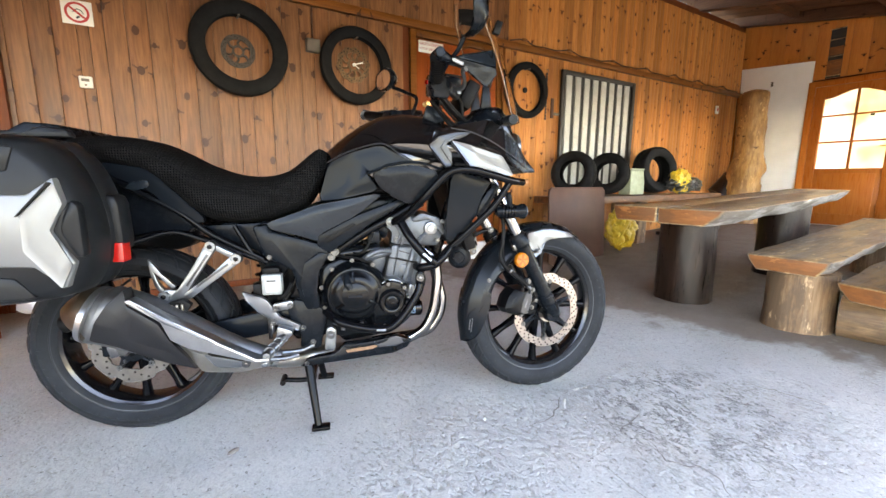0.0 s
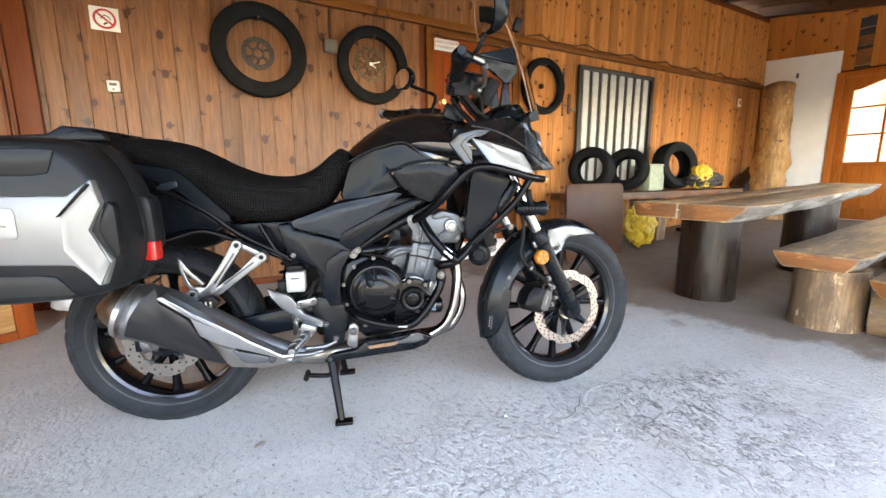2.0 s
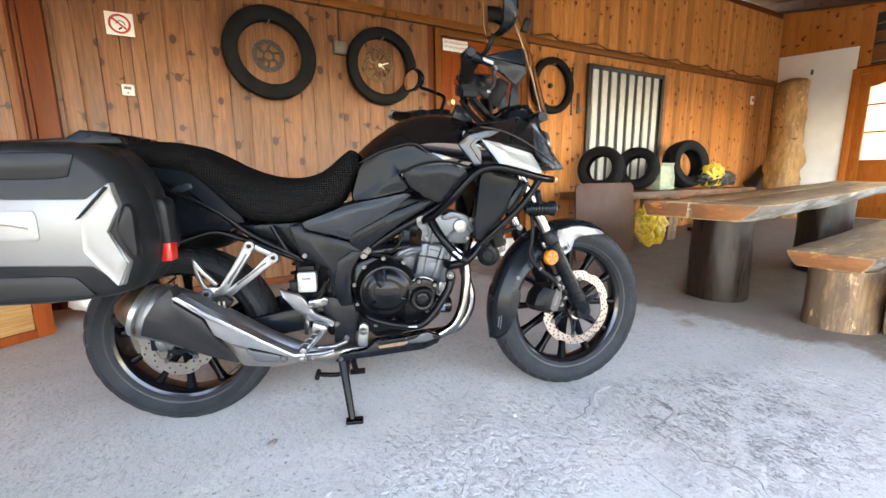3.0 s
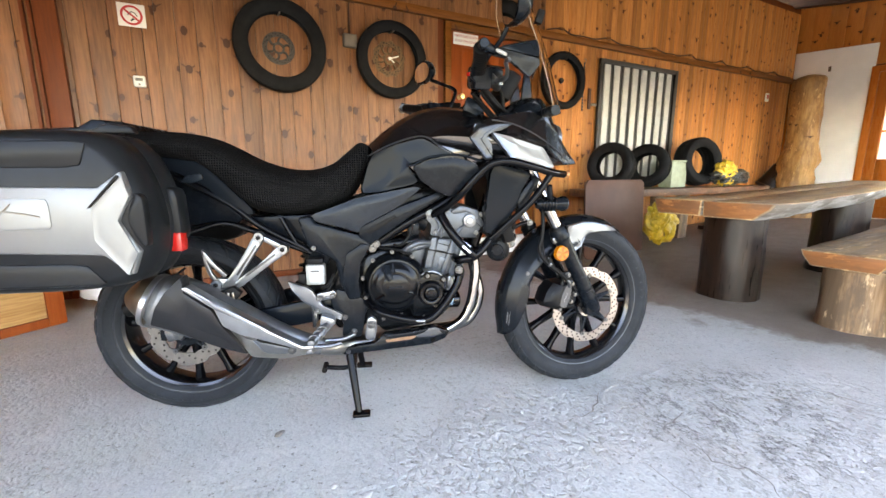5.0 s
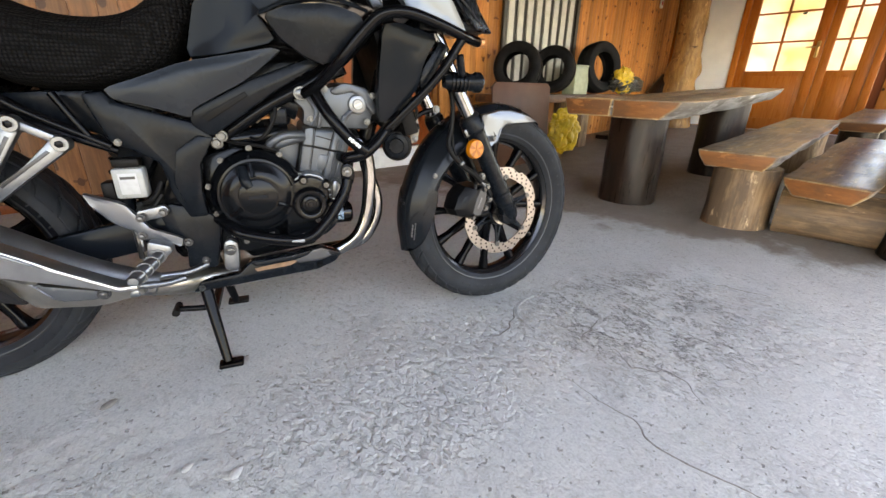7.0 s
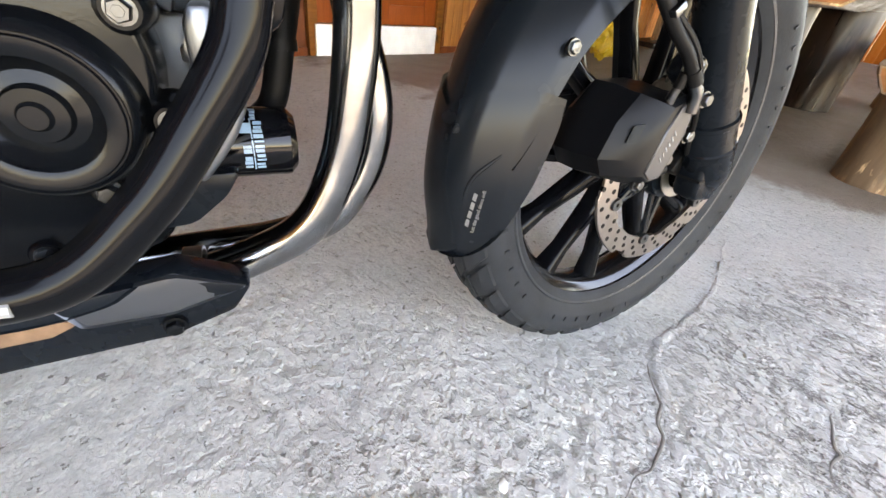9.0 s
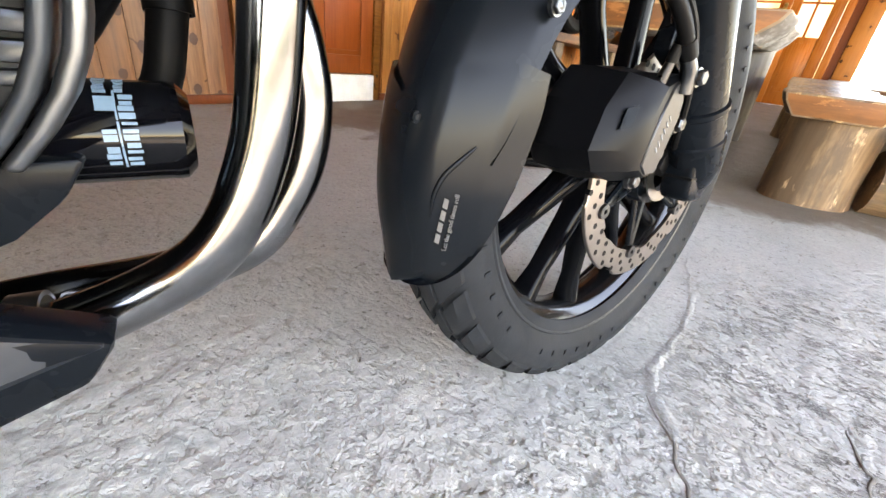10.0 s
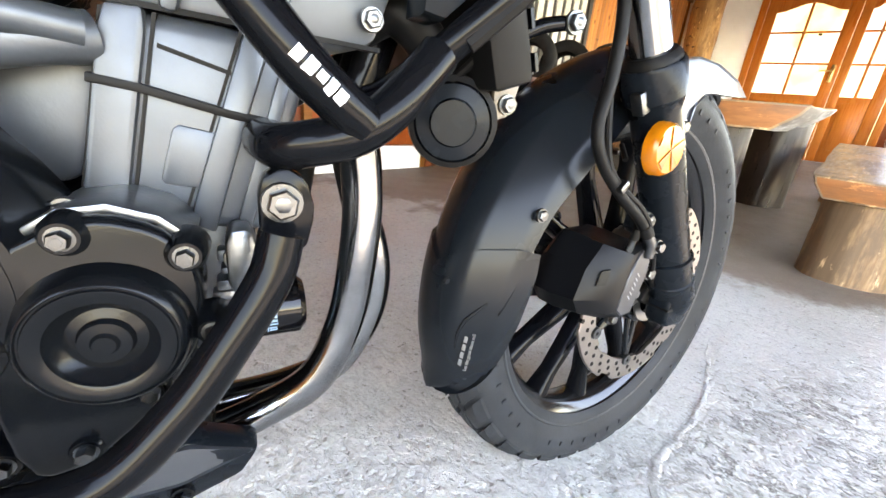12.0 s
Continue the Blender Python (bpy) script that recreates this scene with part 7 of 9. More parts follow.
def build_skid():
    s = part("belly_cover", prism([(0.525, 0.228), (0.665, 0.244), (0.70, 0.276), (0.80, 0.281), (0.880, 0.2945), (0.934, 0.2705), (0.918, 0.2465), (0.866, 0.2275), (0.56, 0.206)], -0.150, -0.118, 0.006), M["satin_black"], BIKE, "black belly side cover")
    part("facet", plate([(0.800, 0.280, -0.1515), (0.880, 0.2925, -0.150), (0.931, 0.2705, -0.146), (0.874, 0.258, -0.153), (0.815, 0.258, -0.1535)], 0.002, 0.004, cut=0.05), M["facet_sheen"], s, "front tip facet with sky sheen put into its grey")
    part("facet", plate([(0.695, 0.272, -0.151), (0.80, 0.281, -0.151), (0.86, 0.290, -0.151), (0.84, 0.276, -0.153), (0.80, 0.266, -0.153), (0.71, 0.262, -0.153)], 0.002, 0.004), M["grey_dark"], s)
    part("slot", prism([(0.705, 0.255), (0.80, 0.266), (0.815, 0.262), (0.795, 0.252), (0.71, 0.246)], -0.1525, -0.149), M["slot_tan"], s)
    hex_bolt(0.872, -0.152, 0.2445, 0.007, s, "engine_black")
    hex_bolt(0.575, -0.152, 0.219, 0.006, s)
    # centre stand
    st = part("centre_stand", tube([(0.575, -0.11, 0.215), (0.59, -0.15, 0.12), (0.606, -0.19, 0.012)], [0.016, 0.014, 0.012], 12, 4), M["frame_paint"], BIKE, "black centre stand leg")
    part("foot", box(0.585, 0.645, -0.215, -0.18, 0.002, 0.014, 0.004), M["frame_paint"], st)
    part("leg", tube([(0.575, 0.11, 0.215), (0.59, 0.14, 0.12), (0.606, 0.17, 0.012)], [0.016, 0.014, 0.012], 12, 4), M["frame_paint"], st)
    part("foot", box(0.58, 0.645, 0.16, 0.20, 0.002, 0.014, 0.004), M["frame_paint"], st)
    part("cross_tube", tube([(0.585, -0.14, 0.13), (0.585, 0.14, 0.13)], 0.012, 12, 0), M["frame_paint"], st)
    part("tang", tube([(0.585, 0.02, 0.13), (0.56, -0.01, 0.095), (0.474, -0.01, 0.100)], 0.009, 10, 4), M["frame_paint"], st)
    part("pedal", lathe([(0, -0.03), (0.010, -0.028), (0.010, 0.028), (0, 0.03)], 14), M["hose"], st, "", pose(0.474, -0.01, 0.100))


build_skid()


def build_exhaust():
    cen = [(0.010, 0.448, 0.080), (0.03, 0.446, 0.086), (0.05, 0.445, 0.088), (0.14, 0.408, 0.086), (0.24, 0.358, 0.074), (0.34, 0.318, 0.052), (0.42, 0.293, 0.036), (0.50, 0.268, 0.029)]
    S = spline([(x, z, r) for x, z, r in cen], 5)
    rings = []
    ax = Vector((0.92, 0, -0.39)).normalized()
    upv = Vector((0.39, 0, 0.92))
    for p in S:
        c = Vector((p.x, -0.205, p.y))
        rings.append([c + Vector((0, 1, 0)) * math.cos(2 * math.pi * k / 28) * p.z * 0.80 + upv * math.copysign(abs(math.sin(2 * math.pi * k / 28)) ** 0.85, math.sin(2 * math.pi * k / 28)) * p.z for k in range(28)])
    mf = part("muffler", loft(rings), M["muffler"], BIKE, "dull grey metal muffler", angle=50)
    part("tail_pipe", lathe([(0.0, 0.01), (0.020, 0.01), (0.020, -0.03), (0.024, -0.03), (0.026, 0.02)], 24), M["hose"], mf, "", Matrix.Translation((-0.04, -0.205, 0.435)) @ Matrix.Rotation(radians(-90), 4, "Z") @ Matrix.Rotation(radians(20), 4, "X"))
    part("end_cone", tube([(-0.040, -0.205, 0.440), (-0.030, -0.205, 0.445), (0.006, -0.205, 0.452), (0.014, -0.205, 0.449)], [0.046, 0.055, 0.078, 0.080], 28, 0), M["muffler_cone"], mf, "heat-tinted end cone")
    part("end_band", tube([(0.004, -0.205, 0.4545), (0.018, -0.205, 0.449)], [0.0815, 0.0845], 28, 0), M["steel_bright"], mf, "bright end band")
    shield = [(0.120, 0.534, -0.272), (0.08, 0.497, -0.284), (0.049, 0.45, -0.288), (0.027, 0.398, -0.278), (0.091, 0.376, -0.280), (0.157, 0.340, -0.278), (0.214, 0.310, -0.270), (0.281, 0.280, -0.258), (0.262, 0.327, -0.276), (0.225, 0.386, -0.286), (0.204, 0.436, -0.290), (0.130, 0.494, -0.288), (0.127, 0.519, -0.280)]
    part("heat_shield", plate(shield, 0.010, 0.045, cut=0.05), M["heat_shield"], mf, "dark heat shield")
    strip = [(0.126, 0.506), (0.141, 0.510), (0.215, 0.456), (0.337, 0.378), (0.359, 0.362), (0.451, 0.307), (0.484, 0.308), (0.483, 0.295), (0.450, 0.296), (0.274, 0.356), (0.228, 0.386), (0.208, 0.440), (0.134, 0.496)]
    part("silver_strip", prism(strip, -0.292, -0.250, 0.004), M["steel_bright"], mf, "silver trim along the muffler")
    part("ridge", prism([(0.148, 0.500), (0.215, 0.454), (0.330, 0.378), (0.345, 0.366), (0.236, 0.428), (0.220, 0.436)], -0.2965, -0.290, 0.004), M["silver_paint"], mf)
    part("lower_cover", plate([(0.218, 0.372, -0.262), (0.265, 0.345, -0.266), (0.294, 0.330, -0.266), (0.45, 0.294, -0.256), (0.482, 0.288, -0.25), (0.482, 0.266, -0.245), (0.393, 0.252, -0.246), (0.290, 0.266, -0.248), (0.262, 0.318, -0.258)], 0.006, 0.03, cut=0.08), M["steel"], mf, "bare metal cover under the muffler trim")
    part("cover_insert", plate([(0.300, 0.334, -0.272), (0.414, 0.296, -0.268), (0.404, 0.276, -0.264), (0.334, 0.283, -0.266)], 0.002, 0.006), M["alu"], mf)
    part("slit", prism([(0.315, 0.332), (0.41, 0.303), (0.412, 0.299), (0.325, 0.324)], -0.277, -0.268), M["hose"], mf)
    hex_bolt(0.416, -0.272, 0.290, 0.010, mf)
    part("tie_bar", tube([(0.45, -0.25, 0.290), (0.52, -0.24, 0.283), (0.56, -0.225, 0.285)], 0.008, 10, 4), M["silver_paint"], mf)


build_exhaust()


def build_chassis():
    part("swingarm", prism([(-0.03, 0.285), (-0.03, 0.335), (0.12, 0.345), (0.50, 0.415), (0.58, 0.41), (0.58, 0.345), (0.40, 0.315)], -0.128, -0.098, 0.008), M["grey_dark"], BIKE, "black swingarm")
    part("swingarm", prism([(-0.03, 0.285), (-0.03, 0.335), (0.12, 0.345), (0.50, 0.415), (0.58, 0.41), (0.58, 0.345), (0.40, 0.315)], 0.098, 0.128, 0.008), M["satin_black"], BIKE, "black swingarm")
    part("pivot_plate", prism(rounded([(0.53, 0.30), (0.53, 0.47), (0.57, 0.55), (0.65, 0.56), (0.66, 0.42), (0.64, 0.30)], 0.12), -0.135, -0.095, 0.008), M["frame_paint"], BIKE)
    for y in (-0.135, 0.135):
        part("subframe_rail", tube([(0.10, y, 0.66), (0.20, y, 0.675), (0.28, y * 0.98, 0.655), (0.40, y, 0.60), (0.47, y, 0.57)], 0.009, 10, 5), M["frame_paint"], BIKE)
        part("subframe_rail", tube([(0.05, y, 0.84), (0.22, y, 0.74), (0.32, y, 0.66), (0.46, y, 0.58)], 0.011, 10, 5), M["frame_paint"], BIKE)
        part("subframe_brace", tube([(0.38, y, 0.69), (0.415, y * 1.02, 0.62), (0.435, y, 0.585)], 0.008, 10, 4), M["frame_paint"], BIKE)
    part("under_tail", prism([(-0.10, 0.88), (0.16, 0.86), (0.28, 0.70), (0.22, 0.66), (0.05, 0.66), (-0.12, 0.76)], -0.10, 0.10, 0.01), M["satin_black"], BIKE, "black under-seat tail")
    part("inner_panel", prism(rounded([(0.40, 0.600), (0.56, 0.610), (0.58, 0.430), (0.47, 0.430), (0.435, 0.520)], 0.08), -0.045, 0.045, 0.006), M["hose"], BIKE, "black inner guard")
    sh = part("shock_absorber", tube([(0.470, 0.0, 0.640), (0.440, 0.0, 0.520), (0.415, 0.0, 0.400)], 0.020, 14, 3), M["satin_black"], BIKE, "black rear shock absorber")
    for k in range(7):
        c = Vector((0.466, 0.0, 0.620)).lerp(Vector((0.420, 0.0, 0.425)), k / 6)
        part("coil", tube([c + Vector((math.cos(a) * 0.032, math.sin(a) * 0.032, 0.002 * i)) for i, a in enumerate(2 * math.pi * j / 12 for j in range(13))], 0.0055, 8, 0), M["frame_paint"], sh)
    part("battery_box", prism([(0.26, 0.69), (0.55, 0.70), (0.56, 0.60), (0.48, 0.46), (0.44, 0.60), (0.30, 0.66)], -0.11, 0.11, 0.01), M["satin_black"], BIKE)
    for sd in (-1, 1):
        tp = plate([(0.02, 0.885, sd * 0.13), (0.16, 0.865, sd * 0.142), (0.205, 0.82, sd * 0.145), (0.31, 0.705, sd * 0.14), (0.245, 0.695, sd * 0.138), (0.16, 0.80, sd * 0.14), (0.02, 0.86, sd * 0.128)], 0.006, 0.02, side=sd)
        part("tail_panel", tp, M["grey_dark"], BIKE, "dark tail side panel")
        part("grab_trim", plate([(0.098, 0.805, sd * 0.15), (0.115, 0.825, sd * 0.15), (0.16, 0.832, sd * 0.15), (0.165, 0.812, sd * 0.15), (0.13, 0.800, sd * 0.15)], 0.003, 0.01, side=sd), M["grey_paint"], BIKE)
    # pillion bracket, bare alloy
    def bracket(sd):
        y = sd * 0.178
        pb = part("pillion_bracket", prism(rounded([(0.305, 0.640), (0.322, 0.648), (0.337, 0.634), (0.331, 0.620), (0.282, 0.550), (0.240, 0.486), (0.226, 0.470), (0.206, 0.474), (0.204, 0.490), (0.222, 0.508), (0.262, 0.566)], 0.15), y - 0.010, y + 0.010, 0.004), M["alu"], BIKE, "bare alloy footrest bracket")
        part("arm", prism(rounded([(0.376, 0.604), (0.392, 0.608), (0.404, 0.594), (0.398, 0.580), (0.330, 0.532), (0.250, 0.472), (0.230, 0.474), (0.236, 0.492), (0.318, 0.550)], 0.15), y - 0.010, y + 0.010, 0.004), M["alu"], pb)
        part("arm", prism([(0.325, 0.645), (0.392, 0.606), (0.385, 0.590), (0.318, 0.630)], y - 0.009, y + 0.009, 0.003), M["alu"], pb)
        # no channel is cut: darker strips on the arms carry its shade
        part("channel", prism([(0.308, 0.612), (0.314, 0.608), (0.250, 0.514), (0.245, 0.518)], y - 0.0108, y - 0.009, 0.0004), M["silver_dull"], pb, "dark strip for the shade of the arm's channel")
        part("channel", prism([(0.364, 0.582), (0.369, 0.577), (0.276, 0.510), (0.272, 0.515)], y - 0.0108, y - 0.009, 0.0004), M["silver_dull"], pb, "dark strip for the shade of the arm's channel")
        part("guard", prism([(0.148, 0.600), (0.158, 0.594), (0.182, 0.556), (0.218, 0.516), (0.206, 0.508), (0.172, 0.548), (0.163, 0.560), (0.172, 0.528), (0.190, 0.498), (0.176, 0.494), (0.160, 0.522), (0.152, 0.560)], y - 0.008, y + 0.006, 0.003), M["alu"], pb, "alloy heel guard loop")
        part("web", prism(rounded([(0.172, 0.500), (0.190, 0.508), (0.228, 0.504), (0.232, 0.474), (0.190, 0.468), (0.172, 0.476)], 0.2), y - 0.009, y + 0.007, 0.003), M["alu"], pb)
        for x, z in ((0.321, 0.634), (0.390, 0.594), (0.184, 0.487)):
            part("pad", lathe([(0, -0.003), (0.0145, -0.003), (0.0165, 0.0), (0.0165, 0.020), (0, 0.020)], 24), M["alu"], pb, "", pose(x, y - 0.011, z))
            hex_bolt(x, y - 0.0145, z, 0.0075, pb, "frame_paint", 0.004, False)
        part("pillion_peg", bevel(prism(rounded([(0.196, 0.470), (0.240, 0.482), (0.262, 0.462), (0.246, 0.440), (0.206, 0.440)], 0.1), y - 0.030, y - 0.008), 0.004), M["hose"], pb, "folded black footrest")
        for k in range(3):
            part("peg_rib", box(0.206 + 0.014 * k, 0.213 + 0.014 * k, y - 0.034, y - 0.028, 0.445, 0.466, 0.0015), M["steel_rust"], pb)
    bracket(-1)
    # rider footrest
    part("heel_mount", prism(rounded([(0.524, 0.425), (0.545, 0.450), (0.595, 0.437), (0.628, 0.418), (0.650, 0.396), (0.634, 0.327), (0.624, 0.276), (0.558, 0.280), (0.564, 0.335), (0.535, 0.371)], 0.12), -0.166, -0.13, 0.006), M["satin_black"], BIKE, "black footrest hanger plate")
    rb = part("rider_bracket", prism(rounded([(0.481, 0.441), (0.527, 0.448), (0.540, 0.452), (0.550, 0.438), (0.539, 0.424), (0.490, 0.416)], 0.2), -0.182, -0.166, 0.004), M["alu"], BIKE, "bare alloy rider footrest bracket")
    part("heel_plate", plate([(0.398, 0.490, -0.186), (0.455, 0.468, -0.186), (0.470, 0.458, -0.186), (0.486, 0.430, -0.184), (0.508, 0.398, -0.184), (0.566, 0.368, -0.182), (0.560, 0.349, -0.182), (0.538, 0.358, -0.182), (0.484, 0.376, -0.184), (0.474, 0.398, -0.184), (0.462, 0.404, -0.185), (0.438, 0.422, -0.186), (0.408, 0.462, -0.186)], 0.003, 0.010, cut=0.06), M["silver_paint"], rb, "silver heel guard")
    pg_ = part("footrest", prism(rounded([(0.500, 0.378), (0.542, 0.362), (0.544, 0.348), (0.518, 0.325), (0.492, 0.340)], 0.1), -0.215, -0.178, 0.005), M["alu"], rb, "bare alloy footrest joint")
    part("peg", tube([(0.520, -0.205, 0.345), (0.500, -0.235, 0.330), (0.478, -0.270, 0.314)], [0.013, 0.015, 0.014], 14, 3), M["alu"], pg_, "bare alloy peg")
    for k in range(4):
        c = Vector((0.514, -0.214, 0.341)).lerp(Vector((0.482, -0.264, 0.317)), k / 3)
        part("peg_rib", tube([c - Vector((0.0, 0.0035, 0)), c + Vector((0, 0.0035, 0))], 0.0172, 14, 0), M["alu"], pg_)
    part("peg_end", lathe([(0, -0.010), (0.010, -0.009), (0.014, -0.002), (0.014, 0.004), (0, 0.004)], 18), M["alu"], pg_, "", pose(0.476, -0.276, 0.312))
    part("brake_pedal", tube([(0.600, -0.160, 0.288), (0.56, -0.185, 0.282), (0.51, -0.205, 0.288), (0.470, -0.215, 0.292), (0.462, -0.220, 0.275)], 0.0085, 10, 4), M["alu"], rb)
    part("pedal_pad", box(-0.010, 0.010, -0.030, 0.012, -0.008, 0.010, 0.004), M["alu"], rb, "", pose(0.462, -0.222, 0.270))
    part("spring", tube([(0.470, -0.168, 0.395), (0.472, -0.172, 0.365), (0.470, -0.17, 0.325)], 0.006, 8, 3), M["bolt"], rb)
    part("switch", box(-0.008, 0.008, -0.010, 0.010, -0.022, 0.014, 0.003), M["alu"], rb, "", pose(0.474, -0.165, 0.362))
    part("brake_line", tube([(0.500, -0.165, 0.455), (0.515, -0.170, 0.462), (0.530, -0.165, 0.478), (0.540, -0.155, 0.500)], 0.005, 8, 4), M["hose"], rb)
    for x, z, yy in ((0.492, 0.427, -0.190), (0.537, 0.436, -0.186), (0.487, 0.385, -0.190), (0.571, 0.353, -0.170), (0.60, 0.300, -0.168)):
        hex_bolt(x, yy, z, 0.0075, rb, "bolt")
    part("stand_bracket", prism(rounded([(0.634, 0.262), (0.667, 0.258), (0.672, 0.275), (0.677, 0.335), (0.660, 0.346), (0.643, 0.337)], 0.15), -0.158, -0.12, 0.005), M["alu"], BIKE)
    hex_bolt(0.657, -0.160, 0.317, 0.011, BIKE)
    rs = part("reservoir", box(0.452, 0.512, -0.168, -0.125, 0.468, 0.535, 0.006), M["reservoir"], BIKE, "white brake fluid reservoir")
    part("cap", box(0.456, 0.508, -0.164, -0.129, 0.537, 0.556, 0.005), M["hose"], rs)
    part("label", box(0.464, 0.50, -0.1695, -0.1682, 0.478, 0.525, 0.001), M["label"], rs)
    part("label_bar", box(0.468, 0.496, -0.1708, -0.1698, 0.512, 0.518), M["black_print"], rs)
    part("reservoir_hose", tube([(0.44, -0.15, 0.48), (0.45, -0.16, 0.44), (0.50, -0.165, 0.43), (0.535, -0.15, 0.47)], 0.006, 8, 5), M["hose"], BIKE)
    part("switch_box", box(0.425, 0.45, -0.16, -0.12, 0.455, 0.505, 0.005), M["hose"], BIKE)


build_chassis()


def build_bodywork():
    body("seat", [(-0.13, 0.945, 0.90, 0.09), (-0.06, 0.958, 0.885, 0.125), (0.05, 0.962, 0.87, 0.145), (0.14, 0.950, 0.845, 0.152), (0.21, 0.920, 0.79, 0.158), (0.29, 0.878, 0.712, 0.162), (0.38, 0.848, 0.692, 0.165), (0.47, 0.843, 0.697, 0.162), (0.54, 0.862, 0.715, 0.155), (0.595, 0.905, 0.742, 0.14), (0.635, 0.935, 0.80, 0.12), (0.665, 0.925, 0.86, 0.10)], "seat", "black seat under a woven mesh cover", 3.2, 0.12, 32)
    body("fuel_tank", [(0.635, 0.90, 0.76, 0.08), (0.69, 0.952, 0.745, 0.14), (0.76, 1.005, 0.745, 0.178), (0.84, 1.045, 0.75, 0.195), (0.93, 1.060, 0.76, 0.198), (1.03, 1.048, 0.80, 0.185), (1.12, 1.02, 0.84, 0.14)], "gloss_black", "gloss black fuel tank", 2.5, 0.25, 36)
    body("fairing", [(0.84, 0.975, 0.90, 0.185), (0.90, 1.005, 0.885, 0.212), (1.0, 1.018, 0.865, 0.228), (1.10, 1.022, 0.86, 0.222), (1.20, 1.00, 0.855, 0.19), (1.29, 0.965, 0.85, 0.135), (1.36, 0.92, 0.855, 0.08), (1.405, 0.885, 0.86, 0.035)], "gloss_black", "gloss black front fairing", 2.4, 0.35, 36)
    # nose above the headlamp
    rings = []
    for z, xf, hw, xb in ((0.93, 1.345, 0.12, 1.10), (0.97, 1.345, 0.135, 1.10), (1.02, 1.325, 0.135, 1.12), (1.06, 1.305, 0.12, 1.15), (1.085, 1.285, 0.10, 1.19)):
        rg = []
        for k in range(24):
            a = 2 * math.pi * k / 24
            c, s = math.cos(a), math.sin(a)
            xm, hx = (xf + xb) / 2, (xf - xb) / 2
            rg.append(Vector((xm + math.copysign(abs(c) ** 0.8, c) * hx, math.copysign(abs(s) ** 0.8, s) * hw, z)))
        rings.append(rg)
    nose = part("headlamp_cowl", loft(rings), M["satin_black"], BIKE, "dark cowl round the headlamp", angle=50)
    part("headlamp", lathe([(0, -0.02), (0.05, -0.015), (0.055, 0.0), (0, 0.0)], 32), M["silver_paint"], nose, "", pose(1.352, 0, 0.955, 0, 0, 90))
    for sd in (-1, 1):
        part("lamp_wing", plate([(1.215, 1.055, sd * 0.118), (1.235, 1.075, sd * 0.11), (1.275, 1.02, sd * 0.128), (1.31, 0.955, sd * 0.128), (1.285, 0.965, sd * 0.135), (1.245, 1.015, sd * 0.132)], 0.004, 0.01, side=sd), M["silver_paint"], nose, "pale side flash of the cowl")
        # grey tank panel
        part("tank_panel", plate([(0.672, 0.885, sd * 0.150), (0.74, 0.918, sd * 0.178), (0.835, 0.942, sd * 0.196), (0.885, 0.915, sd * 0.205), (0.935, 0.888, sd * 0.212), (0.865, 0.878, sd * 0.208), (0.80, 0.862, sd * 0.203), (0.79, 0.842, sd * 0.200), (0.825, 0.800, sd * 0.198), (0.70, 0.770, sd * 0.172), (0.635, 0.765, sd * 0.140)], 0.006, 0.03, side=sd), M["grey_dark"], BIKE, "matt dark grey tank side panel")
        # thin lighter tube stands in for the highlight on the tank panel's edge
        part("panel_edge", tube([(0.668, sd * 0.153, 0.886), (0.74, sd * 0.182, 0.921), (0.835, sd * 0.200, 0.945), (0.885, sd * 0.209, 0.918), (0.935, sd * 0.216, 0.891)], 0.0022, 8, 5), M["brace_grey"], BIKE)
        part("knee_panel", plate([(0.802, 0.852, sd * 0.206), (0.86, 0.874, sd * 0.214), (0.94, 0.880, sd * 0.222), (1.005, 0.862, sd * 0.226), (1.015, 0.84, sd * 0.226), (0.985, 0.800, sd * 0.222), (0.925, 0.755, sd * 0.212), (0.88, 0.772, sd * 0.208), (0.83, 0.808, sd * 0.204)], 0.008, 0.03, side=sd), M["satin_black"], BIKE, "dark rounded knee panel")
        part("panel_edge", tube([(0.795, sd * 0.212, 0.852), (0.86, sd * 0.222, 0.880), (0.945, sd * 0.230, 0.887), (1.02, sd * 0.234, 0.868)], 0.004, 8, 6), M["grey_dark"], BIKE)
        # side panels below the seat
        part("side_panel", plate([(0.478, 0.700, sd * 0.168), (0.56, 0.728, sd * 0.174), (0.63, 0.755, sd * 0.178), (0.845, 0.795, sd * 0.202), (0.76, 0.725, sd * 0.190), (0.635, 0.660, sd * 0.180), (0.632, 0.640, sd * 0.178), (0.555, 0.665, sd * 0.176), (0.49, 0.680, sd * 0.170)], 0.007, 0.03, side=sd), M["grey_paint"], BIKE, "matt grey side panel")
        part("frame_cover", prism([(0.625, 0.655), (0.755, 0.722), (0.90, 0.776), (0.915, 0.758), (0.82, 0.705), (0.665, 0.600), (0.628, 0.625)], min(sd * 0.16, sd * 0.178), max(sd * 0.16, sd * 0.178), 0.006), M["satin_black"], BIKE, "black frame cover strip")
        part("cover_insert", prism([(0.65, 0.645), (0.745, 0.698), (0.75, 0.688), (0.66, 0.632)], min(sd * 0.178, sd * 0.181), max(sd * 0.178, sd * 0.181), 0.001), M["hose"], BIKE)
        part("side_cover", prism([(0.435, 0.690), (0.478, 0.698), (0.488, 0.676), (0.63, 0.632), (0.668, 0.598), (0.632, 0.545), (0.622, 0.470), (0.628, 0.412), (0.585, 0.410), (0.560, 0.470), (0.548, 0.545), (0.500, 0.575), (0.465, 0.592)], min(sd * 0.14, sd * 0.170), max(sd * 0.14, sd * 0.170), 0.010), M["satin_black"], BIKE, "matt black side cover")
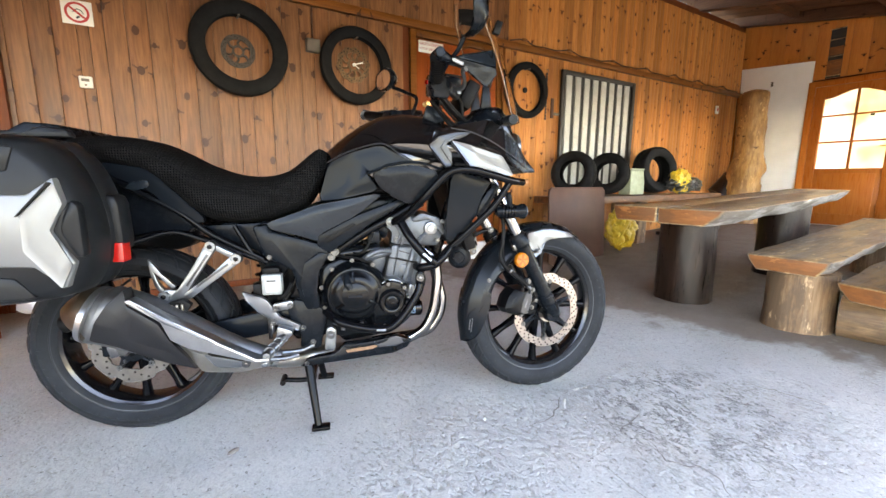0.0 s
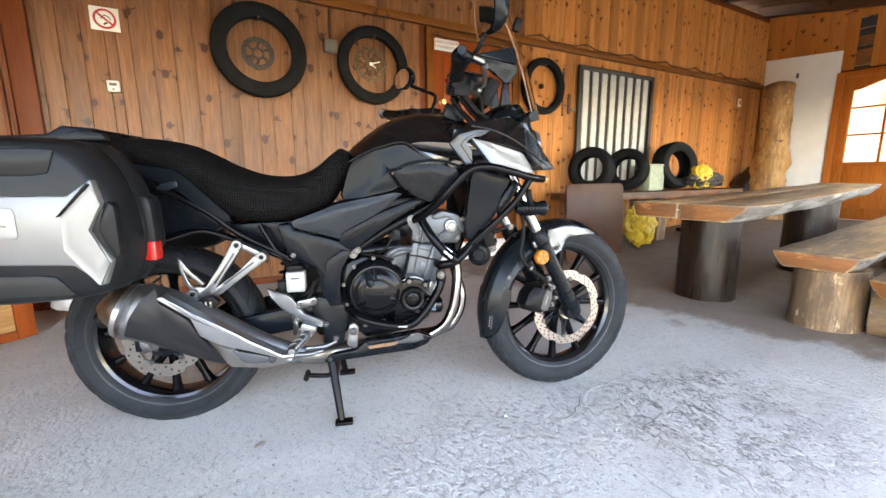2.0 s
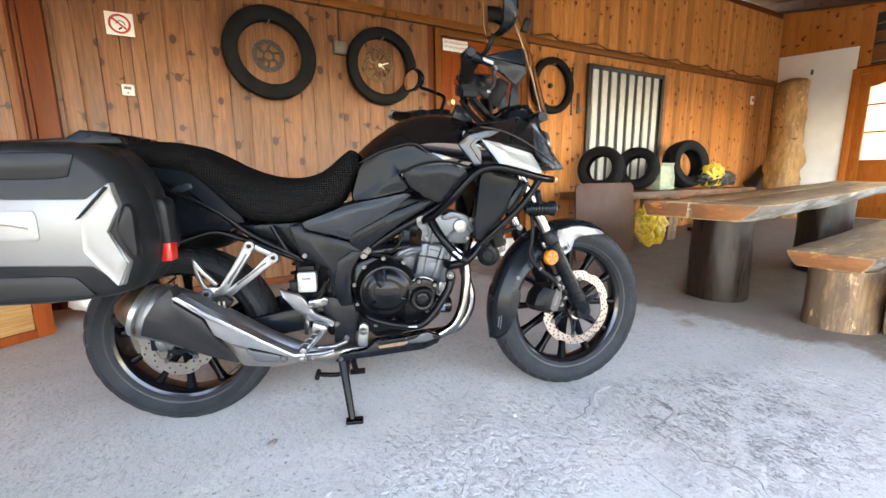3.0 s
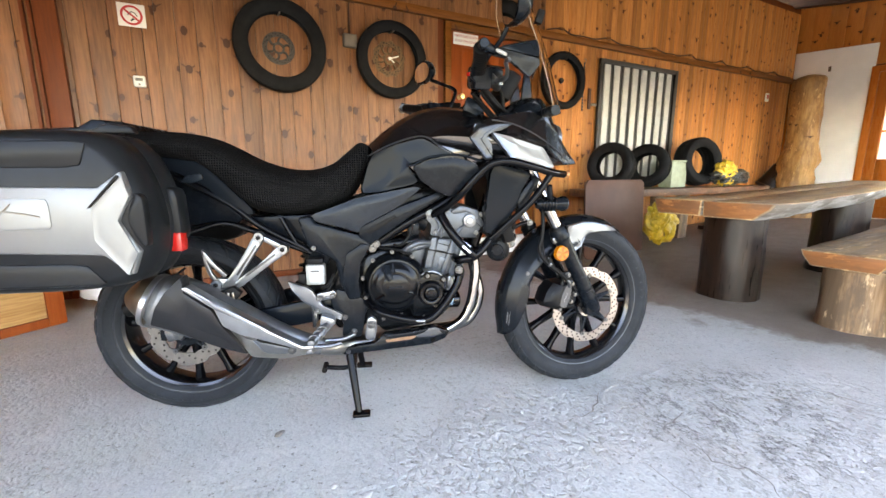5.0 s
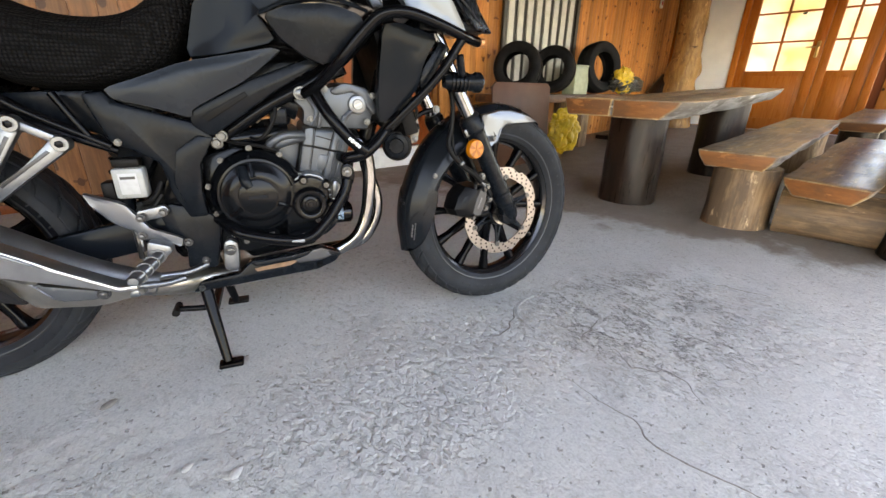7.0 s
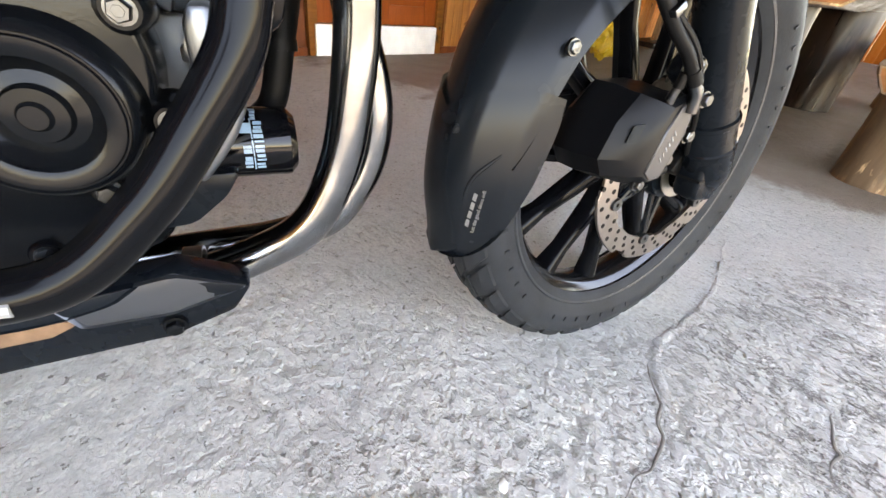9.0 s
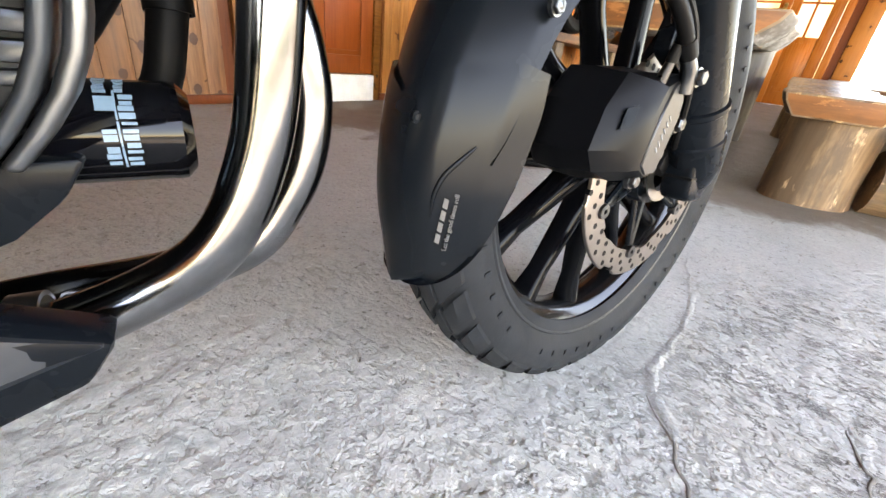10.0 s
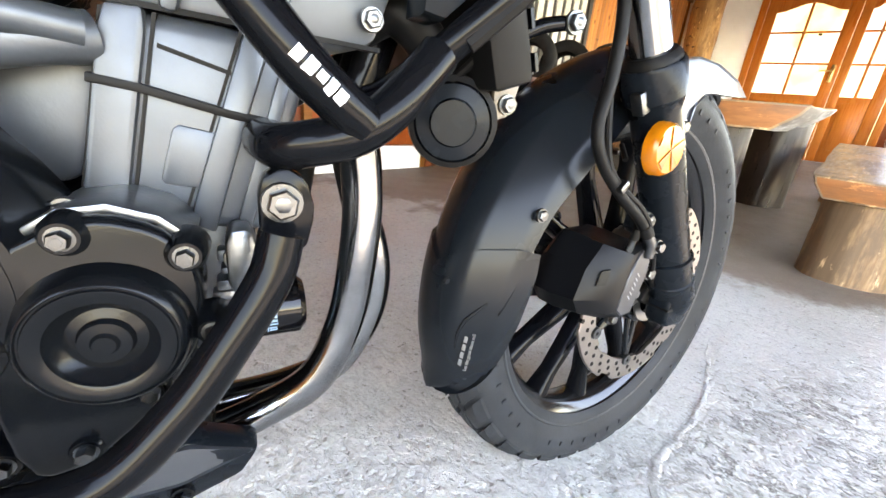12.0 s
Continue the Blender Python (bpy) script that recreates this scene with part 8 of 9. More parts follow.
        part("cover_crease", prism([(0.635, 0.605), (0.665, 0.597), (0.630, 0.54), (0.622, 0.47), (0.626, 0.42), (0.592, 0.42), (0.570, 0.50), (0.585, 0.57)], min(sd * 0.170, sd * 0.178), max(sd * 0.170, sd * 0.178), 0.007), M["satin_black"], BIKE)
        hex_bolt(0.482, sd * 0.172, 0.592, 0.006, BIKE, "bolt", 0.005) if sd < 0 else None
        # fairing flashes
        part("upper_panel", plate([(0.985, 0.950, sd * 0.236), (0.995, 0.982, sd * 0.232), (1.077, 1.009, sd * 0.196), (1.158, 1.025, sd * 0.180), (1.200, 1.034, sd * 0.168), (1.262, 1.008, sd * 0.145), (1.261, 0.916, sd * 0.172), (1.180, 0.934, sd * 0.210), (1.097, 0.952, sd * 0.238), (1.043, 0.962, sd * 0.240)], 0.006, 0.03, cut=0.08, side=sd), M["gloss_black"], BIKE, "gloss black upper fairing panel")
        part("beak_side", plate([(1.258, 1.006, sd * 0.150), (1.312, 0.973, sd * 0.122), (1.372, 0.912, sd * 0.078), (1.427, 0.862, sd * 0.050), (1.355, 0.858, sd * 0.105), (1.300, 0.880, sd * 0.152), (1.257, 0.916, sd * 0.174)], 0.004, 0.02, cut=0.06, side=sd), M["satin_black"], BIKE, "black beak side")
        part("fairing_brace", plate([(0.979, 0.939, sd * 0.240), (1.010, 0.968, sd * 0.244), (1.065, 0.982, sd * 0.241), (1.115, 0.985, sd * 0.232), (1.115, 0.979, sd * 0.234), (1.070, 0.973, sd * 0.243), (1.028, 0.953, sd * 0.246), (1.014, 0.934, sd * 0.246), (1.053, 0.876, sd * 0.246), (1.032, 0.872, sd * 0.244)], 0.003, 0.012, cut=0.05, side=sd), M["brace_grey"], BIKE, "grey angular fairing edge")
        part("silver_panel", plate([(1.047, 0.957, sd * 0.246), (1.097, 0.947, sd * 0.244), (1.238, 0.913, sd * 0.198), (1.291, 0.850, sd * 0.168), (1.251, 0.845, sd * 0.190), (1.114, 0.874, sd * 0.242)], 0.006, 0.02, cut=0.06, side=sd), M["silver_paint"], BIKE, "silver painted side flash")
        part("panel_groove", tube([(1.050, sd * 0.240, 0.993), (1.120, sd * 0.226, 0.984), (1.200, sd * 0.200, 0.958), (1.290, sd * 0.156, 0.916), (1.375, sd * 0.090, 0.874)], 0.0022, 8, 5), M["silver_dull"], BIKE, "thin grey line along the fairing")
        # radiator shroud
        part("radiator_shroud", plate([(1.062, 0.850, sd * 0.200), (1.10, 0.856, sd * 0.204), (1.205, 0.832, sd * 0.190), (1.165, 0.770, sd * 0.195), (1.150, 0.705, sd * 0.190), (1.052, 0.612, sd * 0.170), (1.048, 0.72, sd * 0.190)], 0.008, 0.03, side=sd), M["grey_dark"], BIKE, "dark grey radiator shroud")
        part("shroud_vent", prism([(1.172, 0.765), (1.215, 0.825), (1.24, 0.81), (1.20, 0.74), (1.165, 0.705), (1.158, 0.73)], min(sd * 0.15, sd * 0.182), max(sd * 0.15, sd * 0.182), 0.006), M["satin_black"], BIKE)
        part("indicator_stub", tube([(1.25, sd * 0.12, 1.03), (1.255, sd * 0.19, 1.028), (1.258, sd * 0.235, 1.027)], [0.012, 0.018, 0.016], 12, 4), M["satin_black"], BIKE, "black front indicator")
    rad = part("radiator", box(-0.02, 0.02, -0.15, 0.15, -0.115, 0.15, 0.006), M["hose"], BIKE, "", pose(1.115, 0, 0.70, 0, -18, 0))
    for i in range(1, 9):
        part("fin", box(0.021, 0.024, -0.15, 0.15, -0.14 + i * 0.033, -0.125 + i * 0.033), M["engine_black"], rad)
    hn = part("horn", lathe([(0, -0.024), (0.020, -0.024), (0.022, -0.020), (0.034, -0.018), (0.040, -0.010), (0.040, 0.004), (0.032, 0.014), (0.014, 0.020), (0, 0.020)], 36), M["satin_black"], BIKE, "black horn", pose(1.122, -0.092, 0.556, 0, 0, -24))
    part("rim", lathe([(0.036, -0.0195), (0.041, -0.018), (0.0425, -0.010), (0.0405, -0.006)], 36, closed=True), M["hose"], hn)
    hb_ = part("horn_bracket", prism(rounded([(1.158, 0.560), (1.176, 0.566), (1.184, 0.600), (1.176, 0.640), (1.160, 0.640), (1.154, 0.600)], 0.15), -0.108, -0.102, 0.0015), M["grey_plastic"], BIKE, "grey bracket beside the horn")
    hex_bolt(1.170, -0.109, 0.576, 0.0075, hb_)
    hex_bolt(1.232, -0.112, 0.655, 0.0085, hb_)
    part("stay", tube([(1.168, -0.104, 0.632), (1.200, -0.106, 0.648), (1.236, -0.106, 0.656)], 0.007, 10, 4), M["frame_paint"], hb_)
    part("radiator_hose", tube([(1.030, -0.070, 0.625), (1.058, -0.090, 0.640), (1.085, -0.098, 0.622), (1.100, -0.080, 0.600), (1.115, -0.050, 0.590)], 0.019, 16, 6), M["hose"], BIKE, "black radiator hose")
    part("frame_downtube", tube([(1.115, -0.045, 0.82), (1.075, -0.045, 0.68), (1.035, -0.045, 0.560)], 0.022, 16, 5), M["frame_paint"], BIKE, "black frame down tube")
    for k, (dx, dz) in enumerate(((0.0, 0.0), (0.014, 0.010), (0.030, -0.004))):
        part("cable", tube([(1.120 + dx, -0.120, 0.700 + dz), (1.140 + dx, -0.125, 0.655 + dz), (1.128 + dx, -0.118, 0.615 + dz), (1.112 + dx, -0.100, 0.590 + dz)], 0.0042, 8, 5), M["hose"], BIKE)
    part("frame_tube", tube([(1.13, -0.12, 0.94), (1.02, -0.145, 0.82), (0.92, -0.14, 0.735), (0.78, -0.14, 0.66), (0.66, -0.13, 0.58)], 0.016, 14, 6), M["frame_paint"], BIKE)
    part("frame_tube", tube([(1.13, 0.12, 0.94), (1.02, 0.145, 0.82), (0.92, 0.14, 0.735), (0.78, 0.14, 0.66), (0.66, 0.13, 0.58)], 0.016, 14, 6), M["frame_paint"], BIKE)
    part("airbox", prism([(0.62, 0.68), (0.68, 0.77), (0.95, 0.80), (1.0, 0.74), (0.86, 0.70), (0.72, 0.66)], -0.10, 0.10, 0.02), M["satin_black"], BIKE)
    hex_bolt(0.865, -0.160, 0.695, 0.012, BIKE)


build_bodywork()


def build_crash_bars():
    for sd in (-1, 1):
        bars = part("crash_bar", tube([(0.865, sd * 0.15, 0.69), (0.905, sd * 0.195, 0.715), (0.955, sd * 0.245, 0.77), (1.01, sd * 0.268, 0.832), (1.045, sd * 0.276, 0.860), (1.10, sd * 0.278, 0.866), (1.18, sd * 0.262, 0.850), (1.26, sd * 0.225, 0.832), (1.325, sd * 0.17, 0.826)], 0.0125, 14, 8), M["frame_paint"], BIKE, "black tubular crash bar")
        part("bar", tube([(1.255, sd * 0.225, 0.825), (1.20, sd * 0.222, 0.745), (1.12, sd * 0.20, 0.660), (1.045, sd * 0.165, 0.585), (1.02, sd * 0.15, 0.568)], 0.0115, 14, 6), M["frame_paint"], bars)
        part("bar", tube([(0.895, sd * 0.165, 0.70), (0.925, sd * 0.195, 0.645), (0.965, sd * 0.208, 0.594), (0.990, sd * 0.206, 0.571), (1.006, sd * 0.202, 0.558)], 0.0145, 18, 6), M["frame_paint"], bars)
        part("bar", tube([(0.952, sd * 0.150, 0.540), (0.958, sd * 0.178, 0.540), (0.976, sd * 0.192, 0.544), (1.004, sd * 0.199, 0.553), (1.030, sd * 0.196, 0.572), (1.062, sd * 0.182, 0.604)], 0.0145, 18, 6), M["frame_paint"], bars)
        part("bar", tube([(0.645, sd * 0.165, 0.405), (0.69, sd * 0.215, 0.380), (0.78, sd * 0.232, 0.356), (0.848, sd * 0.232, 0.354), (0.894, sd * 0.224, 0.389), (0.926, sd * 0.215, 0.430), (0.948, sd * 0.208, 0.464), (0.956, sd * 0.203, 0.490)], 0.0140, 18, 7), M["frame_paint"], bars)
        part("lug", prism(rounded([(0.944, 0.470), (0.972, 0.470), (0.979, 0.500), (0.974, 0.520), (0.960, 0.530), (0.944, 0.520)], 0.2), min(sd * 0.17, sd * 0.19), max(sd * 0.17, sd * 0.19), 0.005), M["frame_paint"], bars)
        if sd < 0:
            hex_bolt(0.958, -0.193, 0.507, 0.010, bars)
            for k, (w0, w1) in enumerate(((0.0, 0.16), (0.22, 0.40), (0.45, 0.60), (0.64, 0.78), (0.83, 1.0))):
                a_, b_ = Vector((0.9640, -0.2195, 0.5950)), Vector((0.9905, -0.2175, 0.5715))
                part("plain_mark", tube([a_.lerp(b_, w0), a_.lerp(b_, w1)], 0.0058 if k % 2 else 0.0050, 8, 0), M["sticker_white"], bars, "plain pale bar on the crash bar")
            part("plain_mark", tube([(0.805, -0.2435, 0.3535), (0.835, -0.2445, 0.352)], 0.0045, 8, 0), M["pale_text"], bars, "plain pale bar on the crash bar")
        part("end_plug", lathe([(0, -0.012), (0.012, -0.012), (0.012, 0.02), (0, 0.02)], 14), M["copper"], bars, "", pose(1.335, sd * 0.165, 0.826, 0, 0, 70))
        lamp = part("fog_lamp", lathe([(0, 0.055), (0.014, 0.053), (0.020, 0.04), (0.022, -0.03), (0.026, -0.036), (0.026, -0.05), (0.022, -0.054), (0, -0.054)], 28), M["satin_black"], BIKE, "small black auxiliary lamp", pose(1.275, sd * 0.19, 0.727, 0, 0, -90) @ pose(0, 0, 0, 0, 0, 180))
        for i in range(5):
            part("cooling_fin", lathe([(0.019, -0.002), (0.0255, -0.002), (0.0255, 0.002), (0.019, 0.002)], 28, closed=True), M["engine_black"], lamp, "", pose(0, 0.034 - i * 0.011, 0))
        part("lens", lathe([(0, -0.0565), (0.020, -0.0565), (0.021, -0.053), (0, -0.053)], 24), M["silver_paint"], lamp)
        part("lamp_clamp", tube([(1.255, sd * 0.215, 0.79), (1.265, sd * 0.205, 0.755), (1.275, sd * 0.195, 0.735)], 0.010, 10, 3), M["satin_black"], BIKE)
        part("cable_wrap", tube([(1.235, sd * 0.232, 0.79), (1.16, sd * 0.218, 0.695), (1.08, sd * 0.19, 0.612)], 0.006, 8, 5), M["hose"], BIKE)


build_crash_bars()


def build_bars():
    hb = part("handlebar", tube([(0.898, -0.40, 1.112), (0.940, -0.25, 1.080), (1.005, -0.13, 1.065), (1.05, 0, 1.075), (1.005, 0.13, 1.075), (0.940, 0.25, 1.105), (0.885, 0.40, 1.145)], 0.011, 12, 8), M["satin_black"], BIKE, "black handlebar")
    for sd in (1,):
        part("grip", tube([(0.885, sd * 0.395, 1.144), (0.912, sd * 0.32, 1.125), (0.933, sd * 0.27, 1.110)], [0.017, 0.0165, 0.0175], 16, 5), M["hose"], hb, "black rubber grip")
        part("switch_housing", box(-0.025, 0.028, -0.035, 0.035, -0.028, 0.03, 0.010), M["satin_black"], hb, "", pose(0.948, sd * 0.225, 1.095, 0, 0, sd * 18))
        part("bar_end", lathe([(0, -0.03), (0.016, -0.028), (0.018, 0.0), (0, 0.0)], 20), M["bolt"], hb, "", pose(0.879, sd * 0.412, 1.147, 0, 0, 0 if sd < 0 else 180))
        part("lever", tube([(0.983, sd * 0.20, 1.085), (0.997, sd * 0.26, 1.095), (0.974, sd * 0.33, 1.11), (0.958, sd * 0.385, 1.115)], [0.008, 0.006, 0.005, 0.006], 10, 5), M["alu"], hb, "bare alloy lever")
        g = part("handguard", loft([[Vector((x, sd * y, z)) for x, y, z in sec] for sec in (
            ((0.871, 0.425, 1.172), (0.872, 0.418, 1.172), (0.877, 0.418, 1.132), (0.876, 0.425, 1.132)),
            ((0.920, 0.432, 1.166), (0.921, 0.424, 1.166), (0.921, 0.424, 1.122), (0.920, 0.432, 1.122)),
            ((0.980, 0.428, 1.170), (0.982, 0.420, 1.170), (0.982, 0.420, 1.096), (0.980, 0.428, 1.096)),
            ((1.031, 0.40, 1.172), (1.027, 0.394, 1.172), (1.032, 0.394, 1.086), (1.038, 0.40, 1.086)),
            ((1.072, 0.34, 1.165), (1.066, 0.336, 1.165), (1.070, 0.336, 1.080), (1.077, 0.34, 1.080)),
            ((1.092, 0.26, 1.145), (1.085, 0.26, 1.145), (1.088, 0.26, 1.085), (1.095, 0.26, 1.085)))]), M["satin_black"], hb, "black plastic handguard")
        part("guard_top", plate([(0.919, 1.164, sd * 0.433), (0.970, 1.176, sd * 0.432), (1.033, 1.178, sd * 0.405), (1.047, 1.135, sd * 0.402), (0.980, 1.140, sd * 0.432)], 0.004, 0.006, side=sd), M["grey_dark"], g)
        part("mark_bar", plate([(0.904, 1.150, sd * 0.433), (0.909, 1.160, sd * 0.433), (0.939, 1.153, sd * 0.434), (0.935, 1.143, sd * 0.434)], 0.001, 0.002, side=sd), M["pale_text"], g, "plain pale bar on the handguard")
        mir = part("mirror_stalk", tube([(1.020, sd * 0.215, 1.095), (1.050, sd * 0.225, 1.155), (1.058, sd * 0.240, 1.190), (1.035, sd * 0.30, 1.225), (0.990, sd * 0.345, 1.255)], 0.0075, 10, 6), M["satin_black"], BIKE, "black mirror stalk")
        # mirror housing faces the rear
        ol = rounded([(-0.085, -0.04), (-0.06, 0.045), (0.05, 0.05), (0.09, 0.02), (0.075, -0.045)], 0.28, 2)
        hs = bmesh.new()
        rr = []
        for d, k in ((0.0, 1.0), (0.008, 1.03), (0.022, 0.98), (0.038, 0.75), (0.045, 0.4)):
            rr.append([Vector((d, sd * y * k, z * k)) for y, z in ol])
        loft(rr, bm=hs)
        ho = part("housing", hs, M["satin_black"], mir, "", pose(0.966, sd * 0.40, 1.30, 0, -4, sd * 12))
        gm = bmesh.new()
        gm.faces.new([gm.verts.new((-0.0015, sd * y * 0.86, z * 0.84)) for y, z in ol])
        part("mirror_face", gm, M["mirror"], ho, "mirror glass")


steered(build_bars, STEER_BARS)


def build_right_grip():
    """Right grip, lever, handguard and mirror, turned with the bars."""
    hb = part("throttle", tube([(0.968, -0.420, 1.150), (0.978, -0.375, 1.138), (0.990, -0.315, 1.120)], [0.018, 0.0175, 0.0185], 18, 5), M["hose"], BIKE, "black rubber throttle grip")
    for k in range(9):
        f = 0.06 + k * 0.1
        c = Vector((0.968, -0.420, 1.150)).lerp(Vector((0.990, -0.315, 1.120)), f)
        d = Vector((0.022, 0.105, -0.030)).normalized() * 0.0022
        part("grip_rib", tube([c - d, c + d], 0.0196, 18, 0), M["hose"], hb)
    part("bar_end", lathe([(0, -0.022), (0.011, -0.022), (0.013, -0.020), (0.013, 0.0), (0, 0.0)], 20), M["satin_black"], hb, "black bar end", pose(0.969, -0.432, 1.152))
    part("flange", lathe([(0, -0.008), (0.026, -0.008), (0.028, 0.0), (0.026, 0.008), (0, 0.008)], 24), M["satin_black"], hb, "", pose(0.993, -0.300, 1.116, 15, 0, 12))
    part("switch_housing", box(-0.026, 0.030, -0.035, 0.035, -0.032, 0.032, 0.010), M["satin_black"], hb, "", pose(1.000, -0.265, 1.108, 12, 0, 12))
    part("switch", box(-0.008, 0.008, -0.010, 0.010, -0.006, 0.006, 0.003), M["red_lens"], hb, "", pose(0.972, -0.268, 1.118, 12, 0, 12))
    part("master_cylinder", tube([(1.030, -0.285, 1.108), (1.060, -0.235, 1.100), (1.075, -0.20, 1.095)], [0.013, 0.017, 0.012], 14, 4), M["alu"], hb, "grey brake master cylinder")
    rs = part("fluid_cup", box(-0.030, 0.030, -0.024, 0.024, -0.014, 0.016, 0.006), M["satin_black"], hb, "", pose(1.045, -0.235, 1.128, 10, 0, 20))
    part("lid", box(-0.031, 0.031, -0.025, 0.025, 0.017, 0.022, 0.003), M["engine_black"], rs)
    part("lever", tube([(1.050, -0.275, 1.098), (1.066, -0.315, 1.100), (1.058, -0.360, 1.110), (1.040, -0.405, 1.122), (1.046, -0.418, 1.124)], [0.009, 0.007, 0.0055, 0.0055, 0.007], 12, 6), M["alu"], hb, "bare alloy brake lever")
    part("adjuster", lathe([(0, -0.012), (0.008, -0.012), (0.009, 0.0), (0.006, 0.010), (0, 0.010)], 14), M["bolt"], hb, "", pose(1.060, -0.290, 1.096, 90, 0, 0))
    part("banjo", tube([(1.080, -0.200, 1.094), (1.095, -0.185, 1.080), (1.105, -0.17, 1.04)], [0.007, 0.0065, 0.0065], 10, 4), M["hose"], hb)
    for k, (dy, dz) in enumerate(((0.0, 0.0), (0.02, -0.012), (0.035, 0.006))):
        part("cable", tube([(1.01, -0.262 + dy, 1.085 + dz), (1.05, -0.235 + dy, 1.052 + dz), (1.09, -0.18 + dy, 1.035 + dz), (1.12, -0.10, 1.03)], 0.0045, 8, 6), M["hose"], hb)
    side = [(0.955, 1.158, -0.434), (0.962, 1.166, -0.434), (0.976, 1.164, -0.434), (1.011, 1.148, -0.428), (1.149, 1.1445, -0.360), (1.155, 1.130, -0.356), (1.1255, 1.0965, -0.362), (1.117, 1.0935, -0.366), (1.043, 1.127, -0.412), (0.997, 1.130, -0.430), (0.976, 1.135, -0.434), (0.960, 1.142, -0.434)]
    g = part("handguard", plate(side, 0.004, 0.008, cut=0.08), M["satin_black"], hb, "black plastic handguard")
    part("guard_top", plate([(1.011, 1.1485, -0.429), (1.030, 1.156, -0.424), (1.144, 1.197, -0.345), (1.150, 1.190, -0.345), (1.1500, 1.1465, -0.362)], 0.004, 0.006, cut=0.06), M["grey_dark"], g, "dark grey wind deflector of the handguard")
    part("guard_front", plate([(1.144, 1.195, -0.348), (1.160, 1.150, -0.300), (1.160, 1.105, -0.290), (1.128, 1.097, -0.360), (1.153, 1.130, -0.357)], 0.002, 0.006), M["satin_black"], g)
    part("mark_bar", plate([(1.004, 1.138, -0.433), (1.006, 1.146, -0.432), (1.040, 1.139, -0.418), (1.037, 1.130, -0.420)], 0.001, 0.002), M["pale_text"], g, "plain pale bar on the handguard")
    hex_bolt(0.969, -0.440, 1.152, 0.009, g, "bolt", 0.006)
    mir = part("mirror_stalk", tube([(1.010, -0.262, 1.125), (1.020, -0.285, 1.160), (1.048, -0.325, 1.198), (1.066, -0.340, 1.240), (1.078, -0.350, 1.262)], 0.0065, 10, 6), M["satin_black"], BIKE, "black mirror stalk")
    ol = rounded([(-0.062, -0.070), (-0.055, 0.065), (0.045, 0.070), (0.066, 0.03), (0.056, -0.075)], 0.22, 2)
    hs = loft([[Vector((d, -y * k, z * k)) for y, z in ol] for d, k in ((0.0, 1.0), (0.010, 1.03), (0.028, 0.98), (0.046, 0.75), (0.055, 0.4))])
    ho = part("housing", hs, M["satin_black"], mir, "", pose(1.052, -0.385, 1.292, 0, -4, 4))
    gm = bmesh.new()
    gm.faces.new([gm.verts.new((-0.0015, -y * 0.93, z * 0.93)) for y, z in ol])
    part("mirror_face", gm, M["mirror"], ho, "mirror glass")


build_right_grip()



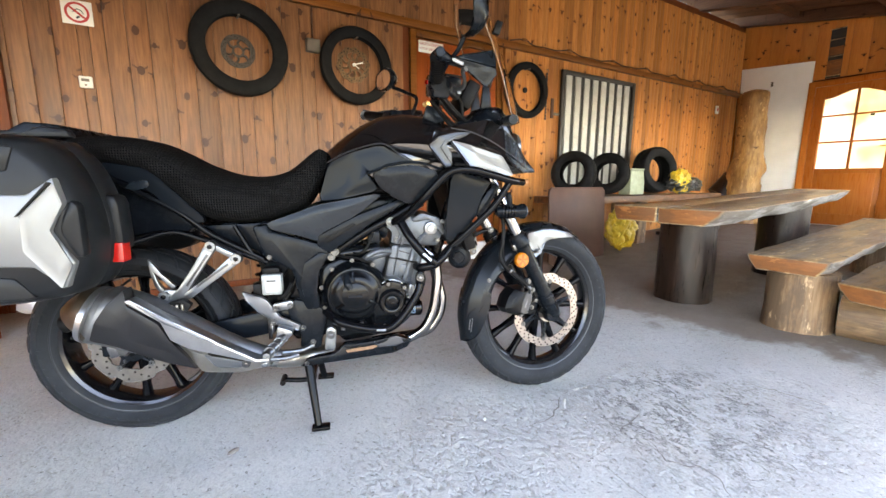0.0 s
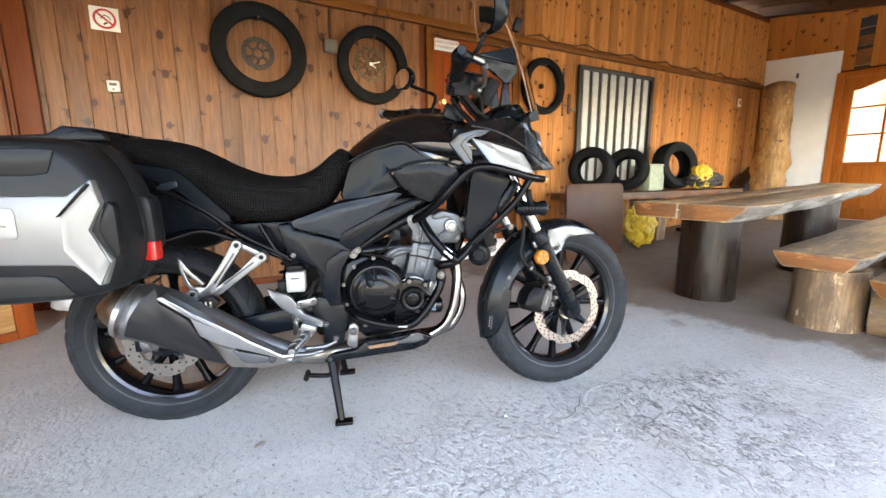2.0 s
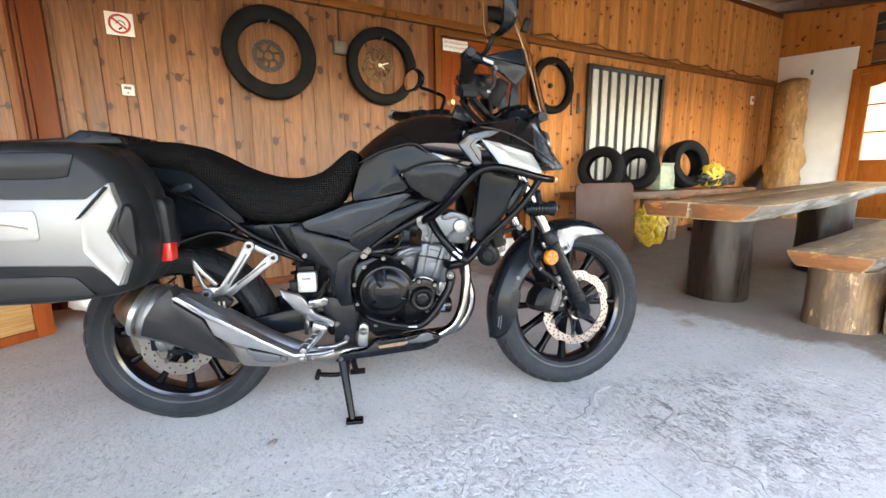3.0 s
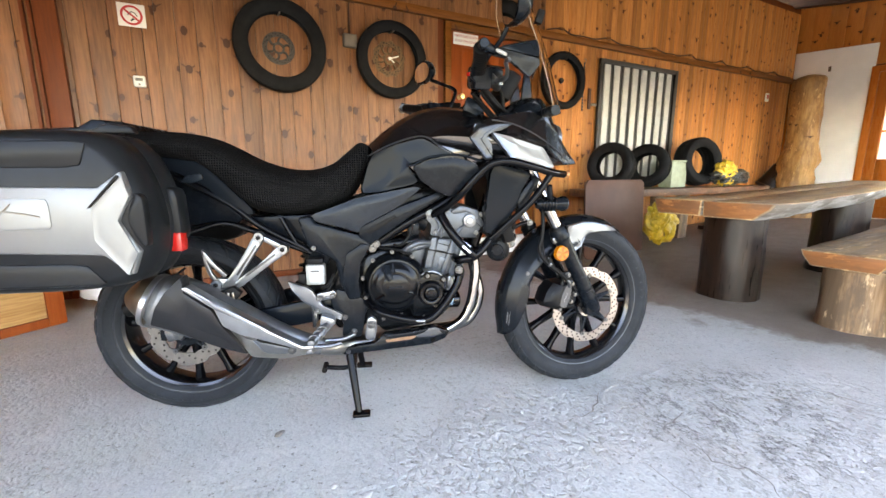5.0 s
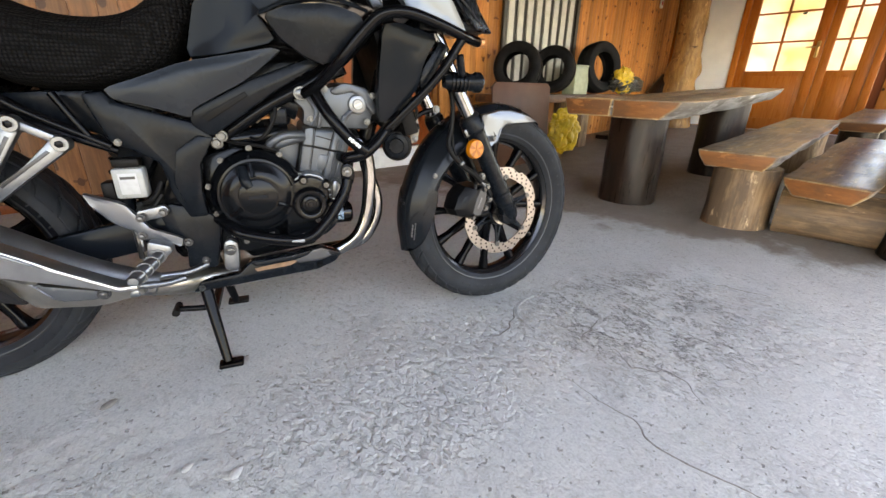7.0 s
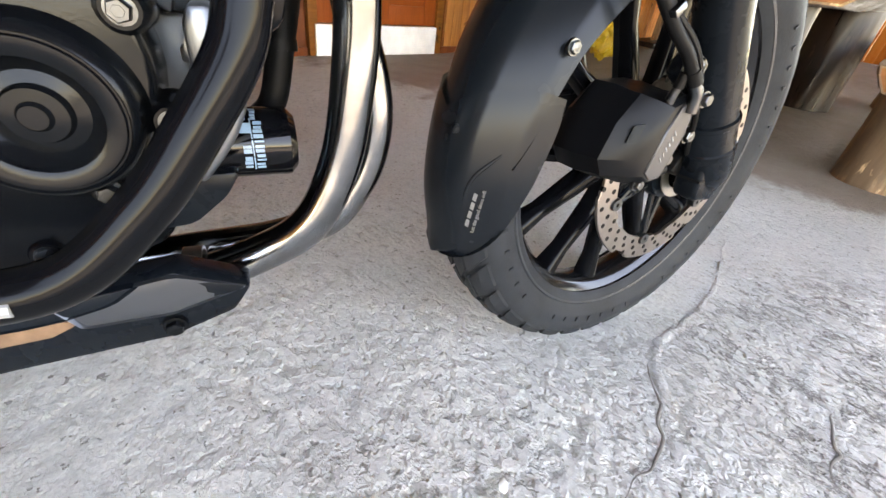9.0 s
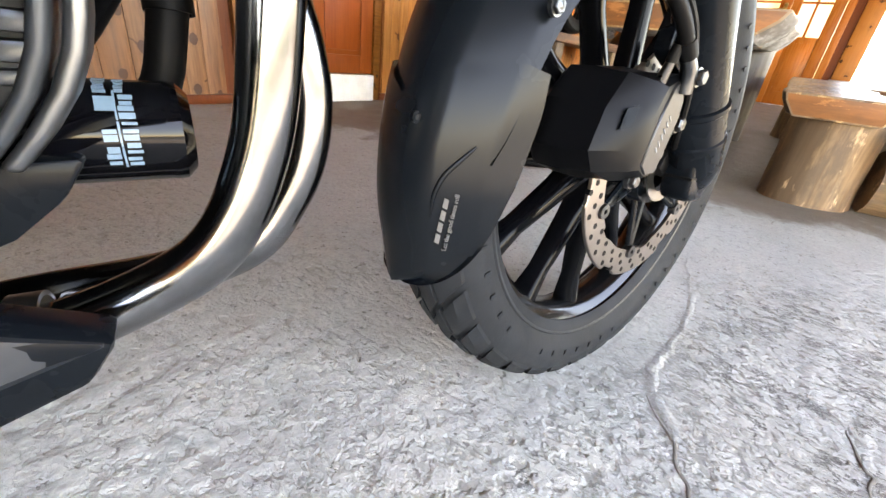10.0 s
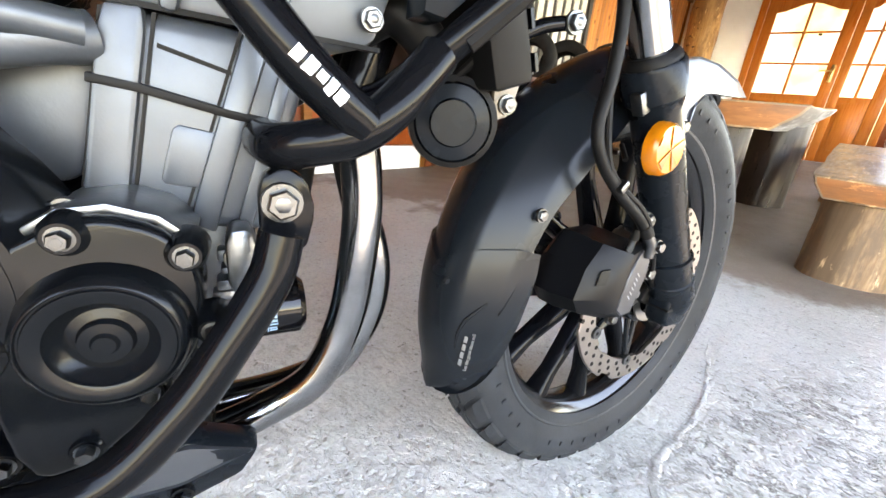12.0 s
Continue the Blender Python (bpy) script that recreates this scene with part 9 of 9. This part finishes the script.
def build_cockpit():
    # instrument, tower and wiring
    part("instrument", box(-0.02, 0.03, -0.085, 0.085, -0.05, 0.05, 0.012), M["hose"], BIKE, "dark instrument housing", pose(1.15, 0, 1.13, 0, 28, 0))
    part("screen_tower", prism([(1.195, 1.04), (1.212, 1.20), (1.226, 1.20), (1.245, 1.05)], -0.07, -0.055, 0.004), M["satin_black"], BIKE)
    part("screen_tower", prism([(1.195, 1.04), (1.212, 1.20), (1.226, 1.20), (1.245, 1.05)], 0.055, 0.07, 0.004), M["satin_black"], BIKE)
    part("master_cylinder", tube([(1.02, -0.18, 1.115), (1.035, -0.13, 1.125)], 0.022, 14, 0), M["grey_plastic"], BIKE)
    part("bar_riser", prism([(1.02, 0.99), (1.015, 1.085), (1.06, 1.09), (1.075, 1.0)], -0.07, 0.07, 0.01), M["grey_dark"], BIKE, "dark handlebar clamp")
    part("ignition_trim", prism([(0.985, 1.04), (1.0, 1.085), (1.03, 1.07), (1.06, 1.03), (1.03, 1.02)], -0.11, -0.08, 0.006), M["grey_paint"], BIKE)
    for i, (a, b_) in enumerate((((0.99, -0.22, 1.075), (1.14, -0.10, 1.03)), ((1.0, -0.20, 1.07), (1.12, -0.12, 1.02)), ((1.02, -0.24, 1.09), (1.15, -0.12, 1.05)), ((0.99, 0.22, 1.07), (1.13, 0.10, 1.03)))):
        mid = ((a[0] + b_[0]) / 2 + 0.02, (a[1] + b_[1]) / 2, min(a[2], b_[2]) - 0.02)
        part("cable", tube([a, mid, b_], 0.006, 8, 5), M["hose"], BIKE)
    # screen
    cols, rows_ = 13, 9
    b = bmesh.new()
    for off in (0.0, -0.004):
        grid = []
        for r in range(rows_ + 1):
            f = r / rows_
            base = Vector((1.365 - 0.125 * f - 0.03 * f * f, 0, 1.045 + 0.43 * f))
            hw = 0.150 - 0.03 * f + 0.02 * math.sin(math.pi * f)
            if f > 0.8:
                hw *= math.sqrt(max(0.05, 1 - ((f - 0.8) / 0.22) ** 2))
            grid.append([b.verts.new((base.x - 0.075 * (u * u) + off, u * hw, base.z - 0.012 * u * u)) for u in (-1 + 2 * c / (cols - 1) for c in range(cols))])
        for p, q in zip(grid, grid[1:]):
            for i in range(cols - 1):
                b.faces.new((p[i], p[i + 1], q[i + 1], q[i]) if off == 0 else (q[i], q[i + 1], p[i + 1], p[i]))
        if off == 0:
            g0 = grid
        else:
            edge = lambda G: [v for v in G[0]] + [row[-1] for row in G[1:]] + [v for v in G[-1][-2::-1]] + [row[0] for row in G[-2:0:-1]]
            e0, e1 = edge(g0), edge(grid)
            rim = [v.co.copy() for v in e0]
            for i in range(len(e0)):
                j = (i + 1) % len(e0)
                b.faces.new((e0[i], e0[j], e1[j], e1[i]))
    sc = part("windscreen", b, M["screen"], BIKE, "clear plastic windscreen", angle=50)
    sc.visible_shadow = False
    part("screen_rim", tube([v.copy() for v in rim] + [rim[0].copy()], 0.0018, 8, 0), M["screen_rim"], sc, "tinted rim of the windscreen")
    part("screen_clip", box(-0.012, 0.012, -0.01, 0.01, -0.025, 0.02, 0.004), M["hose"], BIKE, "", pose(1.245, -0.10, 1.345, 0, 18, 0))


build_cockpit()


def build_case(sd):
    ol = rounded([(-0.37, 0.925), (0.045, 0.938), (0.105, 0.895), (0.142, 0.81), (0.158, 0.705), (0.142, 0.605), (0.085, 0.545), (-0.37, 0.545), (-0.39, 0.60), (-0.39, 0.86)], 0.25, 2)
    c = (-0.11, 0.735)

    def rg(y, k):
        return [Vector((c[0] + (x - c[0]) * k, sd * y, c[1] + (z - c[1]) * k)) for x, z in ol]
    cs = part("side_case", loft([rg(0.250, 0.90), rg(0.262, 0.97), rg(0.285, 1.0), rg(0.352, 1.0), rg(0.358, 0.985)]), M["case_black"], BIKE, "black plastic side case with silver panel", angle=40)
    lid = part("lid", loft([rg(0.359, 0.985), rg(0.364, 1.0), rg(0.410, 0.995), rg(0.440, 0.975), rg(0.462, 0.93), rg(0.470, 0.86)]), M["case_black"], cs, "black case lid", angle=40)
    part("silver_panel", prism([(-0.375, 0.806), (0.062, 0.800), (0.115, 0.838), (0.128, 0.782), (0.098, 0.722), (0.134, 0.650), (0.112, 0.592), (0.056, 0.642), (-0.375, 0.662)], min(sd * 0.455, sd * 0.478), max(sd * 0.455, sd * 0.478), 0.005), M["case_silver"], lid, "silver case panel")
    part("panel_facet", plate([(0.047, 0.752, sd * 0.479), (0.112, 0.820, sd * 0.479), (0.120, 0.824, sd * 0.479), (0.130, 0.782, sd * 0.479), (0.099, 0.722, sd * 0.479), (0.132, 0.645, sd * 0.479), (0.106, 0.592, sd * 0.479), (0.044, 0.678, sd * 0.479)], 0.004, 0.004, cut=0.03, side=sd), M["case_silver"], lid, "raised silver facet")
    part("crease", prism([(0.040, 0.754), (0.046, 0.757), (0.113, 0.825), (0.108, 0.828)], min(sd * 0.477, sd * 0.4842), max(sd * 0.477, sd * 0.4842)), M["hose"], lid)
    part("upper_recess", prism(rounded([(-0.36, 0.90), (0.052, 0.905), (0.030, 0.845), (-0.36, 0.842)], 0.08), min(sd * 0.466, sd * 0.474), max(sd * 0.466, sd * 0.474), 0.004), M["case_black"], lid)
    part("lower_recess", prism(rounded([(-0.36, 0.628), (0.012, 0.622), (0.055, 0.568), (-0.36, 0.568)], 0.08), min(sd * 0.464, sd * 0.474), max(sd * 0.464, sd * 0.474), 0.004), M["case_black"], lid)
    # embossed badge without lettering
    bd = prism(rounded([(-0.23, 0.778), (-0.045, 0.776), (-0.04, 0.765), (-0.04, 0.712), (-0.05, 0.705), (-0.23, 0.707)], 0.1), min(sd * 0.477, sd * 0.4800), max(sd * 0.477, sd * 0.4800), 0.0015)
    bg = part("badge", bd, M["case_silver"], lid, "embossed plain badge")
    part("badge_swoosh", tube([(-0.21, sd * 0.480, 0.735), (-0.15, sd * 0.4805, 0.748), (-0.10, sd * 0.4805, 0.744), (-0.06, sd * 0.480, 0.735)], 0.0022, 6, 5), M["grey_plastic"], bg)
    part("badge_swoosh", tube([(-0.17, sd * 0.480, 0.722), (-0.14, sd * 0.4805, 0.742), (-0.115, sd * 0.4805, 0.765)], 0.0018, 6, 5), M["grey_plastic"], bg)
    part("front_pad", prism(rounded([(0.150, 0.775), (0.135, 0.79), (0.105, 0.722), (0.136, 0.66), (0.150, 0.66)], 0.1), min(sd * 0.44, sd * 0.470), max(sd * 0.44, sd * 0.470), 0.008), M["case_black"], lid)
    part("hinge_bulge", prism(rounded([(0.132, 0.80), (0.168, 0.79), (0.172, 0.66), (0.140, 0.64)], 0.15), min(sd * 0.28, sd * 0.345), max(sd * 0.28, sd * 0.345), 0.01), M["case_black"], cs)
    part("rear_reflector", box(0.142, 0.170, min(sd * 0.31, sd * 0.35), max(sd * 0.31, sd * 0.35), 0.625, 0.675, 0.003), M["red_lens"], cs, "red reflector")
    part("carry_handle", prism([(-0.06, 0.935), (0.0, 0.962), (0.055, 0.955), (0.065, 0.935)], min(sd * 0.27, sd * 0.30), max(sd * 0.27, sd * 0.30), 0.006), M["case_black"], cs)
    part("case_mount", tube([(0.12, sd * 0.30, 0.655), (0.16, sd * 0.24, 0.665), (0.22, sd * 0.17, 0.678), (0.30, sd * 0.14, 0.645)], 0.0075, 10, 5), M["frame_paint"], BIKE, "black case carrier tube")
    part("case_mount", tube([(-0.05, sd * 0.27, 0.56), (-0.02, sd * 0.24, 0.53), (0.0, sd * 0.2, 0.52)], 0.008, 10, 4), M["frame_paint"], BIKE)


for side_ in (-1, 1):
    build_case(side_)
rk = part("rear_rack", prism([(-0.36, 0.955), (-0.17, 0.965), (-0.13, 0.988), (-0.05, 0.982), (-0.035, 0.955), (-0.05, 0.945), (-0.36, 0.945)], -0.14, 0.14, 0.006), M["satin_black"], BIKE, "black rear carrier")
part("rack_slot", prism([(-0.115, 0.952), (-0.06, 0.952), (-0.07, 0.972), (-0.11, 0.974)], -0.1415, -0.139), M["hose"], rk)
